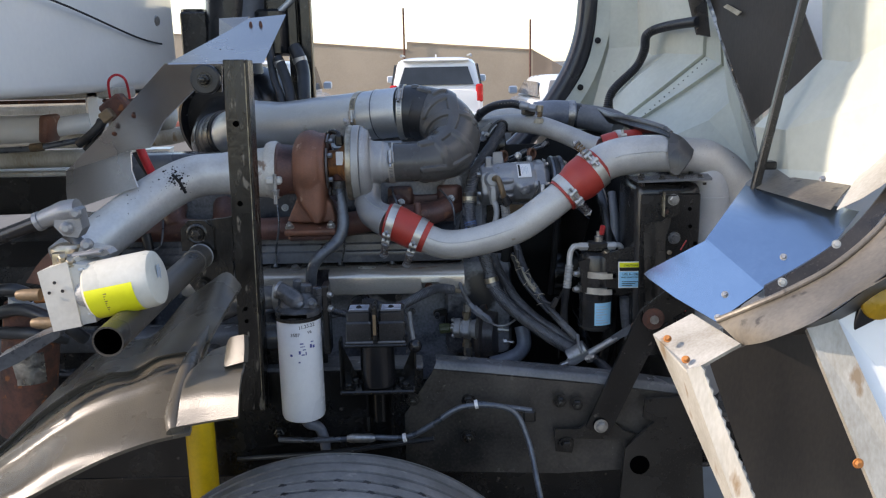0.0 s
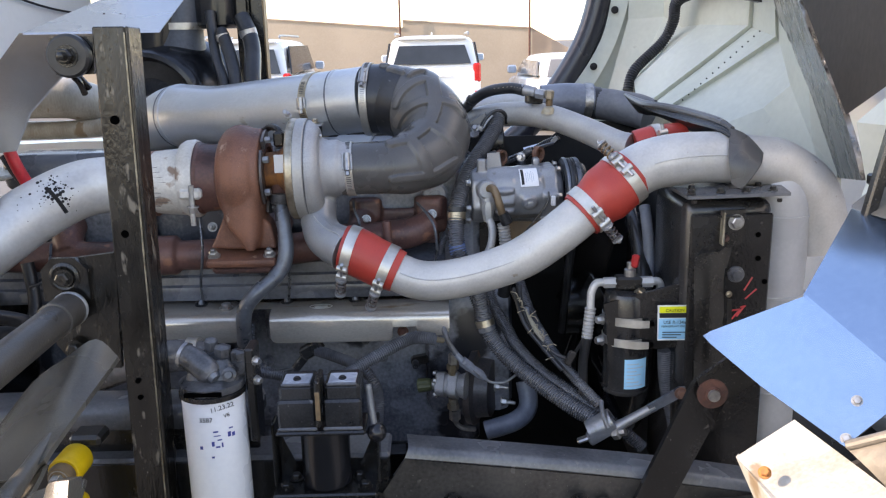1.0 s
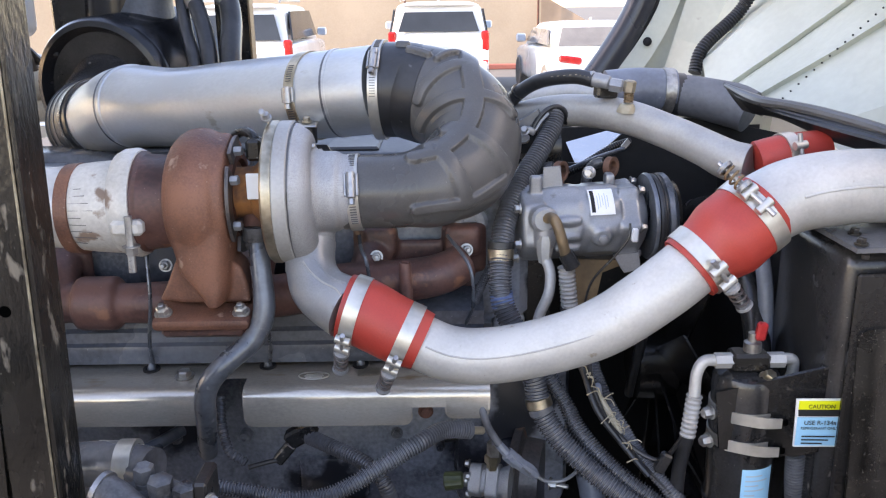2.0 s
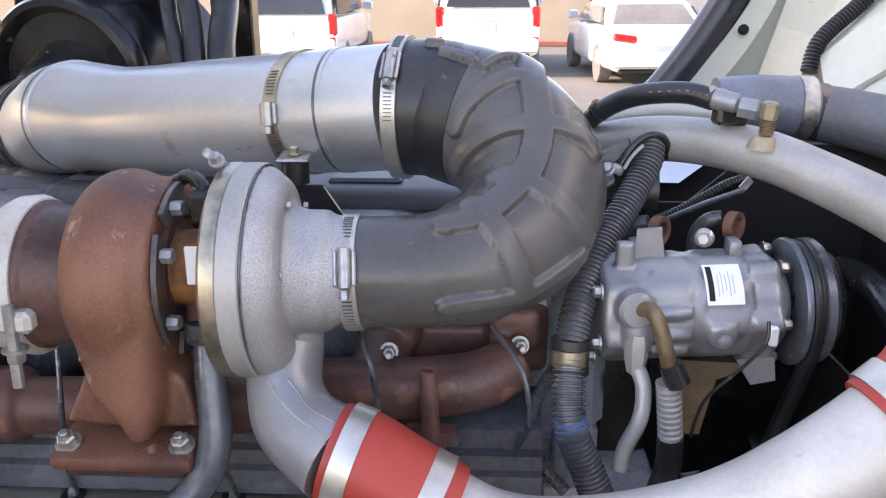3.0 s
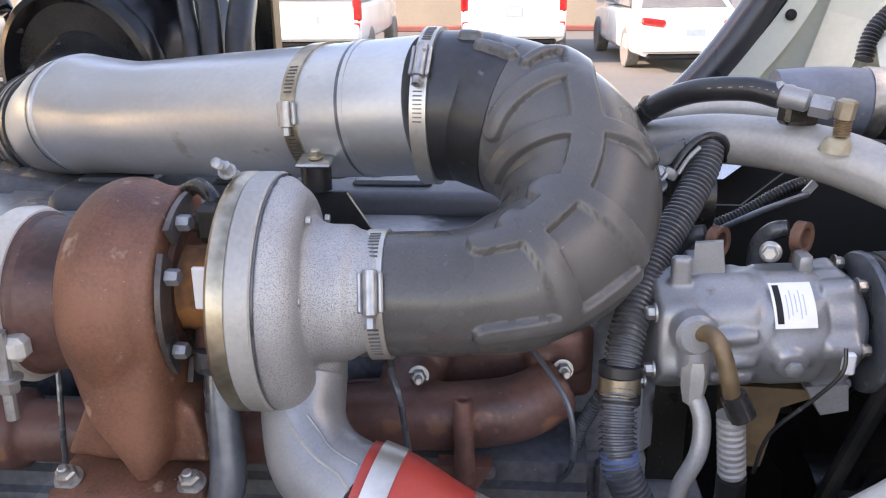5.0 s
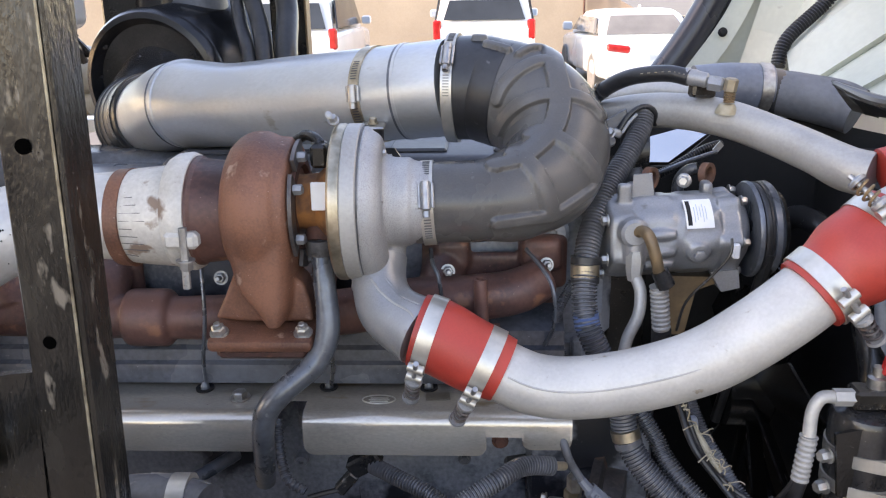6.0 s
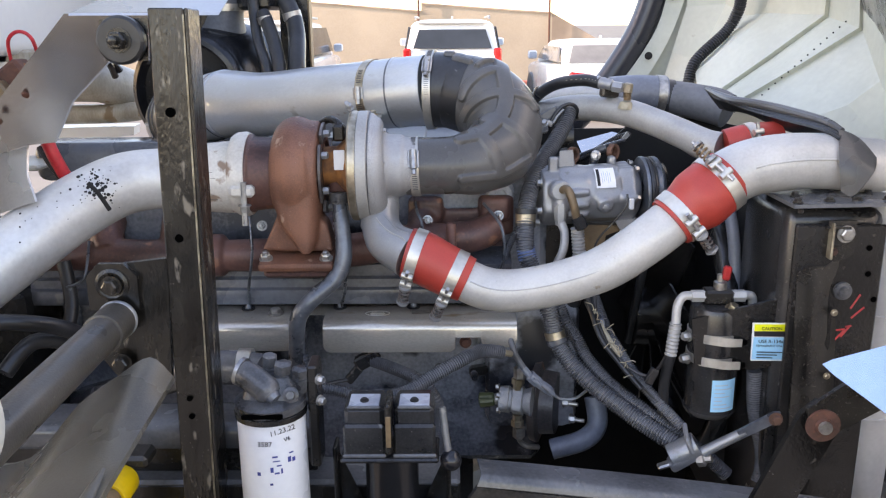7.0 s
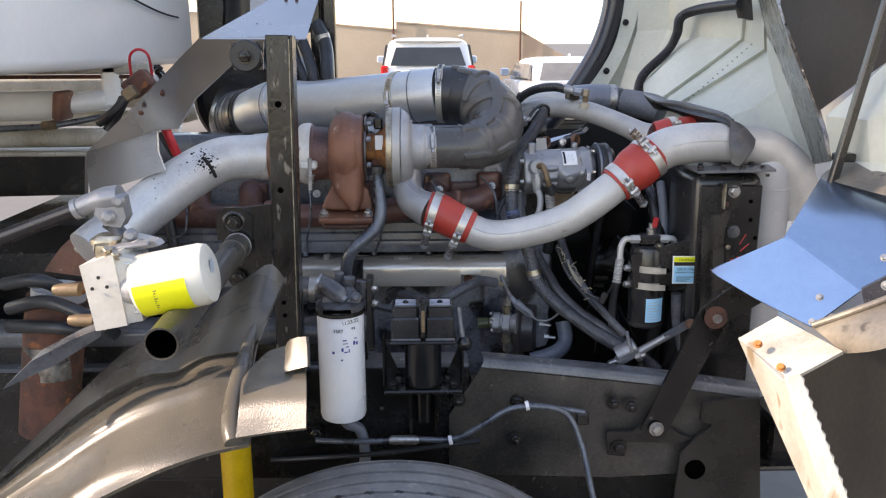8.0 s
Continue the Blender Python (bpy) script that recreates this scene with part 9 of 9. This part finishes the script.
part("outer_shell", sheet([[(0.95, 4.10, 0.9), (1.25, 3.2, 0.8), (1.25, 2.2, 0.8), (1.0, 1.74, 0.9)], [(1.0, 4.12, 1.6), (1.45, 3.2, 1.6), (1.45, 2.2, 1.6), (1.1, 1.64, 1.6)], [(0.95, 4.10, 2.6), (1.20, 3.2, 2.8), (1.20, 2.2, 2.8), (1.08, 1.50, 2.6)]], (0.012, 0, 0), sub=4), "white_paint", hd)
hose("hood_harness", "black corrugated lamp harness on the hood", [(0.675, 3.700, 1.527), (0.700, 3.720, 1.593), (0.793, 3.740, 1.680), (0.821, 3.720, 1.746), (0.820, 3.680, 1.806), (0.864, 3.600, 1.832), (0.902, 3.300, 1.839)], 0.017, "hose", 14, 0.003, "cable loom", 0.008)
part("harness_plate", prism([(0.873, 3.350, 1.934), (0.918, 3.300, 1.910), (0.938, 3.300, 1.785), (0.904, 3.320, 1.794)], (0.005, -0.02, 0)), "black_worn", hd)

# ---- yard: wall, cars ----
wl = tagged(new("wall_north"), "tan concrete block boundary wall in sunlight", "wall", kind="structure")
def wall_run(x0, x1, z0, z1):
    """A stretch of block wall whose top falls from z0 to z1, with its cap."""
    part("wall_panel", prism([(x0, 26.5, 0), (x1, 26.5, 0), (x1, 26.5, z1), (x0, 26.5, z0)], (0, 0.2, 0)), "wall", wl)
    part("wall_cap", prism([(x0, 26.47, z0), (x1, 26.47, z1), (x1, 26.47, z1 + 0.05), (x0, 26.47, z0 + 0.05)], (0, 0.26, 0)), "cap", wl)


wall_run(-41.0, -0.905, 5.48, 2.05)
wall_run(-0.905, 2.95, 2.27, 1.97)
part("wall_return", prism([(2.952, 26.5, 0), (4.30, 26.5, 0), (4.30, 26.5, 1.25), (2.952, 26.5, 2.00)], (0, 0.2, 0)), "cap", wl)
for x, z in ((-0.98, 3.3), (2.85, 2.9)):
    part("wall_post", tube([(x, 26.35, 0), (x, 26.35, z)], 0.03, 8, 1), "rust_dark", wl)
tagged(part("kerb", box((-10, 25.2, 0.07), (60, 0.3, 0.14), bevel=0.02), "kerb_red"), "red painted kerb along the wall", "kerb", kind="structure")


def car_body(rows, n=20):
    """A lofted body: rows of (y, half width, z low, z high, corner) seen from behind."""
    verts, faces = [], []
    for y, w, z0, z1, q in rows:
        for k in range(n):
            a = 2 * math.pi * k / n + math.pi / 4
            c, s = math.cos(a), math.sin(a)
            x = w * math.copysign(abs(c) ** q, c)
            z = (z0 + z1) / 2 + (z1 - z0) / 2 * math.copysign(abs(s) ** q, s)
            verts.append((x, y, z))
    m = len(rows)
    for i in range(m - 1):
        for k in range(n):
            faces.append((i * n + k, i * n + (k + 1) % n, (i + 1) * n + (k + 1) % n, (i + 1) * n + k))
    faces += [tuple(range(n)), tuple((m - 1) * n + k for k in range(n))]
    return Geo().add(verts, faces)


def car(name, label, x, y, W, H, L, belt, zlow, suv=True, turn=0.0, roof_in=0.16):
    e = thing(name, label, "car", (0, 0, 0), "parked cars")
    h = W / 2
    lower = [(0, h * 0.90, zlow + 0.12, belt - 0.06, 0.30), (0.06, h * 0.97, zlow, belt, 0.28), (0.5, h, zlow, belt + 0.01, 0.25), (L * 0.6, h, zlow, belt, 0.25), (L - 0.5, h * 0.97, zlow, belt - 0.06, 0.28), (L, h * 0.85, zlow + 0.1, belt - 0.2, 0.35)]
    part("body_shell", car_body(lower, 40), "car_white", e)
    back = 0.04 if suv else 0.75
    top = [(back, h * 0.92, belt - 0.05, belt + 0.02, 0.35), (back + 0.03, h * 0.91, belt - 0.05, belt + 0.05, 0.35), (back + (0.16 if suv else 0.55), h * (1 - roof_in), belt - 0.05, H - 0.05, 0.42), (back + (0.35 if suv else 0.85), h * (1 - roof_in), belt - 0.05, H, 0.42), (L * 0.55, h * (1 - roof_in), belt - 0.05, H - 0.02, 0.42), (L * 0.72, h * 0.90, belt - 0.05, belt + 0.02, 0.35)]
    part("cabin", car_body(top, 40), "car_white", e)
    # rear glass
    w0, w1 = h * 0.78, h * (0.66 if suv else 0.62)
    if suv:
        q = [(-w0, back - 0.012, belt + 0.05), (w0, back - 0.012, belt + 0.05), (w1, back + 0.085, H - 0.20), (-w1, back + 0.085, H - 0.20)]
    else:
        q = [(-w0, back + 0.02, belt + 0.03), (w0, back + 0.02, belt + 0.03), (w1, back + 0.42, H - 0.12), (-w1, back + 0.42, H - 0.12)]
    # The saloon's pane is paler, with sky reflection put into its colour.
    part("rear_window", prism(q, (0, -0.03, 0.01)), ("car_glass" if suv else "pale_glass"), e, "dark tinted rear window")
    for s in (-1, 1):
        part("side_window", prism([(s * h * 0.93, back + 0.25, belt + 0.05), (s * h * 0.93, L * 0.66, belt + 0.05), (s * h * 0.86, L * 0.56, H - 0.14), (s * h * 0.86, back + 0.45, H - 0.14)], (s * 0.03, 0, 0)), ("car_glass" if suv else "pale_glass"), e)
        if suv:
            part("tail_lamp", box((s * h * 0.90, 0.05, belt - 0.12), (0.15, 0.12, 0.36), bevel=0.03), "tail", e, "red tail lamp")
            part("bumper_reflector", box((s * h * 0.90, -0.02, zlow + 0.30), (0.10, 0.05, 0.14), bevel=0.01), "tail", e)
        else:
            part("tail_lamp", box((s * h * 0.72, 0.02, belt - 0.16), (0.40, 0.10, 0.12), (0, -s * 8, 0), bevel=0.03), "tail", e, "red tail lamp")
        mr = part("door_mirror", box((s * (h + 0.10), L * 0.62, belt + 0.12), (0.20, 0.12, 0.17), bevel=0.05, seg=2), "car_white", e)
        part("mirror_glass", box((s * (h + 0.10), L * 0.62 - 0.062, belt + 0.12), (0.15, 0.006, 0.12), bevel=0.002), "plate_bar", mr)
        for wy in (0.95, L - 0.95):
            part("wheel", lathe((s * (h - 0.20), wy, 0.34), (s, 0, 0), [(0, 0.2), (0, 0.32), (0.03, 0.34), (0.2, 0.34), (0.215, 0.31), (0.2, 0.22), (0.17, 0.0)], 32), "tyre", e)
    part("bumper", box((0, -0.02, zlow + 0.22), (W * 0.95, 0.16, 0.26), bevel=0.06, seg=2), "car_white", e)
    part("under_valance", box((0, 0.10, zlow + 0.02), (W * 0.8, 0.2, 0.10), bevel=0.03), "seal", e)
    part("number_plate", box((0, -0.02 if suv else -0.06, belt - (0.30 if suv else 0.34)), (0.32, 0.02, 0.16), bevel=0.005), "plate_bar", e, "pale number plate, blank")
    if suv:
        part("garnish", box((0, -0.01, belt - 0.17), (0.72, 0.04, 0.05), bevel=0.01), "car_white", e)
        for s in (-1, 1):
            part("roof_rail", tube([(s * h * 0.74, 0.35, H + 0.01), (s * h * 0.74, 0.5, H + 0.05), (s * h * 0.74, L * 0.5, H + 0.04)], 0.02, 8), "bolt", e)
        part("roof_spoiler", box((0, back + 0.13, H - 0.06), (W * 0.70, 0.20, 0.05), bevel=0.02), "car_white", e)
    part("roof_fin", box((0, back + 0.6, H + 0.03), (0.03, 0.12, 0.06), bevel=0.01), "car_white", e)
    e.matrix_world = pose(x, y, 0, 0, 0, turn)
    return e


car("parked_suv", "white parked SUV seen from behind", -0.02, 17.5, 1.94, 1.80, 4.7, 1.20, 0.36)
car("parked_sedan", "white parked saloon car seen from behind", 2.88, 16.0, 1.84, 1.42, 4.8, 0.96, 0.24, suv=False, turn=4)
car("parked_van", "white parked pickup seen from behind", -3.50, 16.4, 1.85, 1.80, 5.0, 1.12, 0.42)
